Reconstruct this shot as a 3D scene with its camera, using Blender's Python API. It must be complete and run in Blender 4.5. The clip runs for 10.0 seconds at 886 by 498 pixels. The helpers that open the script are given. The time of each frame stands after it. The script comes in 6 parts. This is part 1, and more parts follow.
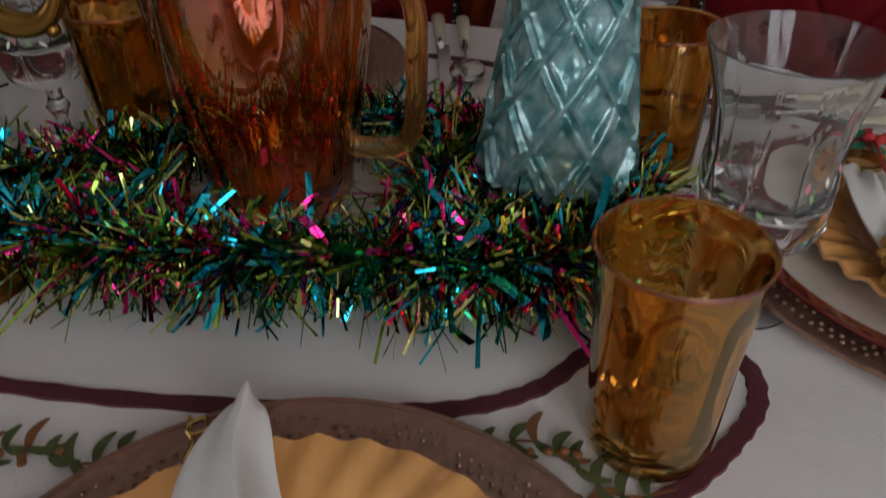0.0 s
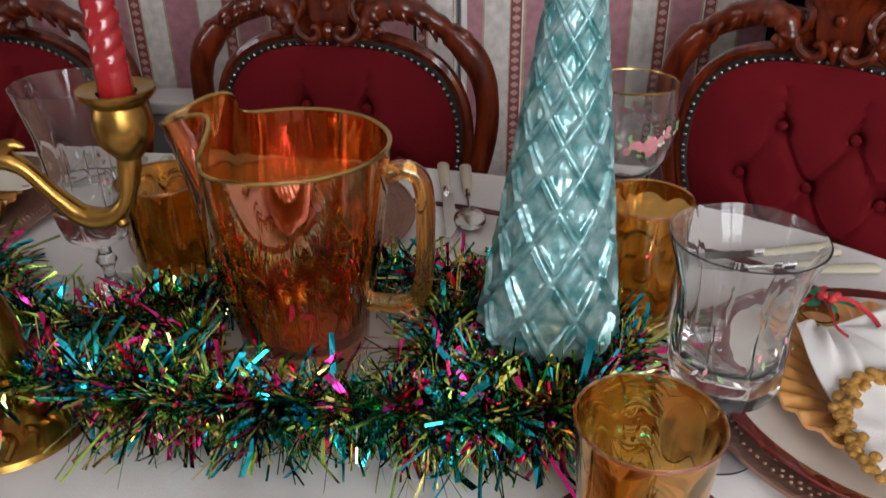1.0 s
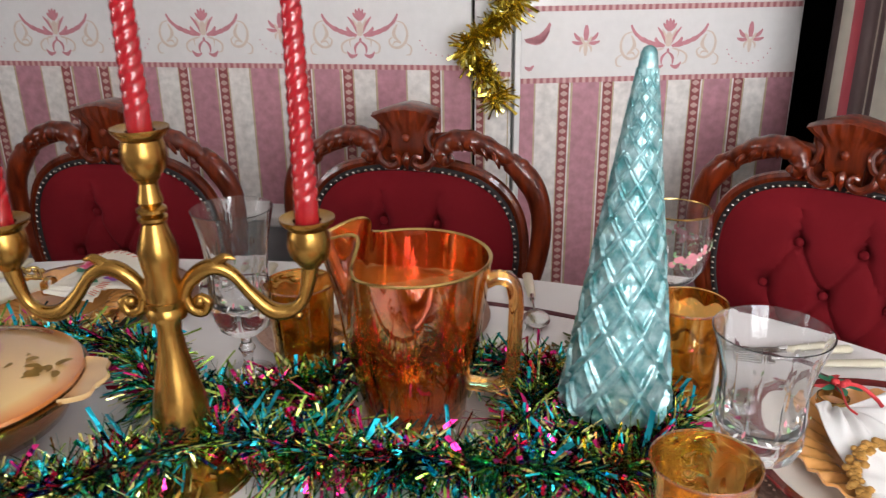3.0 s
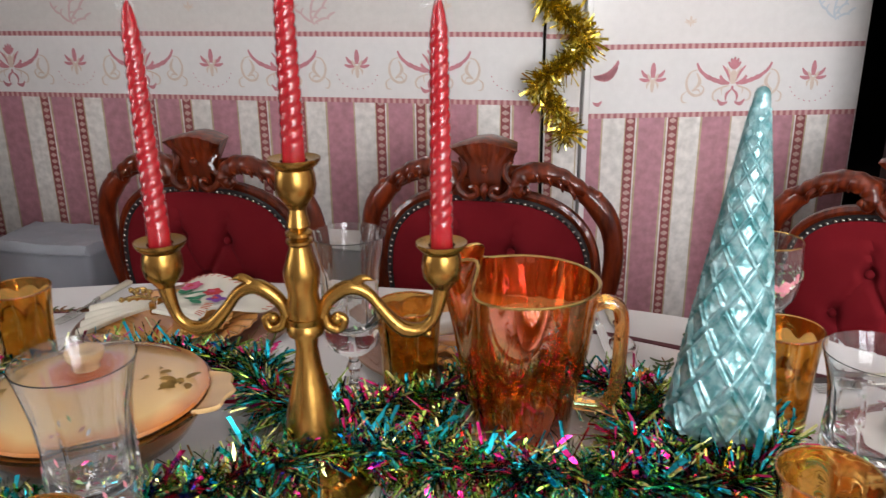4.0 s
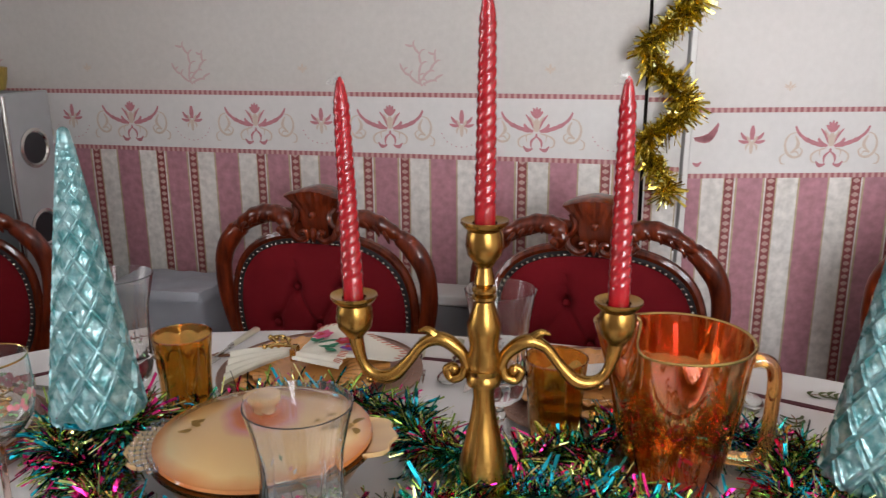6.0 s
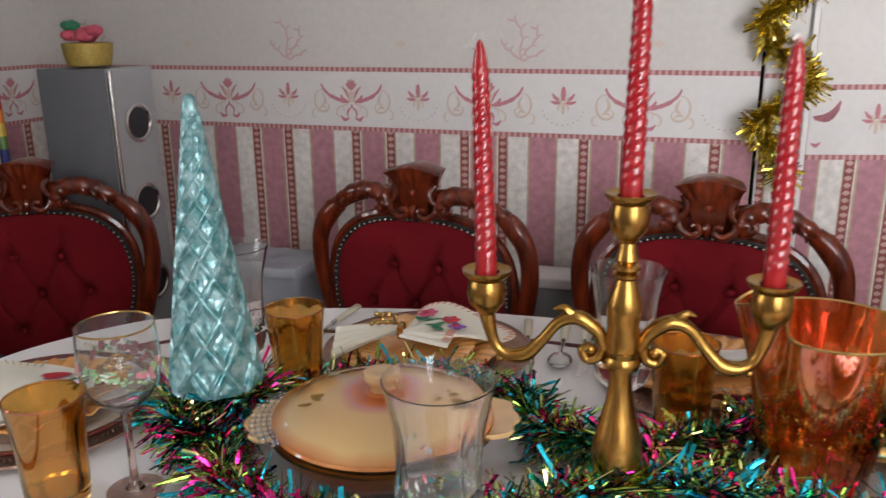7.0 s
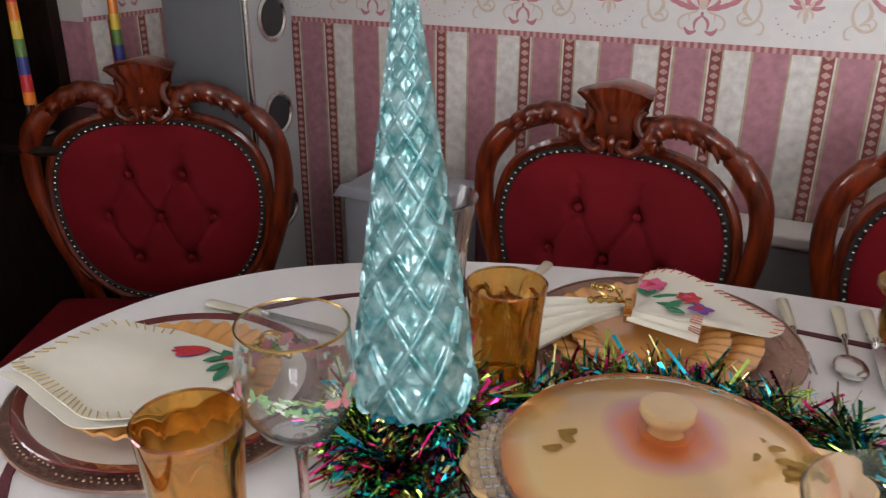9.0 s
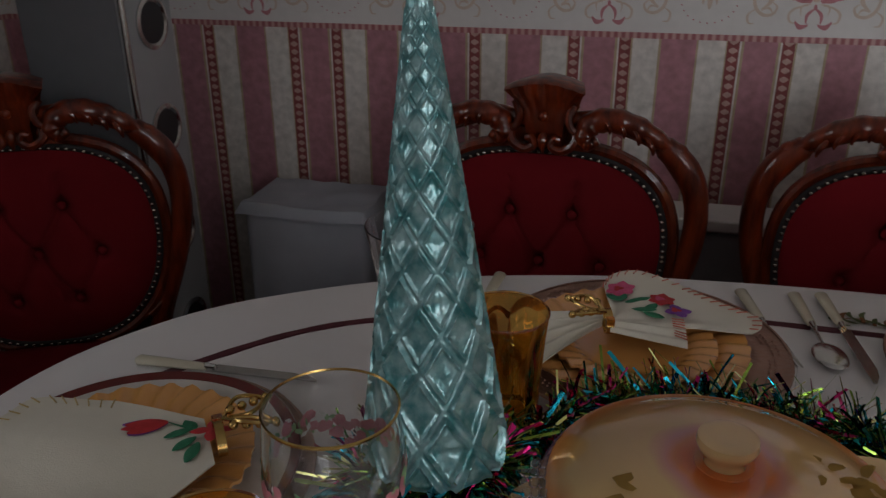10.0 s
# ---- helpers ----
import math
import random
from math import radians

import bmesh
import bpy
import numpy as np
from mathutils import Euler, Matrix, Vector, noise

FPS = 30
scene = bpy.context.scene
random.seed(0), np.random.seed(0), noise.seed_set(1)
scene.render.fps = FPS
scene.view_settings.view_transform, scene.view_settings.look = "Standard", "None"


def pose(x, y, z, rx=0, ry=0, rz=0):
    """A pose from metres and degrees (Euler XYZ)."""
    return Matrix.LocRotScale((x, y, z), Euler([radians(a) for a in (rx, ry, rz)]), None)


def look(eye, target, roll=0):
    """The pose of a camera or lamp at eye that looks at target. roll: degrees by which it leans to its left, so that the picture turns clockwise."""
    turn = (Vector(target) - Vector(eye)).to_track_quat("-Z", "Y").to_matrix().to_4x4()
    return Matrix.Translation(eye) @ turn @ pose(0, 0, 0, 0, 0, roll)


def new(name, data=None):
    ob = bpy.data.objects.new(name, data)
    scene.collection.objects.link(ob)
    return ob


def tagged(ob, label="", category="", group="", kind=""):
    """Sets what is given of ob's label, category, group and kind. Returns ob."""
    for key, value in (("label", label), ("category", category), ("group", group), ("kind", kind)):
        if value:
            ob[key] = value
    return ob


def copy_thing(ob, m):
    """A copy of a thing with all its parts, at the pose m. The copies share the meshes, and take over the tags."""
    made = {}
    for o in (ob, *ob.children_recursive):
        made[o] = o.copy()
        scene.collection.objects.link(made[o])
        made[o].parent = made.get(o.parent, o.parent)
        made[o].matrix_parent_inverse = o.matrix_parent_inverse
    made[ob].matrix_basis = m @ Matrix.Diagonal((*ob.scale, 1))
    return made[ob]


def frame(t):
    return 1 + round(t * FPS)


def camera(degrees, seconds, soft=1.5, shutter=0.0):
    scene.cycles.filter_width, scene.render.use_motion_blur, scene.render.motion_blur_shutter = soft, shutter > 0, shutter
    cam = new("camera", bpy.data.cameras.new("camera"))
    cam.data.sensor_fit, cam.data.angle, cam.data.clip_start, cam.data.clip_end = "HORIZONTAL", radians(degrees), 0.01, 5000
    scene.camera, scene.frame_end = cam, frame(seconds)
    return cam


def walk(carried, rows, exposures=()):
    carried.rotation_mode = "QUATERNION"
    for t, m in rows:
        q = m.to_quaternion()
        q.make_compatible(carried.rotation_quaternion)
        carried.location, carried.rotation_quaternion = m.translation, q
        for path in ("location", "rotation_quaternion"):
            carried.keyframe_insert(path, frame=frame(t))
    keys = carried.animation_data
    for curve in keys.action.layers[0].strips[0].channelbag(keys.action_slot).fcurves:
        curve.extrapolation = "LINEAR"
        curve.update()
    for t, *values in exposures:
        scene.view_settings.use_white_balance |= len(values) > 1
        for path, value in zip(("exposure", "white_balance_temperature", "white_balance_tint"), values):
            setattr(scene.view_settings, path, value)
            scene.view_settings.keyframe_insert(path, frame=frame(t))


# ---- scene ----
cam = camera(58.0, 10.0, soft=1.3, shutter=0.4)
PATH = [
    (0, (0.163, 0.181, 1.106), (-0.051, 1.799, -0.05), -0.5),
    (0.5, (0.167, 0.168, 1.153), (-0.05, 1.849, 0.091), -0.6),
    (1, (0.168, 0.136, 1.192), (-0.07, 1.877, 0.238), -0.7),
    (1.5, (0.17, 0.094, 1.224), (-0.076, 1.881, 0.359), -0.5),
    (2, (0.164, 0.047, 1.246), (-0.099, 1.855, 0.433), -0.3),
    (2.2, (0.163, 0.029, 1.256), (-0.111, 1.841, 0.456), -0.2),
    (3.3, (0.094, -0.074, 1.271), (-0.219, 1.779, 0.585), -0.9),
    (3.5, (0.076, -0.089, 1.274), (-0.252, 1.765, 0.6), -0.7),
    (4, (0.031, -0.119, 1.282), (-0.335, 1.741, 0.643), -0.6),
    (4.5, (-0.013, -0.145, 1.292), (-0.406, 1.723, 0.695), -0.3),
    (5, (-0.043, -0.168, 1.3), (-0.457, 1.707, 0.741), -0.2),
    (5.5, (-0.076, -0.194, 1.308), (-0.504, 1.686, 0.778), -0.0),
    (5.7, (-0.088, -0.203, 1.31), (-0.523, 1.678, 0.789), -0.1),
    (7, (-0.184, -0.19, 1.287), (-0.802, 1.629, 0.733), -0.6),
    (7.5, (-0.26, -0.12, 1.264), (-0.931, 1.656, 0.634), -0.3),
    (8, (-0.327, -0.048, 1.247), (-1.066, 1.685, 0.574), -1.0),
    (8.5, (-0.408, 0.03, 1.239), (-1.181, 1.733, 0.53), -0.3),
    (9, (-0.474, 0.052, 1.241), (-1.261, 1.724, 0.476), 0.4),
    (9.5, (-0.565, 0.079, 1.249), (-1.174, 1.814, 0.462), -0.9),
    (9.7, (-0.603, 0.086, 1.246), (-1.132, 1.854, 0.474), -0.3),
    (10, (-0.63, 0.095, 1.246), (-1.074, 1.877, 0.455), -0.3),
]
EXPOSURES = [(0.0, -1.47), (0.3, -1.1), (0.7, -0.6), (1.0, -0.32), (2.0, 0.12), (3.5, 0.33), (4.0, 0.3), (5.5, 0.16), (7.0, 0.1), (8.0, 0.14), (9.35, 0.28), (9.6, -0.5), (9.8, -1.05), (10.0, -1.56)]
walk(cam, [(t, look(eye, target, roll)) for t, eye, target, roll in PATH], EXPOSURES)

# ---- light ----
world = bpy.data.worlds.new("world")
scene.world = world
world.use_nodes = True
sky = world.node_tree.nodes.new("ShaderNodeTexSky")
sky.sky_type = "NISHITA"
sky.sun_disc = False
sky.sun_elevation, sky.sun_rotation = radians(35), radians(200)
world.node_tree.nodes["Background"].inputs["Strength"].default_value = 0.12
world.node_tree.links.new(sky.outputs[0], world.node_tree.nodes["Background"].inputs["Color"])

WALL_Y, SOUTH_Y, WEST_X, EAST_X, CEIL = 1.69, -1.2, -2.75, 1.75, 2.45
WIN = (0.35, 1.6, 0.85, 2.2)  # one window's x and z limits in the south wall
WIN_WEST = (-0.8, 0.1)  # the west window's y limits, at the same height

def area(name, m, sx, sy, power, colour):
    data = bpy.data.lights.new(name, "AREA")
    data.shape, data.size, data.size_y, data.energy, data.color = "RECTANGLE", sx, sy, power, colour
    ob = new(name, data)
    ob.matrix_world = m
    return ob

DAYLIGHT = (0.958, 0.963, 1.0)
area("window_daylight", look(((WIN[0] + WIN[1]) / 2, SOUTH_Y - 0.2, 1.55), ((WIN[0] + WIN[1]) / 2, 0, 1.5)), WIN[1] - WIN[0], 1.35, 47, DAYLIGHT)
area("window_daylight", look((WEST_X - 0.2, (WIN_WEST[0] + WIN_WEST[1]) / 2, 1.55), (0, (WIN_WEST[0] + WIN_WEST[1]) / 2, 1.5)), WIN_WEST[1] - WIN_WEST[0], 1.35, 19, DAYLIGHT)

# ---- materials ----
def node_material(name):
    m = bpy.data.materials.new(name)
    m.use_nodes = True
    return m, m.node_tree.nodes, m.node_tree.links, m.node_tree.nodes["Principled BSDF"]

def vary(nodes, links, colour, amount, scale, coords="Object", detail=4):
    """A colour that noise makes lighter and darker."""
    tex = nodes.new("ShaderNodeTexCoord")
    n = nodes.new("ShaderNodeTexNoise")
    n.inputs["Scale"].default_value, n.inputs["Detail"].default_value = scale, detail
    links.new(tex.outputs[coords], n.inputs["Vector"])
    mix = nodes.new("ShaderNodeMix")
    mix.data_type = "RGBA"
    mix.inputs[6].default_value = (*[c * (1 - amount) for c in colour], 1)
    mix.inputs[7].default_value = (*[min(1, c * (1 + amount)) for c in colour], 1)
    links.new(n.outputs["Fac"], mix.inputs[0])
    return mix.outputs[2], n, tex

def relief(nodes, links, bsdf, tex, scale, strength, distance=0.001):
    n = nodes.new("ShaderNodeTexNoise")
    n.inputs["Scale"].default_value, n.inputs["Detail"].default_value = scale, 3
    links.new(tex.outputs["Object"], n.inputs["Vector"])
    b = nodes.new("ShaderNodeBump")
    b.inputs["Strength"].default_value, b.inputs["Distance"].default_value = strength, distance
    links.new(n.outputs["Fac"], b.inputs["Height"])
    links.new(b.outputs[0], bsdf.inputs["Normal"])

def plain(name, colour, rough=0.5, metal=0.0, amount=0.15, scale=30, bump=0.0, bump_scale=200, coat=0.0, sheen=0.0, film=0.0, spec=0.5):
    m, nodes, links, bsdf = node_material(name)
    out, n, tex = vary(nodes, links, colour, amount, scale)
    links.new(out, bsdf.inputs["Base Color"])
    bsdf.inputs["Roughness"].default_value, bsdf.inputs["Metallic"].default_value = rough, metal
    bsdf.inputs["Coat Weight"].default_value, bsdf.inputs["Coat Roughness"].default_value = coat, 0.06
    bsdf.inputs["Sheen Weight"].default_value = sheen
    bsdf.inputs["Specular IOR Level"].default_value = spec
    if film:
        bsdf.inputs["Thin Film Thickness"].default_value = film
        bsdf.inputs["Thin Film IOR"].default_value = 1.6
    if bump:
        relief(nodes, links, bsdf, tex, bump_scale, bump)
    return m

def glass(name, colour, rough=0.02, film=0.0, film_ior=1.8, milky=0.0, bump=0.0, lustre=0.0, ior=1.48):
    m, nodes, links, bsdf = node_material(name)
    out, n, tex = vary(nodes, links, colour, 0.05, 15)
    links.new(out, bsdf.inputs["Base Color"])
    bsdf.inputs["Roughness"].default_value = rough
    bsdf.inputs["IOR"].default_value = ior
    bsdf.inputs["Transmission Weight"].default_value = 1.0 - milky
    bsdf.inputs["Metallic"].default_value = lustre
    if film:
        noise_tex = nodes.new("ShaderNodeTexNoise")
        noise_tex.inputs["Scale"].default_value = 9
        links.new(tex.outputs["Object"], noise_tex.inputs["Vector"])
        span = nodes.new("ShaderNodeMapRange")
        span.inputs["To Min"].default_value, span.inputs["To Max"].default_value = film * 0.75, film * 1.25
        links.new(noise_tex.outputs["Fac"], span.inputs["Value"])
        links.new(span.outputs[0], bsdf.inputs["Thin Film Thickness"])
        bsdf.inputs["Thin Film IOR"].default_value = film_ior
    if bump:
        relief(nodes, links, bsdf, tex, 45, bump, 0.002)
    return m

PINK, CREAM, BRAID, GOLDLINE = (0.41, 0.19, 0.225, 1), (0.64, 0.61, 0.575, 1), (0.23, 0.05, 0.05, 1), (0.42, 0.34, 0.22, 1)

def striped_paper(name, origin):
    """Wallpaper with pink and cream stripes and braid lines, period 0.293 m along the wall."""
    m, nodes, links, bsdf = node_material(name)
    tex = nodes.new("ShaderNodeTexCoord")
    sep = nodes.new("ShaderNodeSeparateXYZ")
    links.new(tex.outputs["Object"], sep.inputs[0])
    def maths(op, a, b=None):
        n = nodes.new("ShaderNodeMath")
        n.operation = op
        for k, v in enumerate((a, b)):
            if v is None:
                continue
            if isinstance(v, (int, float)):
                n.inputs[k].default_value = v
            else:
                links.new(v, n.inputs[k])
        return n.outputs[0]
    frac = maths("FRACT", maths("DIVIDE", maths("SUBTRACT", sep.outputs[0], origin), 0.293))
    ramp = nodes.new("ShaderNodeValToRGB")
    ramp.color_ramp.interpolation = "CONSTANT"
    stops = [(0.0, BRAID), (0.074, CREAM), (0.084, GOLDLINE), (0.1, PINK), (0.3, GOLDLINE), (0.316, CREAM), (0.328, BRAID), (0.402, GOLDLINE), (0.412, CREAM),
             (0.578, GOLDLINE), (0.59, PINK), (0.81, GOLDLINE), (0.822, CREAM), (0.99, GOLDLINE)]
    el = ramp.color_ramp.elements
    el[0].position, el[0].color = stops[0]
    el[1].position, el[1].color = stops[1]
    for p, c in stops[2:]:
        e = el.new(p)
        e.color = c
    links.new(frac, ramp.inputs[0])
    # the links of the braid: pale beads along its middle
    mids = nodes.new("ShaderNodeValToRGB")
    mids.color_ramp.interpolation = "CONSTANT"
    el = mids.color_ramp.elements
    el[0].position, el[0].color = 0.0, (0, 0, 0, 1)
    el[1].position, el[1].color = 0.01, (1, 1, 1, 1)
    for p, v in ((0.064, 0), (0.338, 1), (0.392, 0)):
        e = el.new(p)
        e.color = (v, v, v, 1)
    links.new(frac, mids.inputs[0])
    # lozenge beads: wide at the middle of a link, pinched between two links
    near = maths("MINIMUM", maths("ABSOLUTE", maths("SUBTRACT", frac, 0.037)), maths("ABSOLUTE", maths("SUBTRACT", frac, 0.365)))
    wave = maths("MULTIPLY", maths("ADD", maths("SINE", maths("MULTIPLY", sep.outputs[2], 2 * math.pi / 0.0165)), 0.75), 0.0165)
    bead = maths("GREATER_THAN", wave, near)
    mask = maths("MULTIPLY", bead, mids.outputs[0])
    mix = nodes.new("ShaderNodeMix")
    mix.data_type = "RGBA"
    links.new(mask, mix.inputs[0])
    links.new(ramp.outputs[0], mix.inputs[6])
    mix.inputs[7].default_value = (0.47, 0.3, 0.26, 1)
    mottle = nodes.new("ShaderNodeTexNoise")
    mottle.inputs["Scale"].default_value, mottle.inputs["Detail"].default_value = 55, 5
    links.new(tex.outputs["Object"], mottle.inputs["Vector"])
    span = nodes.new("ShaderNodeMapRange")
    span.inputs["From Min"].default_value, span.inputs["From Max"].default_value = 0.3, 0.7
    span.inputs["To Min"].default_value, span.inputs["To Max"].default_value = 0.8, 1.15
    links.new(mottle.outputs["Fac"], span.inputs["Value"])
    shade = nodes.new("ShaderNodeMix")
    shade.data_type, shade.blend_type = "RGBA", "MULTIPLY"
    shade.inputs[0].default_value = 1
    links.new(mix.outputs[2], shade.inputs[6])
    links.new(span.outputs[0], shade.inputs[7])
    links.new(shade.outputs[2], bsdf.inputs["Base Color"])
    bsdf.inputs["Roughness"].default_value = 0.55
    relief(nodes, links, bsdf, tex, 160, 0.25)
    return m

def braid_paper(name):
    """The narrow rope band that edges the border."""
    m, nodes, links, bsdf = node_material(name)
    tex = nodes.new("ShaderNodeTexCoord")
    w = nodes.new("ShaderNodeTexWave")
    w.wave_type, w.bands_direction = "BANDS", "X"
    w.inputs["Scale"].default_value = 22
    links.new(tex.outputs["Object"], w.inputs["Vector"])
    ramp = nodes.new("ShaderNodeValToRGB")
    ramp.color_ramp.elements[0].position, ramp.color_ramp.elements[0].color = 0.2, (0.33, 0.11, 0.12, 1)
    ramp.color_ramp.elements[1].position, ramp.color_ramp.elements[1].color = 0.85, (0.52, 0.31, 0.29, 1)
    links.new(w.outputs["Fac"], ramp.inputs[0])
    links.new(ramp.outputs[0], bsdf.inputs["Base Color"])
    bsdf.inputs["Roughness"].default_value = 0.5
    return m

def linen_cloth(name, colour):
    m, nodes, links, bsdf = node_material(name)
    out, n, tex = vary(nodes, links, colour, 0.05, 8)
    links.new(out, bsdf.inputs["Base Color"])
    bsdf.inputs["Roughness"].default_value = 0.85
    bsdf.inputs["Sheen Weight"].default_value = 0.15
    big = nodes.new("ShaderNodeTexNoise")
    big.inputs["Scale"].default_value = 14
    links.new(tex.outputs["Object"], big.inputs["Vector"])
    fine = nodes.new("ShaderNodeTexNoise")
    fine.inputs["Scale"].default_value = 700
    links.new(tex.outputs["Object"], fine.inputs["Vector"])
    add = nodes.new("ShaderNodeMath")
    add.operation = "MULTIPLY_ADD"
    add.inputs[1].default_value = 0.08
    links.new(fine.outputs["Fac"], add.inputs[0])
    links.new(big.outputs["Fac"], add.inputs[2])
    b = nodes.new("ShaderNodeBump")
    b.inputs["Strength"].default_value, b.inputs["Distance"].default_value = 0.35, 0.01
    links.new(add.outputs[0], b.inputs["Height"])
    links.new(b.outputs[0], bsdf.inputs["Normal"])
    return m

def hammered(name, colour):
    """Metal with a pattern of beaten dots."""
    m, nodes, links, bsdf = node_material(name)
    out, n, tex = vary(nodes, links, colour, 0.2, 12)
    links.new(out, bsdf.inputs["Base Color"])
    bsdf.inputs["Metallic"].default_value, bsdf.inputs["Roughness"].default_value = 0.75, 0.38
    v = nodes.new("ShaderNodeTexVoronoi")
    v.inputs["Scale"].default_value = 150
    links.new(tex.outputs["Object"], v.inputs["Vector"])
    b = nodes.new("ShaderNodeBump")
    b.inputs["Strength"].default_value, b.inputs["Distance"].default_value = 0.5, 0.002
    links.new(v.outputs["Distance"], b.inputs["Height"])
    links.new(b.outputs[0], bsdf.inputs["Normal"])
    return m

def wood(name, dark, light, rough=0.22, coat=0.6):
    m, nodes, links, bsdf = node_material(name)
    tex = nodes.new("ShaderNodeTexCoord")
    mp = nodes.new("ShaderNodeMapping")
    mp.inputs["Scale"].default_value = (30, 30, 6)
    links.new(tex.outputs["Object"], mp.inputs[0])
    n = nodes.new("ShaderNodeTexNoise")
    n.inputs["Scale"].default_value, n.inputs["Detail"].default_value = 2.0, 6
    links.new(mp.outputs[0], n.inputs["Vector"])
    ramp = nodes.new("ShaderNodeValToRGB")
    ramp.color_ramp.elements[0].position, ramp.color_ramp.elements[0].color = 0.3, (*dark, 1)
    ramp.color_ramp.elements[1].position, ramp.color_ramp.elements[1].color = 0.7, (*light, 1)
    links.new(n.outputs["Fac"], ramp.inputs[0])
    links.new(ramp.outputs[0], bsdf.inputs["Base Color"])
    bsdf.inputs["Roughness"].default_value, bsdf.inputs["Coat Weight"].default_value = rough, coat
    bsdf.inputs["Coat Roughness"].default_value, bsdf.inputs["Specular IOR Level"].default_value = 0.04, 0.15
    b = nodes.new("ShaderNodeBump")
    b.inputs["Strength"].default_value, b.inputs["Distance"].default_value = 0.14, 0.004
    worn = nodes.new("ShaderNodeTexNoise")
    worn.inputs["Scale"].default_value, worn.inputs["Detail"].default_value = 38, 2
    links.new(tex.outputs["Object"], worn.inputs["Vector"])
    links.new(worn.outputs["Fac"], b.inputs["Height"])
    links.new(b.outputs[0], bsdf.inputs["Normal"])
    links.new(b.outputs[0], bsdf.inputs["Coat Normal"])
    return m

def glitter_teal():
    m, nodes, links, bsdf = node_material("teal_mercury_glass")
    tex = nodes.new("ShaderNodeTexCoord")
    n = nodes.new("ShaderNodeTexNoise")
    n.inputs["Scale"].default_value, n.inputs["Detail"].default_value = 70, 6
    links.new(tex.outputs["Object"], n.inputs["Vector"])
    ramp = nodes.new("ShaderNodeValToRGB")
    ramp.color_ramp.elements[0].position, ramp.color_ramp.elements[0].color = 0.35, (0.05, 0.24, 0.25, 1)
    ramp.color_ramp.elements[1].position, ramp.color_ramp.elements[1].color = 0.68, (0.36, 0.57, 0.585, 1)
    links.new(n.outputs["Fac"], ramp.inputs[0])
    links.new(ramp.outputs[0], bsdf.inputs["Base Color"])
    bsdf.inputs["Metallic"].default_value = 0.5
    bsdf.inputs["Roughness"].default_value = 0.36
    bsdf.inputs["Coat Weight"].default_value, bsdf.inputs["Coat Roughness"].default_value = 1.0, 0.06
    bsdf.inputs["Coat IOR"].default_value = 1.7
    v = nodes.new("ShaderNodeTexVoronoi")
    v.inputs["Scale"].default_value = 420
    links.new(tex.outputs["Object"], v.inputs["Vector"])
    b = nodes.new("ShaderNodeBump")
    b.inputs["Strength"].default_value, b.inputs["Distance"].default_value = 1.0, 0.0021
    links.new(v.outputs["Color"], b.inputs["Height"])
    links.new(b.outputs[0], bsdf.inputs["Normal"])
    links.new(b.outputs[0], bsdf.inputs["Coat Normal"])
    return m

M_STRIPE = striped_paper("striped_wallpaper", -1.36)
M_STRIPE_DOOR = striped_paper("striped_wallpaper_on_door", 0.097)
M_BRAID = braid_paper("rope_band_paper")
M_BORDER = plain("border_paper", (0.63, 0.615, 0.6), 0.5, amount=0.06, scale=60, bump=0.2, bump_scale=150)
M_UPPER = plain("white_embossed_wallpaper", (0.55, 0.525, 0.495), 0.5, amount=0.08, scale=70, bump=0.4, bump_scale=120)
M_DOOR_UPPER = plain("glossy_white_paper", (0.64, 0.62, 0.6), 0.18, amount=0.06, scale=60, bump=0.3, bump_scale=90)
M_MOTIF = plain("rose_print", (0.47, 0.185, 0.21), 0.55, amount=0.3, scale=90)
M_MOTIF_PALE = plain("pale_gold_print", (0.56, 0.46, 0.38), 0.55, amount=0.15, scale=90)
M_MOTIF_FAINT = plain("faint_rose_print", (0.52, 0.37, 0.36), 0.55, amount=0.1, scale=90)
M_CEIL = plain("ceiling_paint", (0.75, 0.74, 0.72), 0.8, amount=0.05)
M_PLAIN_WALL = plain("cream_wall", (0.62, 0.55, 0.51), 0.7, amount=0.08, bump=0.2)
M_CARPET = plain("dark_red_carpet", (0.10, 0.03, 0.03), 0.95, amount=0.35, scale=60, bump=0.5, bump_scale=400)
M_WHITE = plain("white_paint", (0.68, 0.67, 0.65), 0.4, amount=0.06)
M_GREY_WHITE = plain("grey_enamel", (0.24, 0.245, 0.255), 0.4, amount=0.08)
M_MAHOGANY = wood("mahogany", (0.042, 0.0045, 0.0012), (0.175, 0.023, 0.0045), 0.3, 1.0)
# dark oak taken down to near black, with the dim corner's shade in it
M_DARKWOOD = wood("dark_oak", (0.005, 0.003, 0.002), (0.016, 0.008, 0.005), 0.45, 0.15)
M_VELVET = plain("red_velvet", (0.14, 0.006, 0.0095), 0.9, amount=0.3, scale=9, bump=0.2, bump_scale=600, spec=0.12)
M_NAIL = plain("pewter_nail", (0.32, 0.3, 0.26), 0.22, 1.0, amount=0.3)
M_TRIM = plain("black_braid_trim", (0.012, 0.008, 0.008), 0.7, amount=0.3)
M_CLOTH = linen_cloth("white_tablecloth", (0.77, 0.745, 0.74))
M_BAND = plain("wine_red_braid", (0.105, 0.02, 0.03), 0.8, amount=0.4, scale=120, bump=0.6, bump_scale=300)
M_HOLLY = plain("green_embroidery", (0.09, 0.11, 0.035), 0.8, amount=0.35, scale=150, bump=0.6, bump_scale=500)
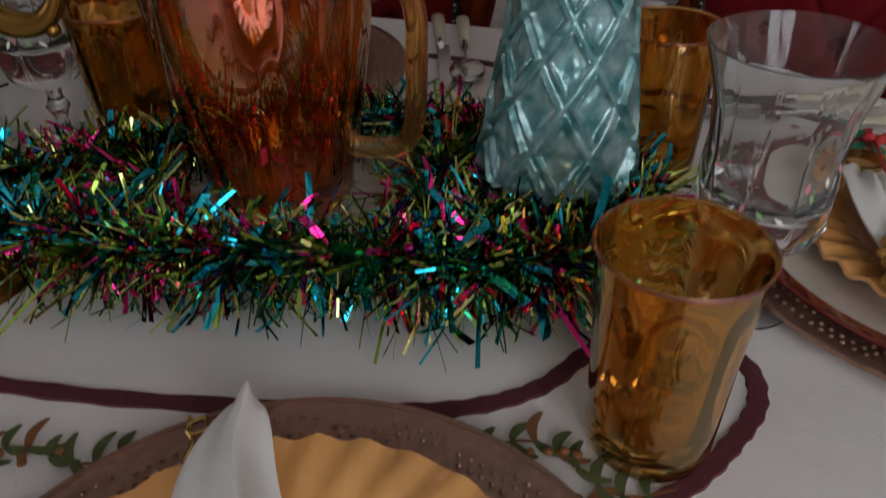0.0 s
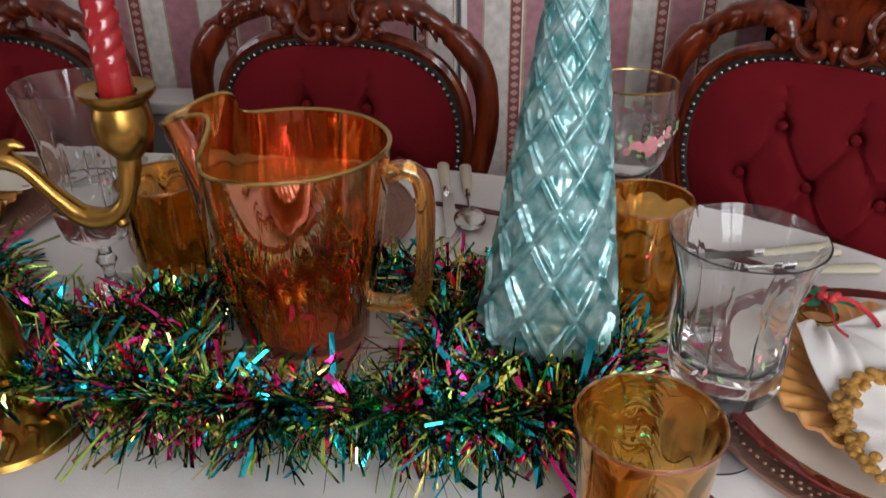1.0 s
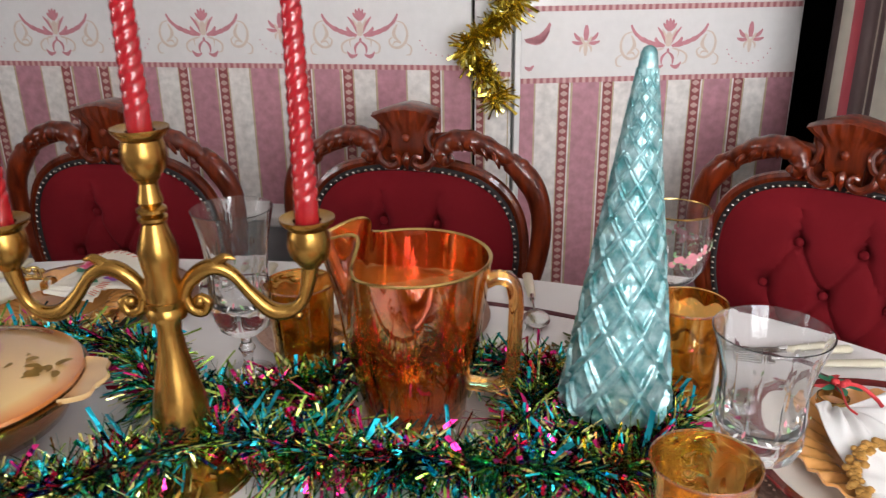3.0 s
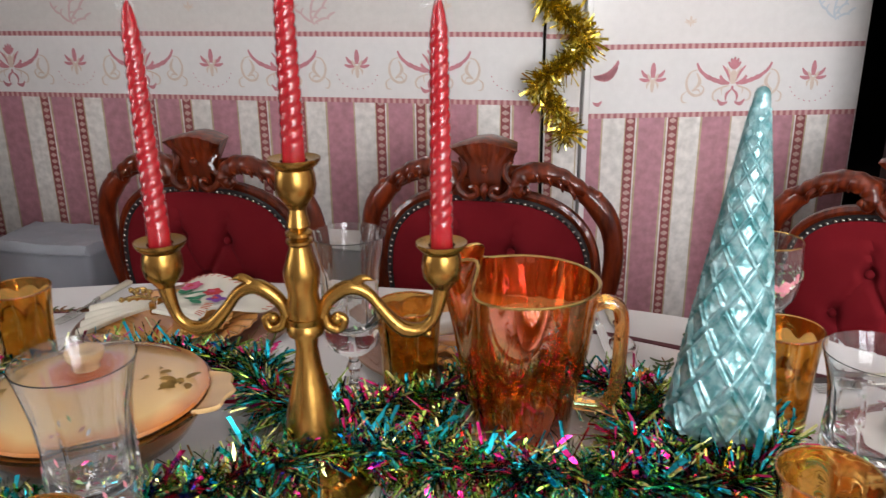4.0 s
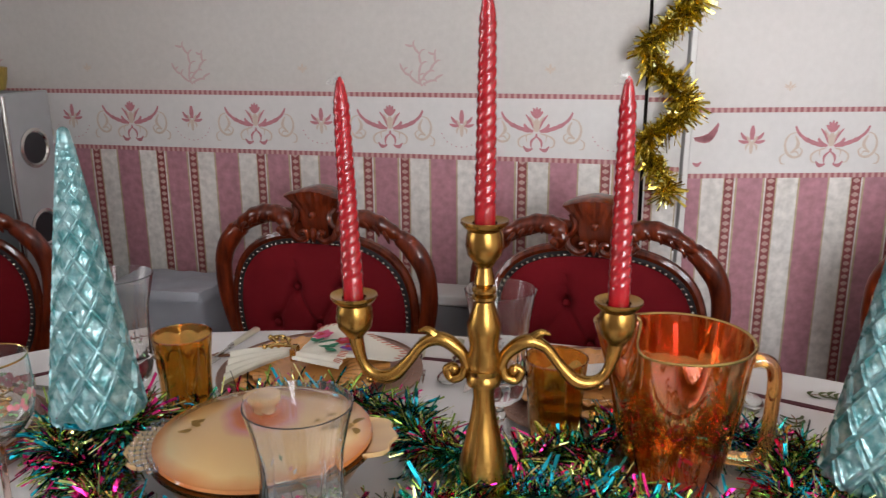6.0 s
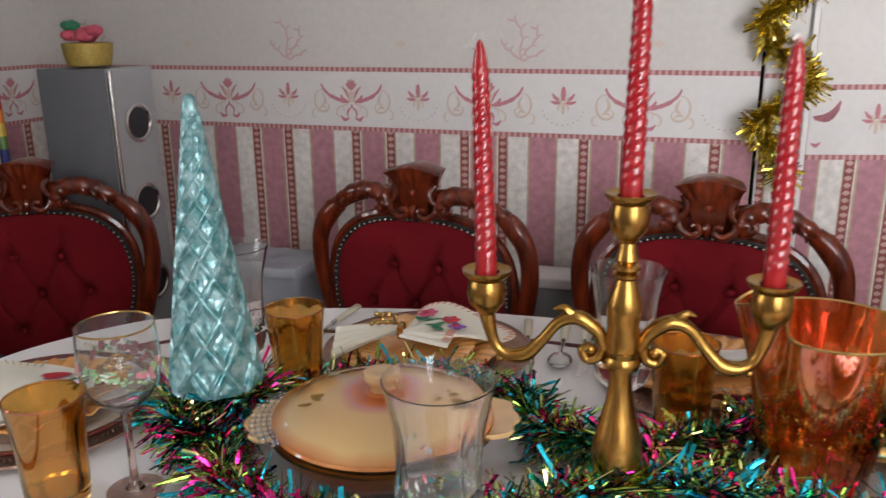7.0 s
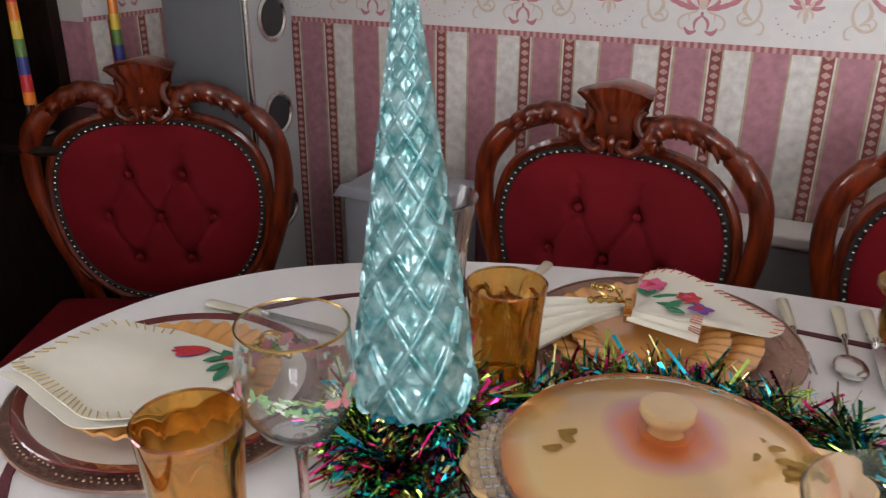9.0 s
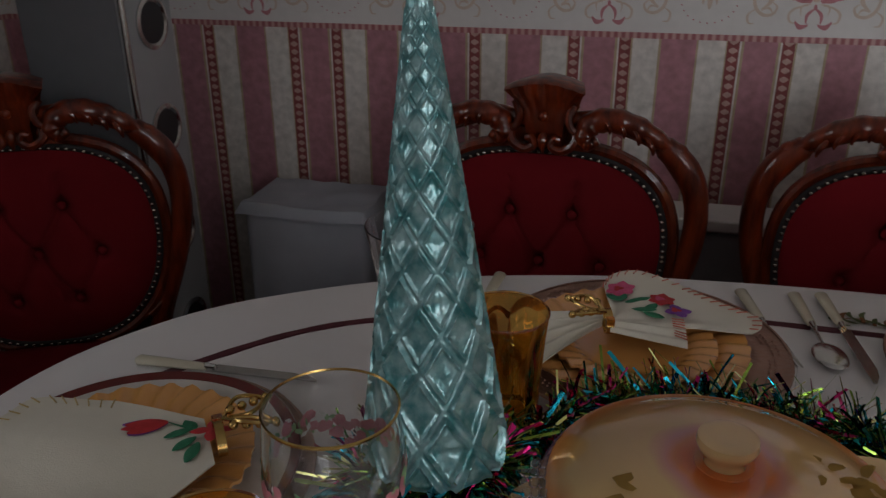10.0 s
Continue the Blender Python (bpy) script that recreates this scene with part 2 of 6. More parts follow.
M_RUST = plain("rust_embroidery", (0.22, 0.09, 0.03), 0.8, amount=0.35, scale=150, bump=0.6, bump_scale=500)
M_BRASS = plain("antique_brass", (0.4, 0.225, 0.055), 0.27, 1.0, amount=0.4, scale=40, bump=0.25, bump_scale=120)
M_CANDLE = plain("red_wax", (0.31, 0.007, 0.012), 0.2, amount=0.12, scale=20, coat=1.0)
def wrap_in_film(m):
    """Crinkles in the gloss, as of tight cellophane."""
    nodes, links = m.node_tree.nodes, m.node_tree.links
    tex, n, b = nodes.new("ShaderNodeTexCoord"), nodes.new("ShaderNodeTexNoise"), nodes.new("ShaderNodeBump")
    n.inputs["Scale"].default_value, n.inputs["Detail"].default_value = 130, 1
    b.inputs["Strength"].default_value, b.inputs["Distance"].default_value = 0.22, 0.004
    links.new(tex.outputs["Object"], n.inputs["Vector"])
    links.new(n.outputs["Fac"], b.inputs["Height"])
    links.new(b.outputs[0], nodes["Principled BSDF"].inputs["Coat Normal"])
wrap_in_film(M_CANDLE)
M_TEAL = glitter_teal()
M_JUG = glass("marigold_carnival_glass", (1.0, 0.5, 0.18), 0.015, film=435, film_ior=1.9, lustre=0.3)
M_AMBER = glass("amber_glass", (0.99, 0.64, 0.2), 0.012, lustre=0.22)
M_AMBER_DEEP = glass("marigold_bowl_glass", (0.95, 0.48, 0.14), 0.05, film=360, film_ior=1.8, bump=0.1, milky=0.04, lustre=0.06)
M_CLEAR = glass("clear_glass", (0.99, 0.995, 0.995), 0.01, milky=0.02, ior=1.45)
M_PINKGLASS = glass("blush_glass", (0.98, 0.78, 0.72), 0.02)
M_PEACH = plain("peach_lustre_glass", (0.78, 0.38, 0.11), 0.16, amount=0.14, scale=14, coat=1.0, film=380)
M_LID = plain("pale_peach_lustre_knob", (0.77, 0.5, 0.23), 0.12, amount=0.1, scale=10, coat=1.0, film=420)
M_BOX = plain("grey_frosted_plastic", (0.32, 0.34, 0.38), 0.5, amount=0.25, scale=8)

def lustre_lid():
    """Peach lustre that turns orange with a violet fringe round the knob."""
    m, nodes, links, bsdf = node_material("pale_peach_lustre_lid")
    tex = nodes.new("ShaderNodeTexCoord")
    flat = nodes.new("ShaderNodeVectorMath")
    flat.operation = "MULTIPLY"
    flat.inputs[1].default_value = (1, 1, 0)
    links.new(tex.outputs["Object"], flat.inputs[0])
    n = nodes.new("ShaderNodeTexNoise")
    n.inputs["Scale"].default_value = 14
    links.new(tex.outputs["Object"], n.inputs["Vector"])
    size = nodes.new("ShaderNodeVectorMath")
    size.operation = "LENGTH"
    links.new(flat.outputs[0], size.inputs[0])
    wob = nodes.new("ShaderNodeMath")
    wob.operation = "MULTIPLY_ADD"
    wob.inputs[1].default_value, wob.inputs[2].default_value = 0.03, -0.015
    links.new(n.outputs["Fac"], wob.inputs[0])
    add = nodes.new("ShaderNodeMath")
    links.new(size.outputs["Value"], add.inputs[0])
    links.new(wob.outputs[0], add.inputs[1])
    span = nodes.new("ShaderNodeMapRange")
    span.inputs["From Max"].default_value = 0.14
    links.new(add.outputs[0], span.inputs["Value"])
    ramp = nodes.new("ShaderNodeValToRGB")
    el = ramp.color_ramp.elements
    el[0].position, el[0].color = 0.16, (0.62, 0.12, 0.015, 1)
    el[1].position, el[1].color = 0.98, (0.62, 0.2, 0.05, 1)
    for pos, c in ((0.24, (0.7, 0.2, 0.06)), (0.3, (0.68, 0.29, 0.22)), (0.4, (0.76, 0.48, 0.21)), (0.82, (0.76, 0.5, 0.21)), (0.91, (0.7, 0.33, 0.11))):
        el.new(pos).color = (*c, 1)
    links.new(span.outputs[0], ramp.inputs[0])
    links.new(ramp.outputs[0], bsdf.inputs["Base Color"])
    bsdf.inputs["Roughness"].default_value = 0.1
    bsdf.inputs["Coat Weight"].default_value, bsdf.inputs["Coat Roughness"].default_value = 1.0, 0.03
    bsdf.inputs["Thin Film Thickness"].default_value, bsdf.inputs["Thin Film IOR"].default_value = 420, 1.6
    return m

M_LID_TOP = lustre_lid()
M_LIDGLOW = plain("orange_lustre", (0.64, 0.14, 0.02), 0.12, amount=0.25, scale=25, coat=1.0, film=480)
M_GOLDFLAKE = plain("worn_gold_print", (0.38, 0.22, 0.04), 0.35, 0.5, amount=0.3, scale=60)
M_PORCELAIN = plain("cream_porcelain", (0.66, 0.62, 0.56), 0.15, amount=0.04, coat=1.0)
M_REDRIM = plain("oxblood_glaze", (0.14, 0.014, 0.012), 0.15, amount=0.2, coat=1.0)
M_COPPER = hammered("hammered_copper", (0.4, 0.245, 0.19))
M_NAPKIN = linen_cloth("cream_napkin", (0.72, 0.68, 0.57))
M_NAPKIN_W = linen_cloth("white_napkin", (0.76, 0.75, 0.73))
M_STITCH = plain("gold_stitch", (0.5, 0.36, 0.14), 0.7, amount=0.2)
M_LACE = plain("gold_lace_thread", (0.42, 0.22, 0.05), 0.5, 0.3, amount=0.4, scale=200, bump=0.6, bump_scale=400)
M_REDSTITCH = plain("coral_stitch", (0.55, 0.16, 0.1), 0.7, amount=0.2)
M_TULIP = plain("red_embroidery", (0.5, 0.03, 0.035), 0.7, amount=0.3, scale=200)
M_ROSE = plain("pink_embroidery", (0.6, 0.09, 0.2), 0.7, amount=0.3, scale=200)
M_VIOLET = plain("violet_embroidery", (0.22, 0.07, 0.36), 0.7, amount=0.3, scale=200)
M_LEAF = plain("emerald_embroidery", (0.03, 0.2, 0.1), 0.7, amount=0.3, scale=200)
M_ROSEPAINT = plain("pink_rose_enamel", (0.6, 0.22, 0.26), 0.4, amount=0.25, scale=200)
M_LEAFPAINT = plain("pale_green_enamel", (0.24, 0.42, 0.2), 0.4, amount=0.25, scale=200)
M_WHITEPAINT = plain("white_enamel", (0.75, 0.75, 0.72), 0.4, amount=0.05)
M_GILT = plain("gilt", (0.6, 0.4, 0.14), 0.25, 1.0, amount=0.15)
M_SILVER = plain("silver_plate", (0.6, 0.6, 0.58), 0.2, 1.0, amount=0.1)
M_CREAMHANDLE = plain("cream_handle", (0.62, 0.58, 0.44), 0.3, amount=0.08, coat=0.5)
M_SPK_SIDE = plain("grey_vinyl", (0.14, 0.145, 0.155), 0.45, amount=0.08)
M_SPK_FRONT = plain("silver_grey_panel", (0.36, 0.37, 0.38), 0.4, 0.3, amount=0.06)
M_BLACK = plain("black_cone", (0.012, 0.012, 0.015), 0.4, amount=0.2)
M_FOIL = [plain(n, c, r, 1.0, amount=0.25, scale=25) for n, c, r in (
    ("teal_foil", (0.03, 0.56, 0.72), 0.11), ("green_foil", (0.3, 0.46, 0.08), 0.13), ("magenta_foil", (0.72, 0.03, 0.24), 0.1),
    ("gold_green_foil", (0.88, 0.86, 0.32), 0.11), ("dark_foil", (0.02, 0.1, 0.08), 0.2))]
M_GOLDFOIL = [plain("gold_foil", (0.8, 0.6, 0.1), 0.2, 1.0, amount=0.3, scale=30), plain("olive_gold_foil", (0.5, 0.42, 0.06), 0.24, 1.0, amount=0.3, scale=30), plain("pale_gold_foil", (0.95, 0.85, 0.4), 0.12, 1.0, amount=0.2, scale=30)]
# stripe colours lowered well below the cloth's own, as shade by the doorway
M_CURTAIN = [plain(n, c, 0.75, amount=0.15, scale=40) for n, c in (("shaded_cream_curtain", (0.17, 0.15, 0.12)), ("shaded_crimson_curtain", (0.15, 0.006, 0.013)), ("shaded_brown_curtain", (0.025, 0.01, 0.009)))]
M_RAINBOW = [plain(n, c, 0.35, amount=0.1, coat=0.4) for n, c in (("red_band_wax", (0.5, 0.02, 0.03)), ("orange_band_wax", (0.7, 0.2, 0.02)), ("yellow_band_wax", (0.65, 0.45, 0.04)), ("green_band_wax", (0.1, 0.2, 0.04)), ("blue_band_wax", (0.03, 0.04, 0.2)))]
M_PETAL = plain("dusky_rose_petal", (0.5, 0.08, 0.12), 0.6, amount=0.3)
M_BASKET = plain("gold_wicker", (0.42, 0.3, 0.07), 0.5, 0.3, amount=0.4, scale=150, bump=0.8, bump_scale=200)
M_ASPHALT = plain("garden_ground", (0.12, 0.13, 0.09), 0.9, amount=0.3)

# ---- mesh helpers ----
def part(name, bm, material, parent=None, label="", smooth=True):
    mesh = bpy.data.meshes.new(name)
    bmesh.ops.recalc_face_normals(bm, faces=bm.faces)
    bm.to_mesh(mesh)
    bm.free()
    for m in material if isinstance(material, (list, tuple)) else (material,):
        mesh.materials.append(m)
    if smooth:
        mesh.shade_smooth()
        mesh.set_sharp_from_angle(angle=radians(42))
    ob = new(name, mesh)
    ob.parent = parent
    if label:
        tagged(ob, label)
    return ob

def thing(name, label, category, group="", m=None, kind=""):
    ob = new(name)
    ob.empty_display_size = 0.05
    if m is not None:
        ob.matrix_world = m
    return tagged(ob, label, category, group, kind)

def lathe(bm, profile, n=40, wave=None, mat=0, close=False):
    """Turns a profile of (radius, height) round the z axis. wave(angle, radius, height) gives a changed (radius, height)."""
    rings = []
    for r, z in profile:
        ring = []
        for k in range(n):
            a = 2 * math.pi * k / n
            rr, zz = wave(a, r, z) if wave else (r, z)
            ring.append(bm.verts.new((rr * math.cos(a), rr * math.sin(a), zz)))
        rings.append(ring)
    pairs = list(zip(rings, rings[1:])) + ([(rings[-1], rings[0])] if close else [])
    for a, b in pairs:
        for k in range(n):
            bm.faces.new((a[k], a[(k + 1) % n], b[(k + 1) % n], b[k])).material_index = mat
    if not close:
        for ring, flip in ((rings[0], True), (rings[-1], False)):
            bm.faces.new(ring[::-1] if flip else ring).material_index = mat
    return bm

def tube(bm, pts, radii, n=10, squash=1.0, mat=0, flat=None):
    """A rod along points; radii one number or one for each point. squash: thickness against width."""
    pts = [Vector(p) for p in pts]
    radii = radii if isinstance(radii, (list, tuple)) else [radii] * len(pts)
    rings, side = [], None
    for k, p in enumerate(pts):
        d = (pts[min(k + 1, len(pts) - 1)] - pts[max(k - 1, 0)]).normalized()
        if side is None:
            ref = Vector(flat) if flat else (Vector((0, 1, 0)) if abs(d.y) < 0.9 else Vector((1, 0, 0)))
            side = d.cross(ref).normalized()
        side = (side - d * side.dot(d)).normalized()
        up = side.cross(d)
        rings.append([bm.verts.new(p + radii[k] * (math.cos(2 * math.pi * j / n) * side + squash * math.sin(2 * math.pi * j / n) * up)) for j in range(n)])
    for a, b in zip(rings, rings[1:]):
        for j in range(n):
            bm.faces.new((a[j], a[(j + 1) % n], b[(j + 1) % n], b[j])).material_index = mat
    bm.faces.new(rings[0][::-1]).material_index = mat
    bm.faces.new(rings[-1]).material_index = mat
    return bm

def smooth_path(pts, steps=8):
    """A soft curve through points (Catmull-Rom)."""
    p = [Vector(q) for q in pts]
    p = [2 * p[0] - p[1]] + p + [2 * p[-1] - p[-2]]
    out = []
    for k in range(1, len(p) - 2):
        for s in range(steps):
            t = s / steps
            out.append(0.5 * (2 * p[k] + (p[k + 1] - p[k - 1]) * t + (2 * p[k - 1] - 5 * p[k] + 4 * p[k + 1] - p[k + 2]) * t * t
                              + (3 * p[k] - p[k - 1] - 3 * p[k + 1] + p[k + 2]) * t ** 3))
    return out + [p[-2]]

def box(bm, x0, x1, y0, y1, z0, z1, bevel=0.0, m=None, mat=0):
    made = bmesh.ops.create_cube(bm, size=1)["verts"]
    bmesh.ops.scale(bm, vec=(x1 - x0, y1 - y0, z1 - z0), verts=made)
    bmesh.ops.translate(bm, vec=((x0 + x1) / 2, (y0 + y1) / 2, (z0 + z1) / 2), verts=made)
    faces = {f for v in made for f in v.link_faces}
    for f in faces:
        f.material_index = mat
    if m is not None:
        bmesh.ops.transform(bm, matrix=m, verts=made)
    if bevel:
        edges = list({e for v in made for e in v.link_edges})
        bmesh.ops.bevel(bm, geom=edges, offset=bevel, segments=3, affect="EDGES", profile=0.6)
    return bm

def ball(bm, centre, r, squash=(1, 1, 1), u=12, v=8, mat=0):
    made = bmesh.ops.create_uvsphere(bm, u_segments=u, v_segments=v, radius=r)["verts"]
    bmesh.ops.scale(bm, vec=squash, verts=made)
    bmesh.ops.translate(bm, vec=centre, verts=made)
    for f in {f for q in made for f in q.link_faces}:
        f.material_index = mat
    return made

def blade(bm, a, b, width, bend=0.0, plane="xz", lift=0.0, mat=0, steps=6, blunt=0.25):
    """A flat leaf from a to b in a plane, bent sideways, for printed, stitched and painted pattern."""
    a, b = Vector(a), Vector(b)
    d = b - a
    q = Vector((-d.y, d.x)).normalized()
    rows = []
    for k in range(steps + 1):
        t = k / steps
        c = a + d * t + q * bend * math.sin(math.pi * t) * d.length
        w = width * 0.5 * (math.sin(math.pi * min(1, t * (1 - blunt) + blunt * 0.6)) ** 0.8)
        rows.append([c + q * w, c - q * w])
    def put(p):
        return (p.x, lift, p.y) if plane == "xz" else (p.x, p.y, lift)
    v = [[bm.verts.new(put(p)) for p in r] for r in rows]
    for r, s in zip(v, v[1:]):
        bm.faces.new((r[0], r[1], s[1], s[0])).material_index = mat
    return bm

def link(name, mesh, parent, m, label=""):
    ob = new(name, mesh)
    ob.parent = parent
    ob.matrix_local = m
    return tagged(ob, label) if label else ob

# ---- the room ----
floor = tagged(part("floor", box(bmesh.new(), WEST_X, EAST_X, SOUTH_Y, 2.6, -0.1, 0), M_CARPET), "dark red carpet under the dining table", "floor", kind="structure")
ceiling = tagged(part("ceiling", box(bmesh.new(), WEST_X, EAST_X, SOUTH_Y, 2.6, CEIL, CEIL + 0.1), M_CEIL), "plain white ceiling", "ceiling", kind="structure")
ground = tagged(part("ground", box(bmesh.new(), -60, 60, -60, 60, -0.4, -0.3), M_ASPHALT), "garden ground outside the window", "ground", kind="structure")
bm = bmesh.new()
box(bm, WEST_X - 0.12, WEST_X, SOUTH_Y, WIN_WEST[0], 0, CEIL), box(bm, WEST_X - 0.12, WEST_X, WIN_WEST[1], 2.6, 0, CEIL)
box(bm, WEST_X - 0.12, WEST_X, *WIN_WEST, 0, WIN[2]), box(bm, WEST_X - 0.12, WEST_X, *WIN_WEST, WIN[3], CEIL)
tagged(part("wall_west", bm, M_PLAIN_WALL, smooth=False), "plain cream side wall with a window", "wall", kind="structure")
tagged(part("wall_east", box(bmesh.new(), EAST_X, EAST_X + 0.12, SOUTH_Y, 2.6, 0, CEIL), M_PLAIN_WALL), "plain cream side wall", "wall", kind="structure")
bm = bmesh.new()
y0, y1 = SOUTH_Y - 0.14, SOUTH_Y
box(bm, WEST_X, WIN[0], y0, y1, 0, CEIL), box(bm, WIN[1], EAST_X, y0, y1, 0, CEIL)
box(bm, WIN[0], WIN[1], y0, y1, 0, WIN[2]), box(bm, WIN[0], WIN[1], y0, y1, WIN[3], CEIL)
tagged(part("wall_south", bm, M_PLAIN_WALL, smooth=False), "plain cream wall with a wide window", "wall", kind="structure")
for n, (a, b, m) in enumerate(((WIN[0], WIN[1], pose(0, SOUTH_Y - 0.1, 0)), (*WIN_WEST, pose(WEST_X - 0.08, 0, 0, 0, 0, 90)))):
    window = thing("window_%d" % (n + 1), "white-framed window with two panes", "window", kind="structure", m=m)
    c, d, mid = WIN[2], WIN[3], (a + b) / 2
    bm = bmesh.new()
    for e, f, g, h in ((a, b, c, c + 0.05), (a, b, d - 0.05, d), (a, a + 0.05, c + 0.05, d - 0.05), (b - 0.05, b, c + 0.05, d - 0.05), (mid - 0.03, mid + 0.03, c + 0.05, d - 0.05)):
        box(bm, e, f, -0.03, 0.03, g, h)
    part("window_frame", bm, M_WHITE, window, smooth=False)
    for e, f in ((a + 0.05, mid - 0.03), (mid + 0.03, b - 0.05)):
        part("pane", box(bmesh.new(), e, f, -0.003, 0.003, c + 0.05, d - 0.05), M_CLEAR, window, smooth=False).visible_shadow = False

# north wall: papered, a door at its right, and a far lobby, blacked out as unlit, behind the door
DOOR_X0, STRIP_X0, OPEN_X1 = -0.004, -0.098, 0.80
B0, B1 = 1.012, 1.172
wall = tagged(part("wall_north", box(bmesh.new(), WEST_X, STRIP_X0, WALL_Y, WALL_Y + 0.12, 0, B0), M_STRIPE, smooth=False),
              "wall papered in pink and cream stripes under a floral border", "wall", kind="structure")
part("upper_paper", box(bmesh.new(), WEST_X, STRIP_X0, WALL_Y, WALL_Y + 0.12, B0, CEIL), M_UPPER, wall, "white embossed paper with faint scrolls", smooth=False)
part("border", box(bmesh.new(), WEST_X, STRIP_X0, WALL_Y - 0.002, WALL_Y - 0.0002, B0 + 0.011, B1 - 0.011), M_BORDER, wall, "white paper border with rose palmettes", smooth=False)
part("rope_band", box(bmesh.new(), WEST_X, STRIP_X0, WALL_Y - 0.003, WALL_Y - 0.0002, B0, B0 + 0.011), M_BRAID, wall, smooth=False)
part("rope_band", box(bmesh.new(), WEST_X, STRIP_X0, WALL_Y - 0.003, WALL_Y - 0.0002, B1 - 0.011, B1), M_BRAID, wall, smooth=False)

def ribbon(bm, pts, width, lift=0.0, mat=0):
    """A thin printed line that swells in its middle, in the xz plane."""
    pts = [p.xz for p in smooth_path([(x, 0, z) for x, z in pts], 5)]
    rows = []
    for k, p in enumerate(pts):
        d = pts[min(k + 1, len(pts) - 1)] - pts[max(k - 1, 0)]
        q = Vector((-d.y, d.x)).normalized() * width * (0.25 + 0.75 * math.sin(math.pi * k / (len(pts) - 1))) / 2
        rows.append([bm.verts.new((p.x + q.x, lift, p.y + q.y)), bm.verts.new((p.x - q.x, lift, p.y - q.y))])
    for a, b in zip(rows, rows[1:]):
        bm.faces.new((a[0], a[1], b[1], b[0])).material_index = mat

def palmette_mesh():
    """A palmette of rose leaves over two curls, about 0.17 m wide; origin at its middle."""
    bm = bmesh.new()
    for s in (1, -1):
        # a wing of overlapping leaflets that turns up at its tip
        for k, (x0, z0, x1, z1, w) in enumerate(((0.008, -0.006, 0.03, 0.012, 0.011), (0.012, -0.004, 0.042, 0.006, 0.011), (0.026, 0.0, 0.056, 0.012, 0.012), (0.04, 0.004, 0.07, 0.02, 0.011), (0.055, 0.01, 0.084, 0.04, 0.009))):
            blade(bm, (s * x0, z0), (s * x1, z1), w * 0.78, -s * 0.12, lift=-0.0002 * k, mat=0, blunt=0.5)
        blade(bm, (s * 0.006, 0.0), (s * 0.026, 0.034), 0.006, s * 0.06, lift=-0.0003, mat=0)
        blade(bm, (s * 0.004, 0.002), (s * 0.016, 0.03), 0.005, s * 0.06, lift=-0.0003, mat=1)
        blade(bm, (s * 0.001, -0.018), (s * 0.012, -0.044), 0.006, s * 0.2, mat=0)
        blade(bm, (s * 0.008, -0.046), (s * 0.031, -0.04), 0.009, -s * 0.3, lift=-0.0002, mat=0)
        blade(bm, (s * 0.008, -0.01), (s * 0.022, -0.03), 0.004, s * 0.4, lift=-0.0001, mat=1)
        blade(bm, (s * 0.082, 0.018), (s * 0.09, -0.02), 0.008, -s * 0.3, lift=-0.0001, mat=1)
        blade(bm, (s * 0.09, -0.022), (s * 0.07, -0.03), 0.004, -s * 0.4, mat=1)
        ribbon(bm, [(s * 0.08, 0.026), (s * 0.096, 0.02), (s * 0.104, 0.002), (s * 0.1, -0.018), (s * 0.086, -0.03), (s * 0.07, -0.028), (s * 0.064, -0.016), (s * 0.072, -0.008)], 0.006, -0.0001, 1)
        ribbon(bm, [(s * 0.012, -0.012), (s * 0.03, -0.016), (s * 0.042, -0.026), (s * 0.04, -0.04), (s * 0.028, -0.044)], 0.0045, -0.0001, 1)
        ribbon(bm, [(s * 0.1, -0.02), (s * 0.112, -0.03), (s * 0.11, -0.044), (s * 0.1, -0.046)], 0.004, -0.0001, 1)
    for k in range(5):
        a = (k - 2) * 0.5
        blade(bm, (0, 0.026), (0.017 * math.sin(a), 0.03 + 0.022 * math.cos(a)), 0.008, 0, mat=0, lift=-0.0004 - 0.0001 * k)
    blade(bm, (0, -0.006), (0, 0.024), 0.016, 0, mat=1, lift=-0.0006)
    blade(bm, (0, -0.02), (0, -0.01), 0.006, 0, mat=0, lift=-0.0006)
    for k in range(11):
        a = math.pi * (1.08 + 0.84 * k / 10)
        bmesh.ops.create_circle(bm, cap_ends=True, segments=6, radius=0.0016, matrix=pose(0.18 + 0.05 * math.cos(a), 0, -0.005 + 0.042 * math.sin(a), 90))
    mesh = bpy.data.meshes.new("palmette")
    bm.to_mesh(mesh)
    bm.free()
    mesh.materials.append(M_MOTIF), mesh.materials.append(M_MOTIF_PALE)
    return mesh

def sprig_mesh():
    """The small flower between two palmettes."""
    bm = bmesh.new()
    blade(bm, (0, 0.004), (0, 0.036), 0.012, 0, mat=0, lift=-0.0003)
    blade(bm, (0, 0.0), (0, -0.028), 0.009, 0, mat=1)
    for s in (1, -1):
        blade(bm, (s * 0.004, 0.004), (s * 0.026, 0.02), 0.008, -s * 0.15, mat=0)
        blade(bm, (s * 0.004, 0.0), (s * 0.03, 0.002), 0.008, -s * 0.1, mat=0, lift=-0.0002)
        blade(bm, (s * 0.003, -0.003), (s * 0.012, 0.012), 0.006, 0, mat=1, lift=-0.0004)
        blade(bm, (s * 0.004, -0.004), (s * 0.012, -0.02), 0.005, s * 0.2, mat=1)
    mesh = bpy.data.meshes.new("sprig")
    bm.to_mesh(mesh)
    bm.free()
    mesh.materials.append(M_MOTIF), mesh.materials.append(M_MOTIF_PALE)
    return mesh

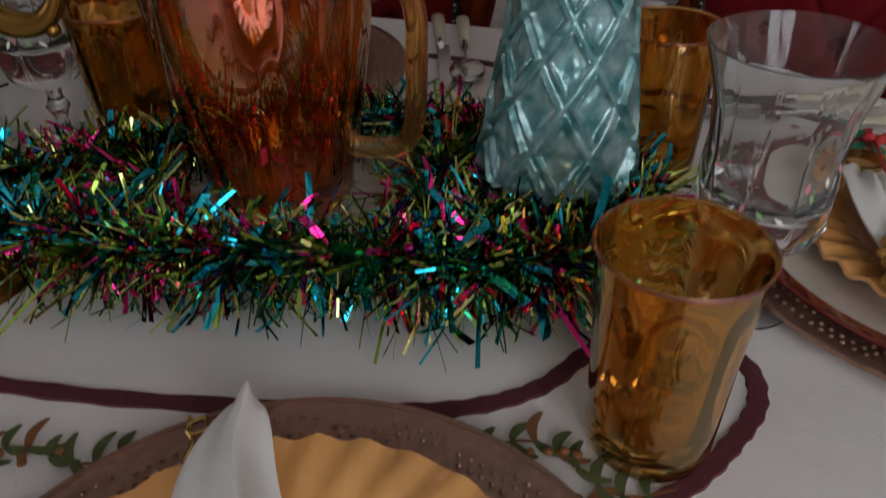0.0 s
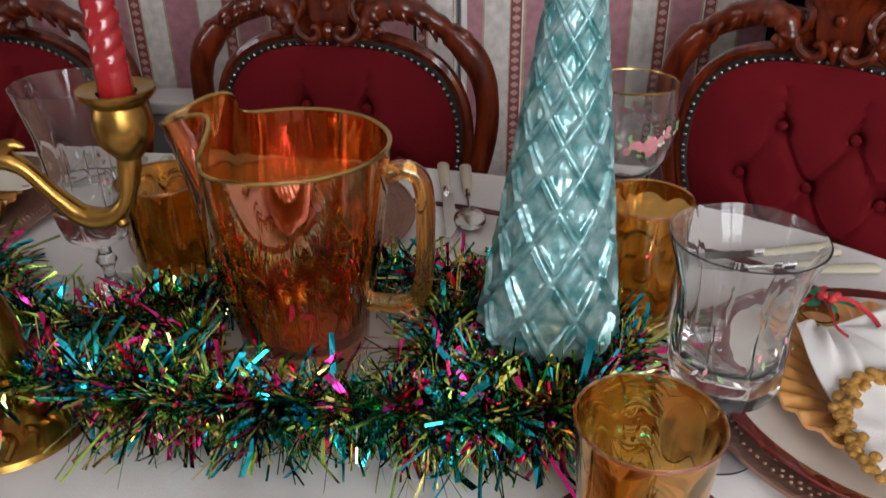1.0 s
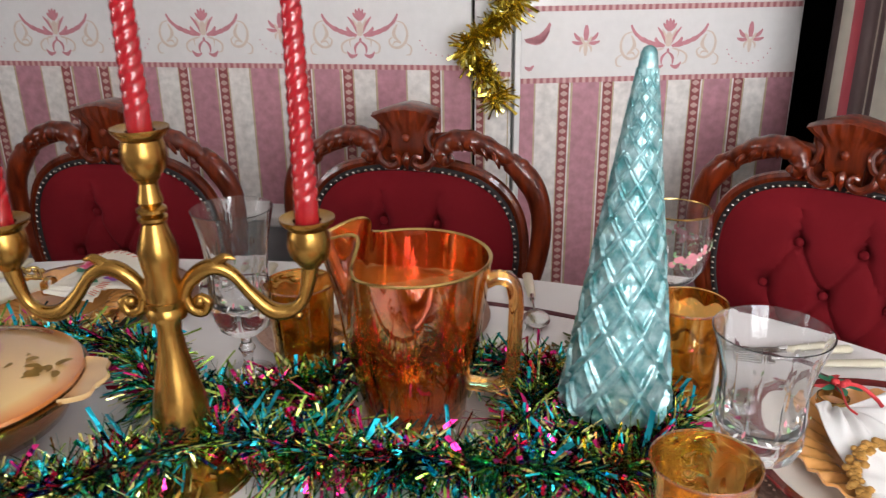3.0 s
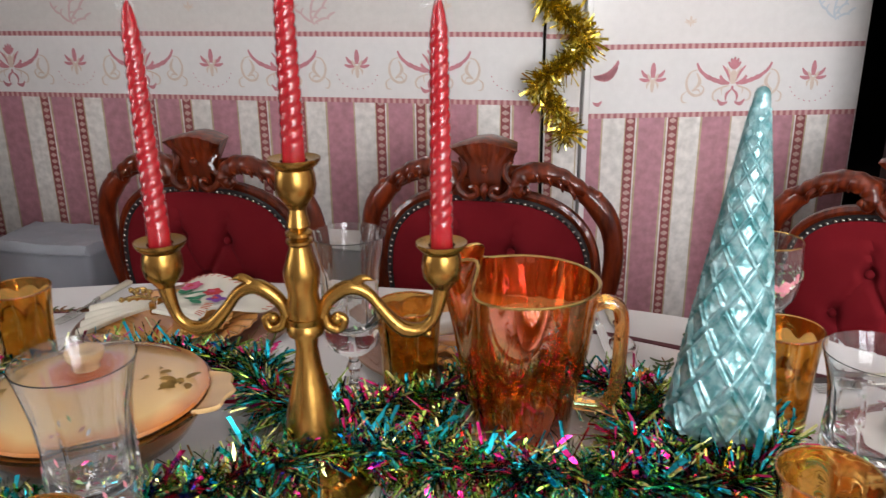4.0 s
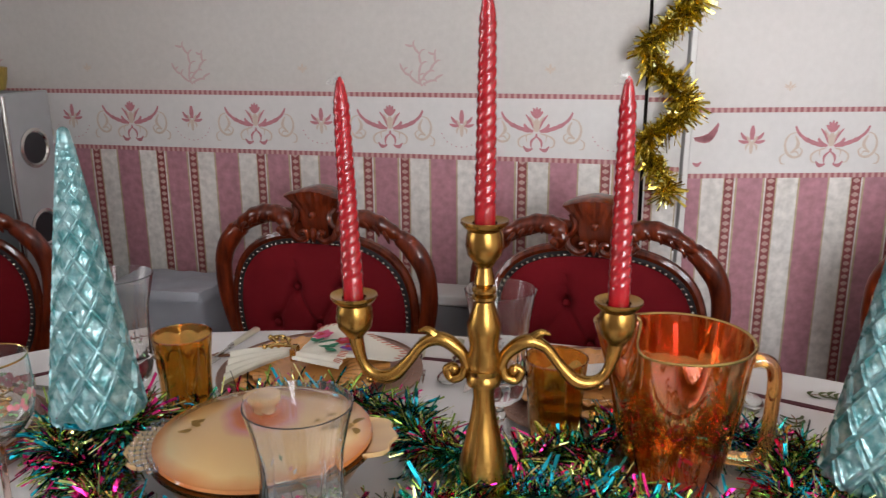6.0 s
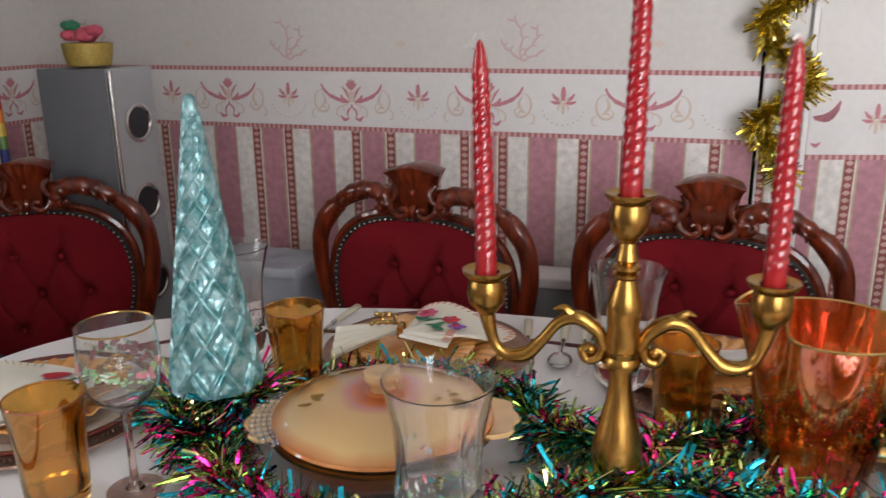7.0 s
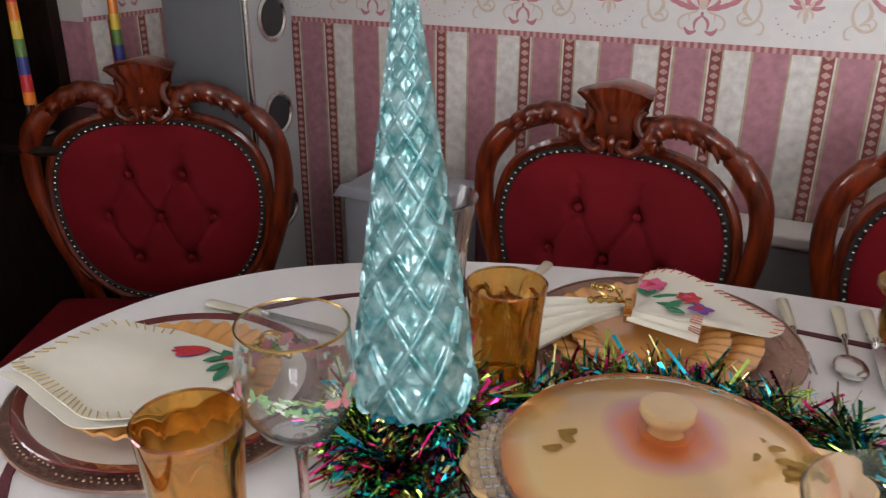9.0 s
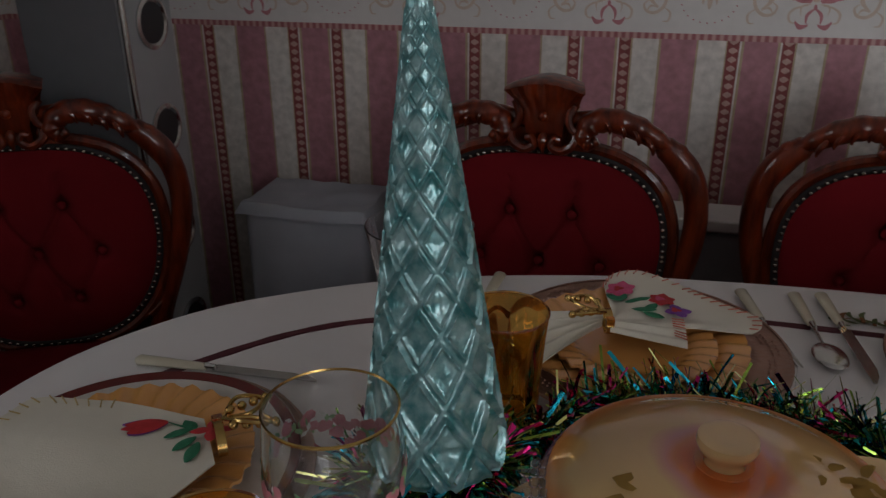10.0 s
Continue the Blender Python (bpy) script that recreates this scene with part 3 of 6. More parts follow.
def scroll_mesh():
    """A faint printed scroll of the upper paper, about 0.12 m high."""
    bm = bmesh.new()
    stem = [(0.0, -0.005), (-0.006, 0.02), (0.0, 0.045), (-0.004, 0.07), (-0.018, 0.09), (-0.036, 0.092)]
    side = [(0.0, 0.01), (0.02, 0.03), (0.035, 0.05), (0.034, 0.07), (0.02, 0.074)]
    low = [(-0.004, 0.0), (-0.028, 0.02), (-0.044, 0.03), (-0.052, 0.045)]
    right = [(0.004, 0.0), (0.03, 0.008), (0.048, 0.02)]
    for line in (stem, side, low, right):
        for a, b in zip(line, line[1:]):
            blade(bm, a, (b[0] + (b[0] - a[0]) * 0.25, b[1] + (b[1] - a[1]) * 0.25), 0.0062, 0.08)
            blade(bm, a, (a[0] + (b[1] - a[1]) * 0.6, a[1] + (a[0] - b[0]) * 0.4 + 0.006), 0.0042, 0.2, lift=-0.0002)
    mesh = bpy.data.meshes.new("scroll")
    bm.to_mesh(mesh)
    bm.free()
    mesh.materials.append(M_MOTIF_FAINT)
    return mesh

PALM, SPRIG, SCROLL = palmette_mesh(), sprig_mesh(), scroll_mesh()
PALE_SPRIG = SPRIG.copy()
PALE_SPRIG.materials.clear()
PALE_SPRIG.materials.append(M_MOTIF_PALE), PALE_SPRIG.materials.append(M_MOTIF_PALE)
MID = (B0 + B1) / 2
for k in range(7):
    x = -0.341 - 0.361 * k
    link("palmette", PALM, wall, pose(x, WALL_Y - 0.0032, MID - 0.002))
    link("sprig", SPRIG, wall, pose(x - 0.1805, WALL_Y - 0.0032, MID + 0.004))
SCROLL_X, SCROLL_STEP = -0.62, 0.615
for k in range(4):
    link("scroll", SCROLL, wall, pose(SCROLL_X - SCROLL_STEP * k, WALL_Y - 0.0012, B1 + 0.02))
    link("scroll", SCROLL, wall, pose(SCROLL_X + SCROLL_STEP / 2 - SCROLL_STEP * k, WALL_Y - 0.0012, B1 + 0.30))
    link("sprig", PALE_SPRIG, wall, pose(SCROLL_X + SCROLL_STEP / 2 - SCROLL_STEP * k, WALL_Y - 0.0012, B1 + 0.055) @ Matrix.Diagonal((0.45, 1, 0.35, 1)))

# papered pier that closes the corner beside the loudspeaker
pier = tagged(part("wall_pier", box(bmesh.new(), -0.26, 0, 0, 0.69, 0, B0), M_STRIPE, smooth=False), "papered pier in the corner, striped under a border", "wall", kind="structure")
pier.matrix_basis = pose(-2.05, WALL_Y - 0.001, 0, 0, 0, 90)
part("upper_paper", box(bmesh.new(), -0.26, 0, 0, 0.69, B0, CEIL), M_UPPER, pier, smooth=False)
part("border", box(bmesh.new(), -0.26, 0, -0.002, -0.0002, B0 + 0.011, B1 - 0.011), M_BORDER, pier, smooth=False)
for z in (B0, B1 - 0.011):
    part("rope_band", box(bmesh.new(), -0.26, 0, -0.003, -0.0002, z, z + 0.011), M_BRAID, pier, smooth=False)
link("palmette", PALM, pier, pose(-0.12, -0.0032, MID - 0.002))
bm = bmesh.new()
box(bm, OPEN_X1, EAST_X, WALL_Y, WALL_Y + 0.12, 0, CEIL), box(bm, DOOR_X0, OPEN_X1, WALL_Y, WALL_Y + 0.12, 2.06, CEIL)
tagged(part("wall_north_right", bm, M_PLAIN_WALL, smooth=False), "wall beside and over the doorway", "wall", kind="structure")
# unseen wall, coloured black in place of the lobby's darkness
tagged(part("wall_lobby", box(bmesh.new(), WEST_X, EAST_X, 2.6, 2.7, 0, CEIL), M_BLACK), "lobby wall behind the door, black to stand for an unlit lobby", "wall", kind="structure")

# the strip of papered frame between two dark grooves
strip = tagged(part("door_frame", box(bmesh.new(), STRIP_X0 + 0.008, DOOR_X0 - 0.008, WALL_Y - 0.012, WALL_Y + 0.12, 0, 2.45, 0.003), M_BORDER, smooth=False), "papered door post in pink and cream with open grooves", "door frame", kind="structure")
part("striped_paper", box(bmesh.new(), STRIP_X0 + 0.012, DOOR_X0 - 0.012, WALL_Y - 0.0145, WALL_Y - 0.0125, 0, B0 - 0.01), M_STRIPE, strip, smooth=False)
# near-black strip set back in the gap as its shade
part("groove_shade", box(bmesh.new(), STRIP_X0, STRIP_X0 + 0.008, WALL_Y + 0.02, WALL_Y + 0.12, 0, 2.45), M_DARKWOOD, strip, smooth=False)
for z in (B0 - 0.01, B1 - 0.014):
    part("rope_band", box(bmesh.new(), STRIP_X0 + 0.009, DOOR_X0 - 0.009, WALL_Y - 0.015, WALL_Y - 0.0125, z, z + 0.01), M_BRAID, strip, smooth=False)

DOOR_TURN, DOOR_W, DROP = 14.0, 0.625, -0.027
door = thing("door_1", "door papered to match the wall, slightly open, glossy above", "door", kind="structure", m=pose(DOOR_X0, WALL_Y - 0.002, 0, 0, 0, DOOR_TURN))
part("slab", box(bmesh.new(), 0, DOOR_W, 0, 0.04, 0.01, 2.04, 0.002), M_WHITE, door, smooth=False)
part("striped_paper", box(bmesh.new(), 0.012, DOOR_W - 0.004, -0.002, -0.0002, 0.012, B0 + DROP), M_STRIPE_DOOR, door, smooth=False)
part("upper_paper", box(bmesh.new(), 0.012, DOOR_W - 0.004, -0.002, -0.0002, B1 + DROP, 2.03), M_DOOR_UPPER, door, "glossy white paper", smooth=False)
part("border", box(bmesh.new(), 0.012, DOOR_W - 0.004, -0.0025, -0.0002, B0 + DROP + 0.011, B1 + DROP - 0.011), M_BORDER, door, smooth=False)
for z in (B0 + DROP, B1 + DROP - 0.011):
    part("rope_band", box(bmesh.new(), 0.012, DOOR_W - 0.004, -0.0035, -0.0002, z, z + 0.011), M_BRAID, door, smooth=False)
for k, x in enumerate((-0.03, 0.331)):
    if k:
        link("palmette", PALM, door, pose(x, -0.0037, MID + DROP - 0.002))
    link("sprig", SPRIG, door, pose(x + 0.1805, -0.0037, MID + DROP + 0.004))
blue = SCROLL.copy()
blue.materials.clear()
blue.materials.append(plain("faint_blue_print", (0.45, 0.5, 0.54), 0.3, amount=0.1))
link("scroll", blue, door, pose(0.545, -0.0037, B1 + DROP + 0.05) @ Matrix.Diagonal((0.8, 1, 0.9, 1)))
link("sprig", PALE_SPRIG, door, pose(0.225, -0.0037, B1 + DROP + 0.045) @ Matrix.Diagonal((0.45, 1, 0.35, 1)))
link("scroll", SCROLL, door, pose(0.2, -0.0037, B1 + DROP + 0.33))
bm = bmesh.new()
for s, r in ((0.085, 0.034), (0.088, 0.047)):
    blade(bm, (0.02, 0.012), (0.02 + s * 0.6, r), 0.016, -0.22)
blade(bm, (0.02, -0.043), (0.04, -0.04), 0.009, -0.3)
link("palmette_edge", part("palmette_edge_print", bm, M_MOTIF, door).data, door, pose(0.0, -0.0037, MID + DROP - 0.002))
bpy.data.objects.remove(bpy.data.objects["palmette_edge_print"])

# curtain at the doorway's right
STRIPES = ((2, 0.009), (0, 0.016), (1, 0.018), (2, 0.026), (0, 0.006), (2, 0.017), (0, 0.036), (2, 0.01), (0, 0.007), (1, 0.017), (0, 0.014), (2, 0.02), (0, 0.03), (2, 0.012))
bm = bmesh.new()
cols, tones, x, k = [], [], 0.592, 0
while x < 1.38:
    tone, wide = STRIPES[k % len(STRIPES)]
    for q in range(4):
        cols.append([bm.verts.new((x + 0.006 * math.sin(9 * x + 2 * z), WALL_Y - 0.1 + 0.016 * math.sin(x * 47) + 0.006 * math.sin(x * 131 + z), z)) for z in (0.05, 0.6, 1.1, 1.6, 2.25)])
        tones.append(tone)
        x += wide / 4
    k += 1
for a, b, tone in zip(cols, cols[1:], tones):
    for j in range(4):
        bm.faces.new((a[j], b[j], b[j + 1], a[j + 1])).material_index = tone
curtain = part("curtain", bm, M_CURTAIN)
curtain.modifiers.new("thickness", "SOLIDIFY").thickness = 0.003
tagged(curtain, "cream, crimson and brown striped curtain hanging in folds, coloured as in shade", "curtain")
tagged(part("curtain_pole", tube(bmesh.new(), [(0.5, WALL_Y - 0.1, 2.28), (1.5, WALL_Y - 0.1, 2.28)], 0.014), M_DARKWOOD), "dark wooden curtain pole over the doorway", "curtain pole")

# ---- table ----
TX, TY, TA, TB, TN, TOP = -0.29, 0.63, 1.0, 0.565, 2.25, 0.755
def oval(t, scale=0.0):
    c, s = math.cos(t), math.sin(t)
    return (TX + (TA + scale) * math.copysign(abs(c) ** (2 / TN), c), TY + (TB + scale) * math.copysign(abs(s) ** (2 / TN), s))

table = thing("dining_table", "oval dining table of dark polished wood under a cloth", "table")
bm = bmesh.new()
for z0, z1, sc in ((0.715, 0.748, -0.012),):
    lo = [bm.verts.new((*oval(2 * math.pi * k / 120, sc), z0)) for k in range(120)]
    hi = [bm.verts.new((*oval(2 * math.pi * k / 120, sc), z1)) for k in range(120)]
    bm.faces.new(lo[::-1]), bm.faces.new(hi)
    for k in range(120):
        bm.faces.new((lo[k], lo[(k + 1) % 120], hi[(k + 1) % 120], hi[k]))
part("tabletop", bm, M_MAHOGANY, table)
for dx in (-0.5, 0.5):
    bm = lathe(bmesh.new(), [(0.03, 0.02), (0.09, 0.05), (0.05, 0.12), (0.045, 0.3), (0.075, 0.42), (0.04, 0.55), (0.06, 0.69), (0.13, 0.714)], 24)
    for a in range(4):
        t = a * math.pi / 2 + 0.78
        tube(bm, smooth_path([(0.04 * math.cos(t), 0.04 * math.sin(t), 0.18), (0.17 * math.cos(t), 0.17 * math.sin(t), 0.16), (0.3 * math.cos(t), 0.3 * math.sin(t), 0.025)], 5), 0.025, 8)
    bmesh.ops.translate(bm, vec=(TX + dx, TY, 0), verts=bm.verts)
    part("pedestal", bm, M_MAHOGANY, table)

def cloth_z(x, y):
    return TOP - 0.0012 + 0.0012 * noise.noise((x * 7, y * 7, 0))

bm = bmesh.new()
rings = []
NR = 200
for q in range(0, 26):
    ring = []
    for k in range(NR):
        t = 2 * math.pi * k / NR
        if q <= 20:
            ex, ey = oval(t)
            f = max(q, 0.4) / 20
            x, y = TX + (ex - TX) * f, TY + (ey - TY) * f
            z = cloth_z(x, y) - (0.003 if q == 20 else 0)
        else:
            drop = (q - 20) * 0.055
            fold = 0.012 * math.sin(t * 23 + 0.6 * math.sin(5 * t)) * (q - 20) / 3
            x, y = oval(t, 0.008 + fold + 0.002 * (q - 20))
            z = TOP - 0.012 - drop
        ring.append(bm.verts.new((x, y, z)))
    rings.append(ring)
for a, b in zip(rings, rings[1:]):
    for k in range(NR):
        bm.faces.new((a[k], a[(k + 1) % NR], b[(k + 1) % NR], b[k]))
bm.faces.new(rings[0])
cloth = part("tablecloth", bm, M_CLOTH)
tagged(cloth, "white tablecloth with wine-red braid and holly embroidery", "tablecloth")

def band_strip(pts, width=0.011, lift=0.0018, mat=None, name="braid_band"):
    bm = bmesh.new()
    rows = []
    for k, p in enumerate(pts):
        d = (pts[min(k + 1, len(pts) - 1)] - pts[max(k - 1, 0)])
        q = Vector((-d.y, d.x, 0)).normalized() * width / 2
        w = 1 + 0.12 * math.sin(k * 1.9)
        rows.append([bm.verts.new((*(p + q * w * s).xy, cloth_z(p.x, p.y) + z)) for s, z in ((1, 0.0), (0.9, lift), (-0.9, lift), (-1, 0.0))])
    for a, b in zip(rows, rows[1:]):
        for j in range(3):
            bm.faces.new((a[j], b[j], b[j + 1], a[j + 1]))
    return part(name, bm, mat or M_BAND, cloth)

pts = []
for k in range(181):
    t = 2 * math.pi * k / 180
    x, y = oval(t, -0.125 + 0.006 * math.sin(11 * t))
    pts.append(Vector((x, y, 0)))
band_strip(pts, 0.012)
NEAR_LOOP = smooth_path([(-0.42, 0.44, 0), (-0.34, 0.485, 0), (-0.2, 0.497, 0), (-0.08, 0.495, 0), (0.06, 0.502, 0), (0.13, 0.512, 0), (0.175, 0.535, 0), (0.21, 0.575, 0), (0.255, 0.6, 0),
                         (0.3, 0.575, 0), (0.305, 0.54, 0), (0.285, 0.505, 0), (0.255, 0.47, 0), (0.215, 0.44, 0), (0.2, 0.39, 0)], 9)
band_strip(NEAR_LOOP, 0.0125)

# holly sprays stitched on the cloth
rng = random.Random(5)
for cx, cy, turn in ((-0.1, 0.445, 20), (-0.16, 0.40, 160), (0.19, 0.475, -10), (0.255, 0.54, 60), (0.22, 0.42, -40), (-0.85, 0.98, 30), (-0.32, 1.09, 5), (0.22, 1.04, -20), (0.12, 0.92, 70), (-0.45, 0.86, 10)):
    bm = bmesh.new()
    for k in range(8):
        # a curved stem with small leaves on both sides
        x = -0.045 + 0.09 * k / 7
        z = 0.012 * math.sin(k * 0.8)
        blade(bm, (x, z), (x + 0.015, 0.012 * math.sin(k * 0.8 + 0.8)), 0.0025, 0, "xy", 0.0002, mat=1)
        for s in (1, -1):
            a = 0.5 + s * rng.uniform(0.5, 1.1)
            blade(bm, (x, z), (x + math.cos(a) * 0.02, z + math.sin(a) * 0.02 * rng.uniform(0.7, 1.2)), 0.0065, s * 0.15, "xy", 0.0004 + 0.0001 * k, mat=0 if rng.random() < 0.75 else 1)
    for k in range(4):
        ball(bm, (rng.uniform(-0.02, 0.02), rng.uniform(-0.012, 0.012), 0.003), 0.003, (1, 1, 0.5), 8, 5, 1)
    spray = tagged(part("embroidery", bm, [M_HOLLY, M_RUST], cloth), kind="stuff")
    spray.matrix_local = pose(cx, cy, TOP + 0.0015, 0, 0, turn)

# ---- chairs ----
def build_chair():
    chair = thing("dining_chair", "carved mahogany dining chair with buttoned red velvet back", "chair", "chairs round the table")
    # seat and legs; local x across, -y towards the table, back in the plane y = 0
    bm = bmesh.new()
    box(bm, -0.24, 0.24, -0.46, -0.02, 0.40, 0.5, 0.035)
    part("seat", bm, M_VELVET, chair, "red velvet seat cushion")
    bm = bmesh.new()
    box(bm, -0.245, 0.245, -0.465, -0.015, 0.34, 0.405, 0.012)
    part("seat_frame", bm, M_MAHOGANY, chair)
    for sx in (-1, 1):
        part("leg", tube(bmesh.new(), smooth_path([(sx * 0.21, -0.43, 0.36), (sx * 0.235, -0.455, 0.26), (sx * 0.2, -0.42, 0.1), (sx * 0.225, -0.45, 0.0)], 6), [0.03] * 6 + [0.026] * 6 + [0.018] * 7, 10), M_MAHOGANY, chair)
        part("leg", tube(bmesh.new(), smooth_path([(sx * 0.19, -0.03, 0.4), (sx * 0.19, -0.01, 0.2), (sx * 0.2, 0.06, 0.0)], 6), 0.02, 10), M_MAHOGANY, chair)
    # outer frame, one sweep from seat over the shoulders
    half = [(0.165, 0.44), (0.19, 0.53), (0.226, 0.63), (0.247, 0.71), (0.252, 0.775), (0.241, 0.832), (0.21, 0.876), (0.172, 0.902), (0.13, 0.918), (0.09, 0.929), (0.05, 0.925), (0.0, 0.918)]
    pts = smooth_path([(-x, 0.012 - 0.05 * (z - 0.45), z) for x, z in half] + [(x, 0.012 - 0.05 * (z - 0.45), z) for x, z in half[::-1][1:]], 6)
    radii = []
    for p in pts:
        f = abs(p.x) / 0.252
        radii.append(0.0195 + 0.004 * math.exp(-((abs(p.x) - 0.225) / 0.02) ** 2) * (p.z > 0.8) - 0.005 * (f < 0.75 and p.z > 0.85))
    part("back_frame", tube(bmesh.new(), pts, radii, 14, 0.9), M_MAHOGANY, chair)
    # carving: an acanthus leaf with lobes on each shoulder, scrolls and a flared fan on top
    for s in (-1, 1):
        leaf = smooth_path([(s * 0.208, -0.012, 0.884), (s * 0.18, -0.02, 0.905), (s * 0.145, -0.025, 0.924), (s * 0.108, -0.026, 0.932), (s * 0.078, -0.027, 0.925), (s * 0.066, -0.031, 0.905), (s * 0.076, -0.032, 0.893), (s * 0.088, -0.031, 0.9)], 7)
        n = len(leaf) - 1
        part("acanthus_leaf", tube(bmesh.new(), leaf, [0.008 + 0.0125 * math.sin(math.pi * min(1, k / n * 1.08)) ** 0.7 + 0.0012 * math.sin(k * 1.1) for k in range(n + 1)], 10), M_MAHOGANY, chair)
        for j in range(4):
            x = 0.1 + 0.023 * j
            z = 0.937 - 0.003 * j - 0.02 * (j / 3) ** 2
            part("leaflet", tube(bmesh.new(), smooth_path([(s * (x - 0.01), -0.03, z + 0.006), (s * x, -0.041, z - 0.004), (s * (x + 0.006), -0.0415, z - 0.014), (s * (x + 0.007), -0.036, z - 0.024)], 3), [0.002, 0.0035, 0.0046, 0.005, 0.005, 0.0047, 0.0042, 0.0036, 0.0028, 0.002], 8), M_MAHOGANY, chair)
        part("scroll", tube(bmesh.new(), smooth_path([(s * 0.056, -0.03, 0.912), (s * 0.05, -0.038, 0.89), (s * 0.03, -0.038, 0.878), (s * 0.014, -0.038, 0.886), (s * 0.018, -0.038, 0.898), (s * 0.028, -0.036, 0.896)], 6), [0.0085 - 0.0001 * k for k in range(31)], 8), M_MAHOGANY, chair)
        bm = bmesh.new()
        ball(bm, (s * 0.208, -0.012, 0.886), 0.017, (1.25, 0.8, 0.85), 14, 10)
        part("shoulder_knuckle", bm, M_MAHOGANY, chair)
        part("fan_bracket", tube(bmesh.new(), smooth_path([(s * 0.05, -0.022, 0.952), (s * 0.04, -0.034, 0.935), (s * 0.046, -0.036, 0.915), (s * 0.06, -0.032, 0.908)], 5), 0.0065, 8), M_MAHOGANY, chair)
    bm = bmesh.new()
    ball(bm, (0, -0.036, 0.933), 0.0085, (1, 0.7, 1))
    part("boss", bm, M_MAHOGANY, chair)
    part("pendant", tube(bmesh.new(), smooth_path([(0, -0.034, 0.906), (0, -0.038, 0.89), (0, -0.032, 0.872)], 5), [0.004, 0.006, 0.008, 0.009, 0.009, 0.0085, 0.0075, 0.006, 0.0045, 0.003, 0.002], 8), M_MAHOGANY, chair)
    bm = bmesh.new()
    # fan: a flared block with flutes and a peaked, scalloped top
    rows = []
    for k in range(25):
        u = -1 + k / 12
        z1 = 0.993 - 0.014 * abs(u) ** 1.6
        fl = 0.0022 * math.cos(k * math.pi / 2)
        row = []
        for w, z, y in ((0.027, 0.868, -0.012), (0.031, 0.91, -0.028), (0.036, 0.94, -0.03), (0.047, 0.955, -0.035 + fl * 0.6), (0.06, 0.968, -0.041 + fl), (0.0655, z1 - 0.006, -0.044 + fl), (0.064, z1, -0.034), (0.054, z1, 0.02), (0.03, 0.93, 0.02), (0.027, 0.868, 0.012)):
            row.append(bm.verts.new((u * w, y, z)))
        rows.append(row)
    for a, b in zip(rows, rows[1:]):
        for j in range(10):
            bm.faces.new((a[j], b[j], b[(j + 1) % 10], a[(j + 1) % 10]))
    bm.faces.new(rows[0]), bm.faces.new(rows[-1][::-1])
    part("carved_fan", bm, M_MAHOGANY, chair, "glossy carved fan on the crest")
    # web of wood between the fan and the panel
    part("crest_web", box(bmesh.new(), -0.07, 0.07, -0.014, 0.01, 0.85, 0.912, 0.006), M_MAHOGANY, chair)
    # padded panel
    def edge(a, grow=0.0):
        c, q = math.cos(a), math.sin(a)
        w = 0.206 * (1 - 0.16 * max(0, -q)) + grow
        up = 0.171 if q > 0 else 0.205
        return w * math.copysign(abs(c) ** 0.73, c), 0.698 + math.copysign((up + grow) * abs(q) ** 0.73, q)
    BUTTONS = ((-0.053, 0.765), (0.053, 0.765), (-0.106, 0.675), (0.0, 0.675), (0.106, 0.675), (-0.053, 0.585), (0.053, 0.585))
    PLEATS = [(BUTTONS[p], BUTTONS[q]) for p, q in ((0, 2), (0, 3), (1, 3), (1, 4), (2, 5), (3, 5), (3, 6), (4, 6))]
    bm = bmesh.new()
    NA, NQ = 96, 34
    rings = []
    for q in range(NQ + 1):
        f = q / NQ
        ring = []
        for k in range(NA if q else 1):
            x, z = edge(2 * math.pi * k / NA)
            x, z = x * f, 0.698 + (z - 0.698) * f
            puff = 0.03 * (1 - f ** 3.5)
            for bx, bz in BUTTONS:
                d = math.hypot(x - bx, z - bz)
                puff -= 0.02 * math.exp(-(d / 0.014) ** 2) + 0.006 * math.exp(-(d / 0.04) ** 2)
            for bx in (-0.053, 0.053):
                if z > 0.765:
                    puff -= 0.009 * math.exp(-((x - bx * (1 + (z - 0.765) * 1.2)) / 0.005) ** 2) * max(0, min(1, (0.868 - z) / 0.06))
            for (ax, az), (cx, cz) in PLEATS:
                t = ((x - ax) * (cx - ax) + (z - az) * (cz - az)) / ((cx - ax) ** 2 + (cz - az) ** 2)
                if 0 < t < 1:
                    d = math.hypot(x - ax - t * (cx - ax), z - az - t * (cz - az))
                    puff -= 0.0065 * math.exp(-(d / 0.006) ** 2)
            ring.append(bm.verts.new((x, -0.012 - puff, z)))
        rings.append(ring)
    for a, b in zip(rings, rings[1:]):
        for k in range(NA):
            if len(a) == 1:
                bm.faces.new((a[0], b[k], b[(k + 1) % NA]))
            else:
                bm.faces.new((a[k], b[k], b[(k + 1) % NA], a[(k + 1) % NA]))
    back = [bm.verts.new((v.co.x, 0.015, v.co.z)) for v in rings[-1]]
    for k in range(NA):
        bm.faces.new((rings[-1][k], back[k], back[(k + 1) % NA], rings[-1][(k + 1) % NA]))
    bm.faces.new(back)
    part("backrest", bm, M_VELVET, chair, "deep-buttoned red velvet back")
    for bx, bz in BUTTONS:
        bm = bmesh.new()
        ball(bm, (0, 0, 0), 0.009, (1, 0.6, 1), 10, 6)
        b = part("button", bm, M_VELVET, chair)
        b.location = (bx, -0.024, bz)
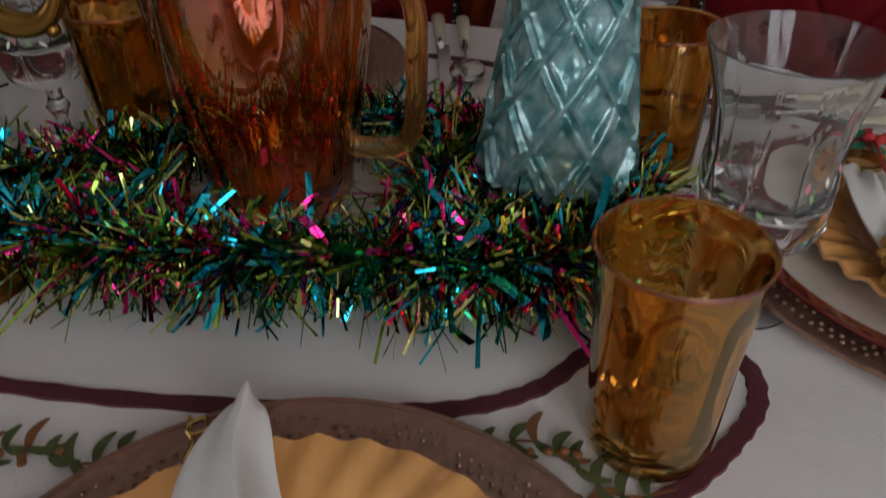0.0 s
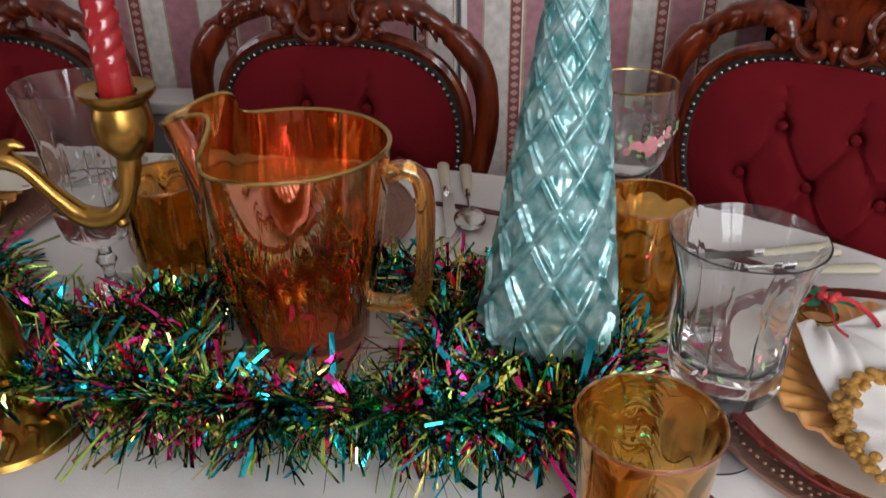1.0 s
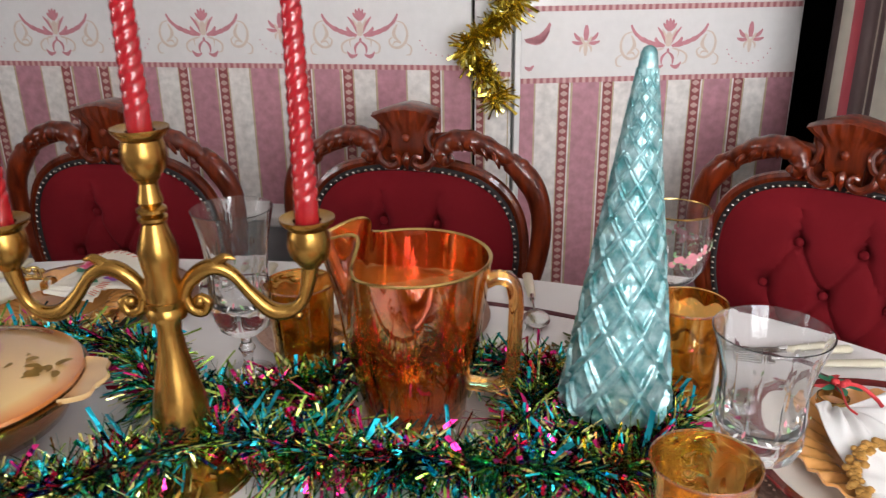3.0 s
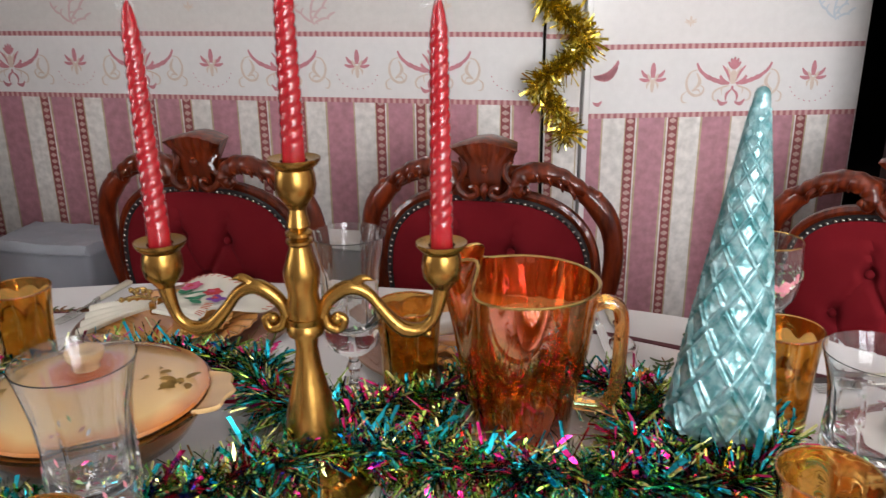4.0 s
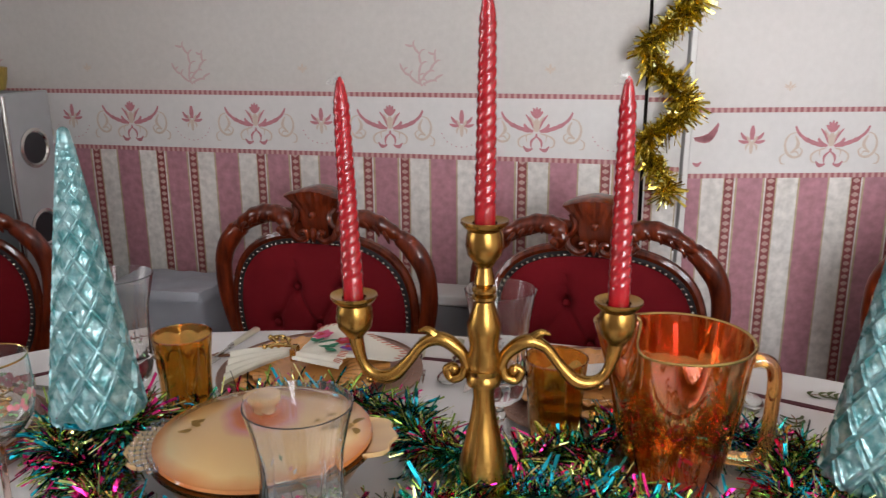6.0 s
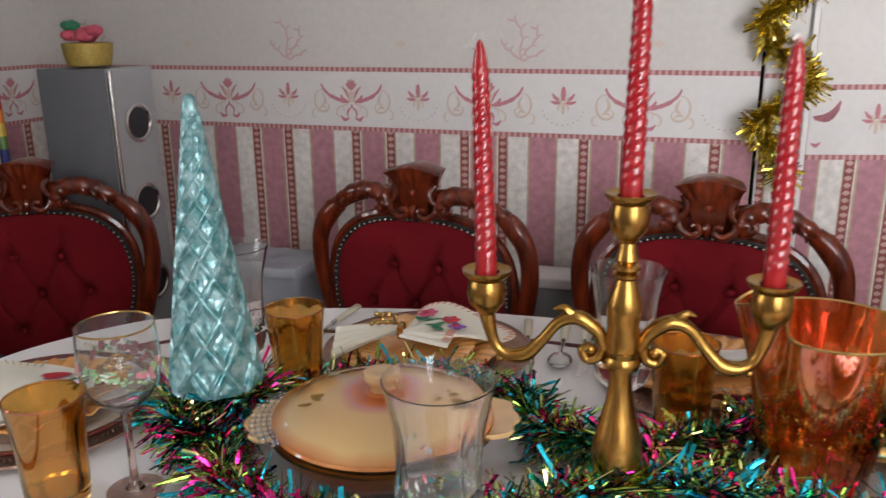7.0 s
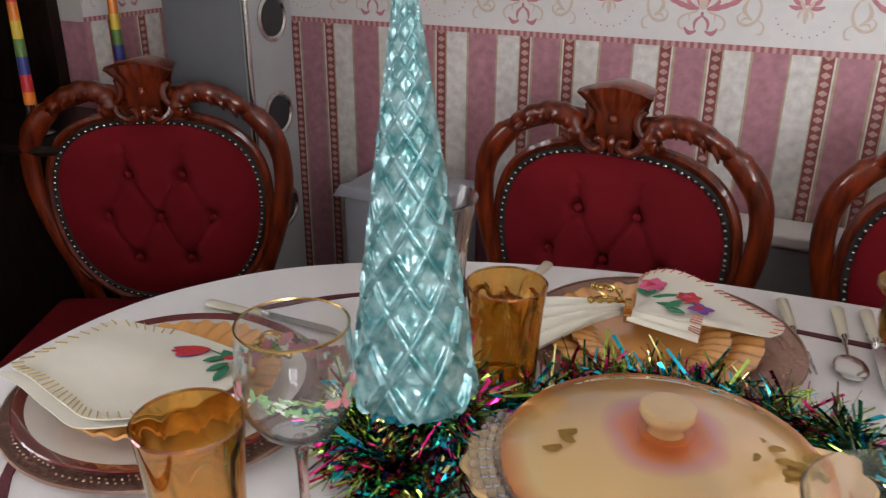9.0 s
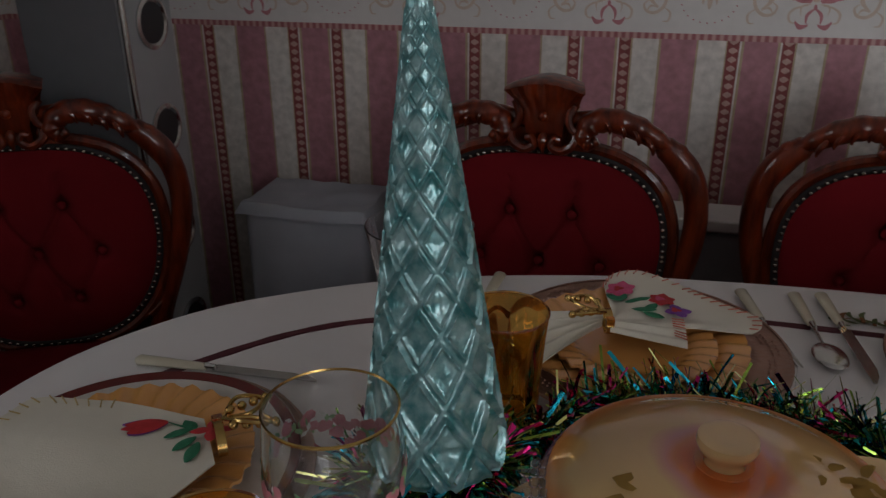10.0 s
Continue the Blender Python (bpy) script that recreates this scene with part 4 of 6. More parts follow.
    part("panel_moulding", tube(bmesh.new(), [(x, -0.004, z) for x, z in (edge(2 * math.pi * k / 64, 0.014) for k in range(65))], 0.0105, 8), M_MAHOGANY, chair)
    part("braid_trim", tube(bmesh.new(), [(x, -0.0135, z) for x, z in (edge(2 * math.pi * k / 64, 0.001) for k in range(65))], 0.0062, 8, 0.6), M_TRIM, chair, "black braid under the nails")
    bm = bmesh.new()
    ring = [Vector(edge(2 * math.pi * k / 400)) for k in range(401)]
    walked, due = 0.0, 0.0
    for a, b in zip(ring, ring[1:]):
        walked += (b - a).length
        if walked >= due:
            ball(bm, (b.x, -0.0205, b.y), 0.0036, (1, 0.75, 1), 7, 5)
            due += 0.0138
    tagged(part("nail_trim", bm, M_NAIL, chair, "row of round pewter nails"), kind="stuff")
    # side arms that join the panel to the frame
    for s in (-1, 1):
        part("brace", tube(bmesh.new(), [(s * 0.165, 0.0, 0.53), (s * 0.2, 0.005, 0.56)], 0.014, 8), M_MAHOGANY, chair)
    return chair

chair = build_chair()
chair.matrix_basis = pose(-0.775, 1.395, 0, 0, 0, -4)
for x, y, turn, label in ((-0.178, 1.415, -5, ""), (-1.655, 1.21, 26, "carved mahogany chair with red velvet back at the table's end"), (0.588, 1.36, -31, "carved mahogany chair with red velvet back beside the curtain")):
    c = copy_thing(chair, pose(x, y, 0, 0, 0, turn))
    if label:
        tagged(c, label)

# ---- glass and table things ----
def goblet(name="goblet"):
    """Bell-shaped clear goblet on a short knopped stem, 0.175 high."""
    ob = thing(name, "tall clear glass goblet with painted sprays, empty", "glass", "clear goblets")
    outer = [(0.034, 0.0), (0.034, 0.002), (0.012, 0.007), (0.0065, 0.014), (0.006, 0.022), (0.011, 0.03), (0.0065, 0.038), (0.008, 0.044), (0.022, 0.0485), (0.034, 0.057), (0.0385, 0.072), (0.038, 0.093), (0.0365, 0.115), (0.039, 0.14), (0.0455, 0.162), (0.0495, 0.175)]
    inner = [(0.0483, 0.1755), (0.044, 0.162), (0.037, 0.14), (0.0342, 0.115), (0.0345, 0.1), (0.033, 0.088), (0.027, 0.079), (0.014, 0.074), (0.002, 0.073)]
    def flute(a, r, z):
        f = max(0, min(1, (z - 0.052) / 0.02)) * max(0, min(1, (0.172 - z) / 0.03))
        return r * (1 + 0.045 * f * (1 - abs(math.sin(4.5 * a)) ** 0.5)), z
    part("bowl_and_stem", lathe(bmesh.new(), outer + inner, 90, flute), M_CLEAR, ob)
    bm = bmesh.new()
    r = random.Random(3)
    for k in range(30):
        a = 2 * math.pi * k / 30 + r.uniform(-0.1, 0.1)
        z = 0.098 + 0.014 * math.sin(3 * a) + r.uniform(-0.006, 0.006)
        n = Vector((math.cos(a), math.sin(a), 0)); t = Vector((-n.y, n.x, 0))
        d = (t * r.uniform(-1, 1) + Vector((0, 0, r.uniform(-1, 1)))).normalized() * 0.0042
        q = d.cross(n).normalized() * 0.0015
        c = n * 0.0402 + Vector((0, 0, z))
        bm.faces.new([bm.verts.new(c + e) for e in (d, q, -d, -q)]).material_index = (0, 1, 2)[k % 3]
    tagged(part("painted_spray", bm, [M_LEAFPAINT, M_WHITEPAINT, M_ROSEPAINT], ob), kind="stuff")
    return ob

g = goblet()
g.matrix_basis = Matrix.LocRotScale((-0.398, 0.424, TOP), None, (1.05, 1.05, 1.28))
for x, y, turn, wide, high in ((0.309, 0.64, 40, 1.07, 1.05), (-0.273, 0.803, 80, 0.98, 1.28), (-0.812, 0.738, 130, 1.0, 1.3)):
    tagged(copy_thing(g, pose(x, y, TOP, 0, 0, turn)), "clear glass goblet with painted sprays, empty").scale = (wide, wide, high)

def tumbler():
    """Straight amber glass, eight inner flutes, slightly flared, 0.133 high."""
    ob = thing("tumbler", "amber pressed-glass tumbler with inner flutes, empty", "glass", "amber tumblers")
    def flute(a, r, z):
        # smooth outside, eight rounded flutes cut into the inside
        f = max(0, min(1, (0.124 - z) / 0.02)) * max(0, min(1, (z - 0.02) / 0.01))
        return r - 0.0019 * f * (0.5 + 0.5 * math.cos(8 * a)), z
    outer = [(0.03, 0.0), (0.0335, 0.002), (0.0352, 0.01), (0.0362, 0.03), (0.0376, 0.07), (0.0405, 0.11), (0.043, 0.132)]
    inner = [(0.0417, 0.1332), (0.0408, 0.125), (0.0403, 0.12), (0.0398, 0.115), (0.0393, 0.11), (0.0388, 0.104), (0.0374, 0.085), (0.036, 0.06), (0.035, 0.035), (0.031, 0.021), (0.002, 0.019)]
    part("body", lathe(bmesh.new(), outer + inner, 96, lambda a, r, z: flute(a, r, z) if (r, z) in inner else (r, z)), M_AMBER, ob)
    part("rim", lathe(bmesh.new(), [(0.0432, 0.1318), (0.0436, 0.1336), (0.0424, 0.1348), (0.0414, 0.1334)], 48, close=True), M_AMBER_DEEP, ob, "darker brown glass rim")
    return ob

tb = tumbler()
tb.matrix_basis = pose(0.236, 0.502, TOP)
for x, y, turn in ((-0.737, 0.768, 20), (-0.866, 0.432, 11), (0.261, 0.804, 33), (-0.196, 0.802, 5), (-0.376, 0.322, 14)):
    copy_thing(tb, pose(x, y, TOP, 0, 0, turn))

def wine_glass():
    """Wine glass on a tall stem with a gilt rim and painted roses, 0.209 high."""
    ob = thing("wine_glass", "wine glass with gilt rim and painted pink roses", "wine glass", "painted wine glasses")
    outer = [(0.033, 0.0), (0.033, 0.0018), (0.012, 0.005), (0.0055, 0.013), (0.004, 0.035), (0.0044, 0.085), (0.0065, 0.103), (0.018, 0.112), (0.031, 0.123), (0.0405, 0.138), (0.0447, 0.158), (0.0447, 0.18), (0.0425, 0.209)]
    inner = [(0.0416, 0.2094), (0.0436, 0.18), (0.0436, 0.158), (0.0395, 0.139), (0.030, 0.125), (0.017, 0.1145), (0.002, 0.11)]
    part("bowl", lathe(bmesh.new(), outer[6:] + inner, 48), M_CLEAR, ob)
    part("stem_and_foot", lathe(bmesh.new(), outer[:7], 36), M_PINKGLASS, ob, "blush pink stem and foot")
    part("gilt_rim", lathe(bmesh.new(), [(0.0428, 0.2082), (0.0431, 0.2098), (0.042, 0.2104), (0.0415, 0.209)], 48, close=True), M_GILT, ob)
    bm = bmesh.new()
    r = random.Random(9)
    def radius(z):
        for (r0, z0), (r1, z1) in zip(outer[6:], outer[7:]):
            if z0 <= z <= z1:
                return r0 + (r1 - r0) * (z - z0) / (z1 - z0)
        return 0.045
    for k in range(230):
        cluster = k % 5
        a = 2 * math.pi * cluster / 5 + r.gauss(0, 0.3)
        z = 0.164 + 0.005 * math.sin(a * 3) + r.gauss(0, 0.0045)
        kind = 0 if k % 5 != 4 and abs(r.gauss(0, 1)) < 0.6 else (1 if k % 4 else 2)
        n = Vector((math.cos(a), math.sin(a), 0)); t = Vector((-n.y, n.x, 0)); up = Vector((0, 0, 1))
        c = n * (radius(z) + 0.0009) + up * z
        s = 0.0042 if kind == 0 else 0.0036
        turn = r.uniform(0, 6.28)
        d, q = t * math.cos(turn) + up * math.sin(turn), -t * math.sin(turn) + up * math.cos(turn)
        m = 6 if kind == 0 else 4
        ws = s if kind == 0 else s * 0.5
        bm.faces.new([bm.verts.new(c + d * s * math.cos(2 * math.pi * j / m) + q * ws * math.sin(2 * math.pi * j / m) + n * 0.0002 * (k % 4)) for j in range(m)]).material_index = kind
    tagged(part("rose_painting", bm, [M_ROSEPAINT, M_LEAFPAINT, M_WHITEPAINT], ob), kind="stuff")
    return ob

w = wine_glass()
w.matrix_basis = pose(-0.797, 0.478, TOP)
copy_thing(w, pose(0.251, 0.908, TOP, 0, 0, 70))

# amber carnival jug
jug = thing("glass_jug", "orange iridescent carnival glass jug with gilt rim, empty", "jug", m=pose(-0.043, 0.733, TOP + 0.001))
def jug_wave(a, r, z):
    # arched panels low on the body, a pinched and raised pouring lip at the left
    lobes = max(0, min(1, (0.15 - z) / 0.05)) * min(1, z / 0.02)
    arch = abs(math.sin(3 * a + 0.4)) ** 0.6
    r = r * (1 - 0.035 * lobes * (1 - arch) - 0.02 * math.exp(-((z - 0.03 - 0.09 * (1 - arch)) / 0.012) ** 2))
    top = max(0, min(1, (z - 0.11) / 0.09))
    off = abs(((a - math.pi * 1.02 + math.pi) % (2 * math.pi)) - math.pi)
    lip, pinch, ear = math.exp(-(off / 0.27) ** 2), math.exp(-((off - 0.54) / 0.25) ** 2), math.exp(-((off - 0.46) / 0.3) ** 2)
    return r + top ** 2.0 * (0.016 * lip - 0.027 * pinch), z + top ** 2.5 * (0.032 * ear + 0.012 * lip)
outer = [(0.03, 0.0), (0.053, 0.003), (0.059, 0.012), (0.0605, 0.03), (0.0665, 0.06), (0.0735, 0.095), (0.078, 0.125), (0.0815, 0.155), (0.0845, 0.18), (0.087, 0.2)]
inner = [(0.0835, 0.2005), (0.081, 0.18), (0.0778, 0.155), (0.074, 0.125), (0.0692, 0.095), (0.062, 0.06), (0.0555, 0.03), (0.046, 0.016), (0.002, 0.014)]
def jug_inside(a, r, z):
    rr, zz = jug_wave(a, r, z)
    f = max(0, min(1, (0.15 - z) / 0.03)) * min(1, max(0, z - 0.02) / 0.03)
    return rr - 0.0014 * f * (1 - abs(math.sin(9 * a)) ** 0.8), zz
part("body", lathe(bmesh.new(), outer + inner, 144, lambda a, r, z: jug_inside(a, r, z) if (r, z) in inner else jug_wave(a, r, z)), M_JUG, jug)
part("gilt_rim", lathe(bmesh.new(), [(0.0872, 0.1995), (0.0875, 0.2012), (0.086, 0.2025), (0.0845, 0.2022), (0.0832, 0.2008)], 144, jug_wave, close=True), M_GILT, jug, "thin gilt rim")
hp = smooth_path([(0.074, 0.01, 0.168), (0.092, 0.012, 0.176), (0.107, 0.014, 0.17), (0.1125, 0.015, 0.15), (0.1125, 0.015, 0.12), (0.111, 0.015, 0.085), (0.107, 0.014, 0.058), (0.092, 0.012, 0.044), (0.057, 0.008, 0.046)], 7)
part("handle", tube(bmesh.new(), hp, 0.0085, 12, 1.15), M_AMBER_DEEP, jug, "square-cornered amber glass handle")

# teal cone trees
def cone_tree():
    H, R0, R1, N = 0.358, 0.0555, 0.0078, 8
    bm = bmesh.new()
    NA, NZ = 270, 290
    rings, v = [], 0.0
    def radius(z):
        return R0 + (R1 - R0) * z / H
    prof = []
    for k in range(NZ + 1):
        z = H * k / NZ
        if k:
            v += (H / NZ) / (2 * math.pi * radius(z) / N * 1.68)
        prof.append((z, v))
    def tri(x):
        f = x - math.floor(x)
        return min(f, 1 - f)
    ring0 = [bm.verts.new((0.72 * R0 * math.cos(2 * math.pi * k / NA), 0.72 * R0 * math.sin(2 * math.pi * k / NA), 0.0)) for k in range(NA)]
    rings.append(ring0)
    for z, vv in prof:
        ring = []
        for k in range(NA):
            u = N * k / NA
            d1, d2 = tri(u + vv), tri(u - vv)
            d = min(d1, d2)
            # grooves between the diamonds, a raised rim on each, and a sunk faceted middle
            rim = math.exp(-((d - 0.115) / 0.04) ** 2) + 0.55 * max(0, min(1, (d - 0.06) / 0.06)) * (1 - 0.45 * min(1, max(0, d - 0.14) / 0.3))
            a = 2 * math.pi * k / NA
            dent = noise.noise((8 * math.cos(a), 8 * math.sin(a), z * 140)) * 0.001
            r = radius(z)
            depth = 0.0046 * r / R0 + 0.0005
            fade = 1 if z < H * 0.97 else 0.3
            foot = -0.004 * math.exp(-(z / 0.004) ** 2)
            rr = r + fade * (depth * 0.74 * rim + dent * r / R0) + foot
            ring.append(bm.verts.new((rr * math.cos(2 * math.pi * k / NA), rr * math.sin(2 * math.pi * k / NA), z + 0.002)))
        rings.append(ring)
    for a, b in zip(rings, rings[1:]):
        for k in range(NA):
            bm.faces.new((a[k], a[(k + 1) % NA], b[(k + 1) % NA], b[k]))
    bm.faces.new(ring0[::-1]), bm.faces.new(rings[-1])
    ob = thing("cone_tree", "teal mercury-glass cone tree with diamond relief, on tinsel", "ornament", "teal cone trees")
    part("body", bm, M_TEAL, ob)
    part("tip", lathe(bmesh.new(), [(R1 * 0.6, H), (R1 * 1.02, H + 0.002), (R1 * 0.97, H + 0.006), (R1 * 0.72, H + 0.0095), (R1 * 0.36, H + 0.0115), (0.0005, H + 0.012)], 40), M_TEAL, ob)
    return ob

tree = cone_tree()
tree.matrix_basis = pose(0.178, 0.703, TOP + 0.056, -2, 1.5, 0)
copy_thing(tree, pose(-0.765, 0.61, TOP + 0.08, -3, -0.8, 25))

# candelabra
cand = thing("candelabra", "three-light antique brass candelabra with scrolled arms", "candelabra", m=pose(-0.256, 0.598, TOP, 0, 0, 8.5))
bm = bmesh.new()
def flutes(a, r, z):
    f = max(0, min(1, (0.09 - z) / 0.04)) if z > 0.02 else 0
    return r * (1 + 0.05 * f * math.cos(10 * a)), z
lathe(bm, [(0.002, 0.0), (0.064, 0.0), (0.068, 0.003), (0.066, 0.008), (0.055, 0.013), (0.045, 0.016), (0.036, 0.024), (0.018, 0.03), (0.0165, 0.036), (0.0225, 0.042), (0.0275, 0.055), (0.0285, 0.07), (0.0262, 0.09), (0.0205, 0.115), (0.0148, 0.14), (0.0115, 0.165),
           (0.0125, 0.178), (0.0185, 0.181), (0.02, 0.187), (0.017, 0.193), (0.019, 0.2)], 60, flutes)
part("base_and_body", bm, M_BRASS, cand)
bm = lathe(bmesh.new(), [(0.002, 0.2), (0.0175, 0.2), (0.018, 0.212), (0.0155, 0.226), (0.0178, 0.238), (0.019, 0.25), (0.014, 0.266), (0.0105, 0.277), (0.0135, 0.28), (0.0135, 0.283), (0.010, 0.285), (0.0135, 0.288), (0.0135, 0.291), (0.0095, 0.294), (0.012, 0.298), (0.0095, 0.308), (0.0085, 0.315), (0.012, 0.32)], 40)
part("upper_stem", bm, M_BRASS, cand)
bm = bmesh.new()
for k in range(16):
    a = 2 * math.pi * k / 16
    tube(bm, smooth_path([(0.062 * math.cos(a), 0.062 * math.sin(a), 0.0085), (0.05 * math.cos(a + 0.12), 0.05 * math.sin(a + 0.12), 0.0155), (0.042 * math.cos(a + 0.02), 0.042 * math.sin(a + 0.02), 0.018), (0.045 * math.cos(a - 0.1), 0.045 * math.sin(a - 0.1), 0.0165)], 4), 0.0032, 6)
part("leaf_relief", bm, M_BRASS, cand)
CUP = [(0.002, 0.0), (0.009, 0.0), (0.012, 0.004), (0.0185, 0.012), (0.0205, 0.022), (0.0195, 0.033), (0.018, 0.038), (0.0225, 0.042), (0.0255, 0.046), (0.0255, 0.049), (0.02, 0.047), (0.0135, 0.046), (0.0125, 0.03), (0.002, 0.03)]
for s in (-1, 1):
    bm = bmesh.new()
    path = smooth_path([(s * 0.018, 0, 0.2), (s * 0.026, 0, 0.218), (s * 0.046, 0, 0.232), (s * 0.066, 0, 0.226), (s * 0.083, 0, 0.205), (s * 0.1, 0, 0.188), (s * 0.118, 0, 0.186), (s * 0.132, 0, 0.197), (s * 0.139, 0, 0.218), (s * 0.142, 0, 0.236)], 6)
    tube(bm, path, [0.0072 - 0.0012 * math.cos(k * 0.3) for k in range(len(path))], 12)
    tube(bm, smooth_path([(s * 0.05, 0, 0.233), (s * 0.062, 0, 0.242), (s * 0.072, 0, 0.24)], 5), [0.006, 0.006, 0.0058, 0.0055, 0.005, 0.0045, 0.004, 0.003, 0.0025, 0.002, 0.001], 8)
    tube(bm, smooth_path([(s * 0.019, 0, 0.208), (s * 0.024, 0, 0.19), (s * 0.036, 0, 0.186), (s * 0.041, 0, 0.197), (s * 0.033, 0, 0.202)], 5), [0.0055] * 10 + [0.005] * 6 + [0.0045] * 5, 10)
    ball(bm, (s * 0.033, 0, 0.198), 0.0065)
    ball(bm, (s * 0.127, 0, 0.182), 0.0048)
    arm = part("arm", bm, M_BRASS, cand)
    cup = part("candle_cup", lathe(bmesh.new(), CUP, 36), M_BRASS, arm)
    cup.location = (s * 0.142, 0, 0.232)
cup = part("candle_cup", lathe(bmesh.new(), CUP, 36), M_BRASS, cand)
cup.location = (0, 0, 0.317)

# twisted candles in cellophane
def twisted_candle():
    ob = thing("twisted_candle", "twisted red taper candle wrapped in clear cellophane", "candle", "red twisted candles")
    bm = bmesh.new()
    NA, NZ, H = 28, 150, 0.25
    def shape(z):
        t = z / H
        if t < 0.88:
            return 0.0118 - 0.0035 * t
        q = (t - 0.88) / 0.12
        return 0.00872 * (1 - 0.5 * q) * math.sqrt(max(0.03, 1 - q ** 5))
    rings = []
    for k in range(NZ + 1):
        z = H * k / NZ
        twist = 2 * math.pi * z / 0.034
        amp = 0.17 * min(1, max(0, (z - 0.028) / 0.012)) * min(1, max(0, (0.236 - z) / 0.02))
        ring = []
        for j in range(NA):
            a = 2 * math.pi * j / NA
            c = abs(math.cos(1.5 * (a - twist)))
            r = shape(z) * (1 - amp * (1 - c ** 0.7) + amp * 0.3)
            ring.append(bm.verts.new((r * math.cos(a), r * math.sin(a), z)))
        rings.append(ring)
    for a, b in zip(rings, rings[1:]):
        for j in range(NA):
            bm.faces.new((a[j], a[(j + 1) % NA], b[(j + 1) % NA], b[j]))
    bm.faces.new(rings[0][::-1]), bm.faces.new(rings[-1])
    part("wax", bm, M_CANDLE, ob)
    bm = bmesh.new()
    r = random.Random(12)
    for k in range(5):
        a = r.uniform(0, 6.28)
        pts = [Vector((0.005 * math.cos(a), 0.005 * math.sin(a), 0.245))]
        for j in range(5):
            pts.append(pts[-1] + Vector((r.uniform(-0.008, 0.005), r.uniform(-0.004, 0.004), r.uniform(-0.003, 0.004))))
        prev = None
        for p in pts:
            q = Vector((r.uniform(-0.002, 0.002), r.uniform(-0.002, 0.002), r.uniform(0.0005, 0.0022)))
            cur = (bm.verts.new(p - q), bm.verts.new(p + q))
            if prev:
                bm.faces.new((prev[0], prev[1], cur[1], cur[0]))
            prev = cur
    part("cellophane_twist", bm, M_FILM, ob, "loose twist of clear cellophane")
    return ob

M_FILM, _n, _l, _b = node_material("clear_film")
_b.inputs["Base Color"].default_value = (1, 1, 1, 1)
_b.inputs["Alpha"].default_value = 0.14
_b.inputs["Roughness"].default_value = 0.08
candle = twisted_candle()
cm = pose(-0.256, 0.598, TOP, 0, 0, 8.5)
candle.matrix_basis = cm @ pose(0, 0, 0.348, 0.6, 0.4, 0)
for s, lean, tilt in ((-1, -5.0, -2), (1, 0.6, -1)):
    copy_thing(candle, cm @ pose(s * 0.142, 0, 0.263, tilt, lean, 40 * s))

# casserole
CAS = (-0.542, 0.628)
cas = thing("casserole_dish", "peach lustre glass casserole with lid and gold print", "casserole", m=pose(*CAS, TOP + 0.001, 0, 0, 14))
def tabs(a, r, z):
    h = abs(math.cos(a)) ** 26 * max(0, min(1, (z - 0.05) / 0.012))
    return r + 0.006 * h, z
part("bowl", lathe(bmesh.new(), [(0.05, 0.0), (0.085, 0.004), (0.112, 0.018), (0.126, 0.04), (0.131, 0.054), (0.14, 0.058), (0.14, 0.063), (0.129, 0.061), (0.122, 0.04), (0.108, 0.02), (0.08, 0.009), (0.002, 0.006)], 96, tabs), M_AMBER_DEEP, cas)
lid = part("lid", lathe(bmesh.new(), [(0.133, 0.0638), (0.136, 0.0665), (0.1345, 0.07), (0.129, 0.071), (0.118, 0.0765), (0.1, 0.084), (0.07, 0.0915), (0.045, 0.0955), (0.02, 0.0975), (0.002, 0.098), (0.002, 0.092), (0.07, 0.086), (0.124, 0.067)], 96,
                              lambda a, r, z: (r, z)), M_LID_TOP, cas, "pale peach lustre lid")
part("knob", lathe(bmesh.new(), [(0.016, 0.0955), (0.0155, 0.1), (0.017, 0.106), (0.022, 0.112), (0.0235, 0.117), (0.0225, 0.121), (0.018, 0.1225), (0.011, 0.1215), (0.002, 0.1212)], 48), M_LID, lid)
part("lustre_ring", lathe(bmesh.new(), [(0.016, 0.0985), (0.02, 0.0984), (0.0225, 0.0978), (0.0228, 0.096), (0.016, 0.0965)], 48, close=True), M_LIDGLOW, lid, "orange lustre ring round the knob")
# two scalloped tab handles, level with the rim
for side in (0, 1):
    bm = bmesh.new()
    rows = []
    for k in range(33):
        q = -1 + k / 16
        a = side * (math.pi + 0.2) + 0.36 * q
        reach = 0.032 * max(0, 1 - abs(q) ** 4) * (0.9 + 0.1 * math.cos(q * 9)) + 0.001
        rows.append([bm.verts.new(((0.136 + f * reach) * math.cos(a), (0.136 + f * reach) * math.sin(a), z)) for f, z in ((0, 0.0625), (0.5, 0.0645), (0.92, 0.066), (1, 0.063), (0.92, 0.0595), (0, 0.0575))])
    for a, b in zip(rows, rows[1:]):
        for k in range(6):
            bm.faces.new((a[k], b[k], b[(k + 1) % 6], a[(k + 1) % 6]))
    bm.faces.new(rows[0]), bm.faces.new(rows[-1][::-1])
    part("tab_handle", bm, M_LID, cas, "scalloped peach glass tab handle")
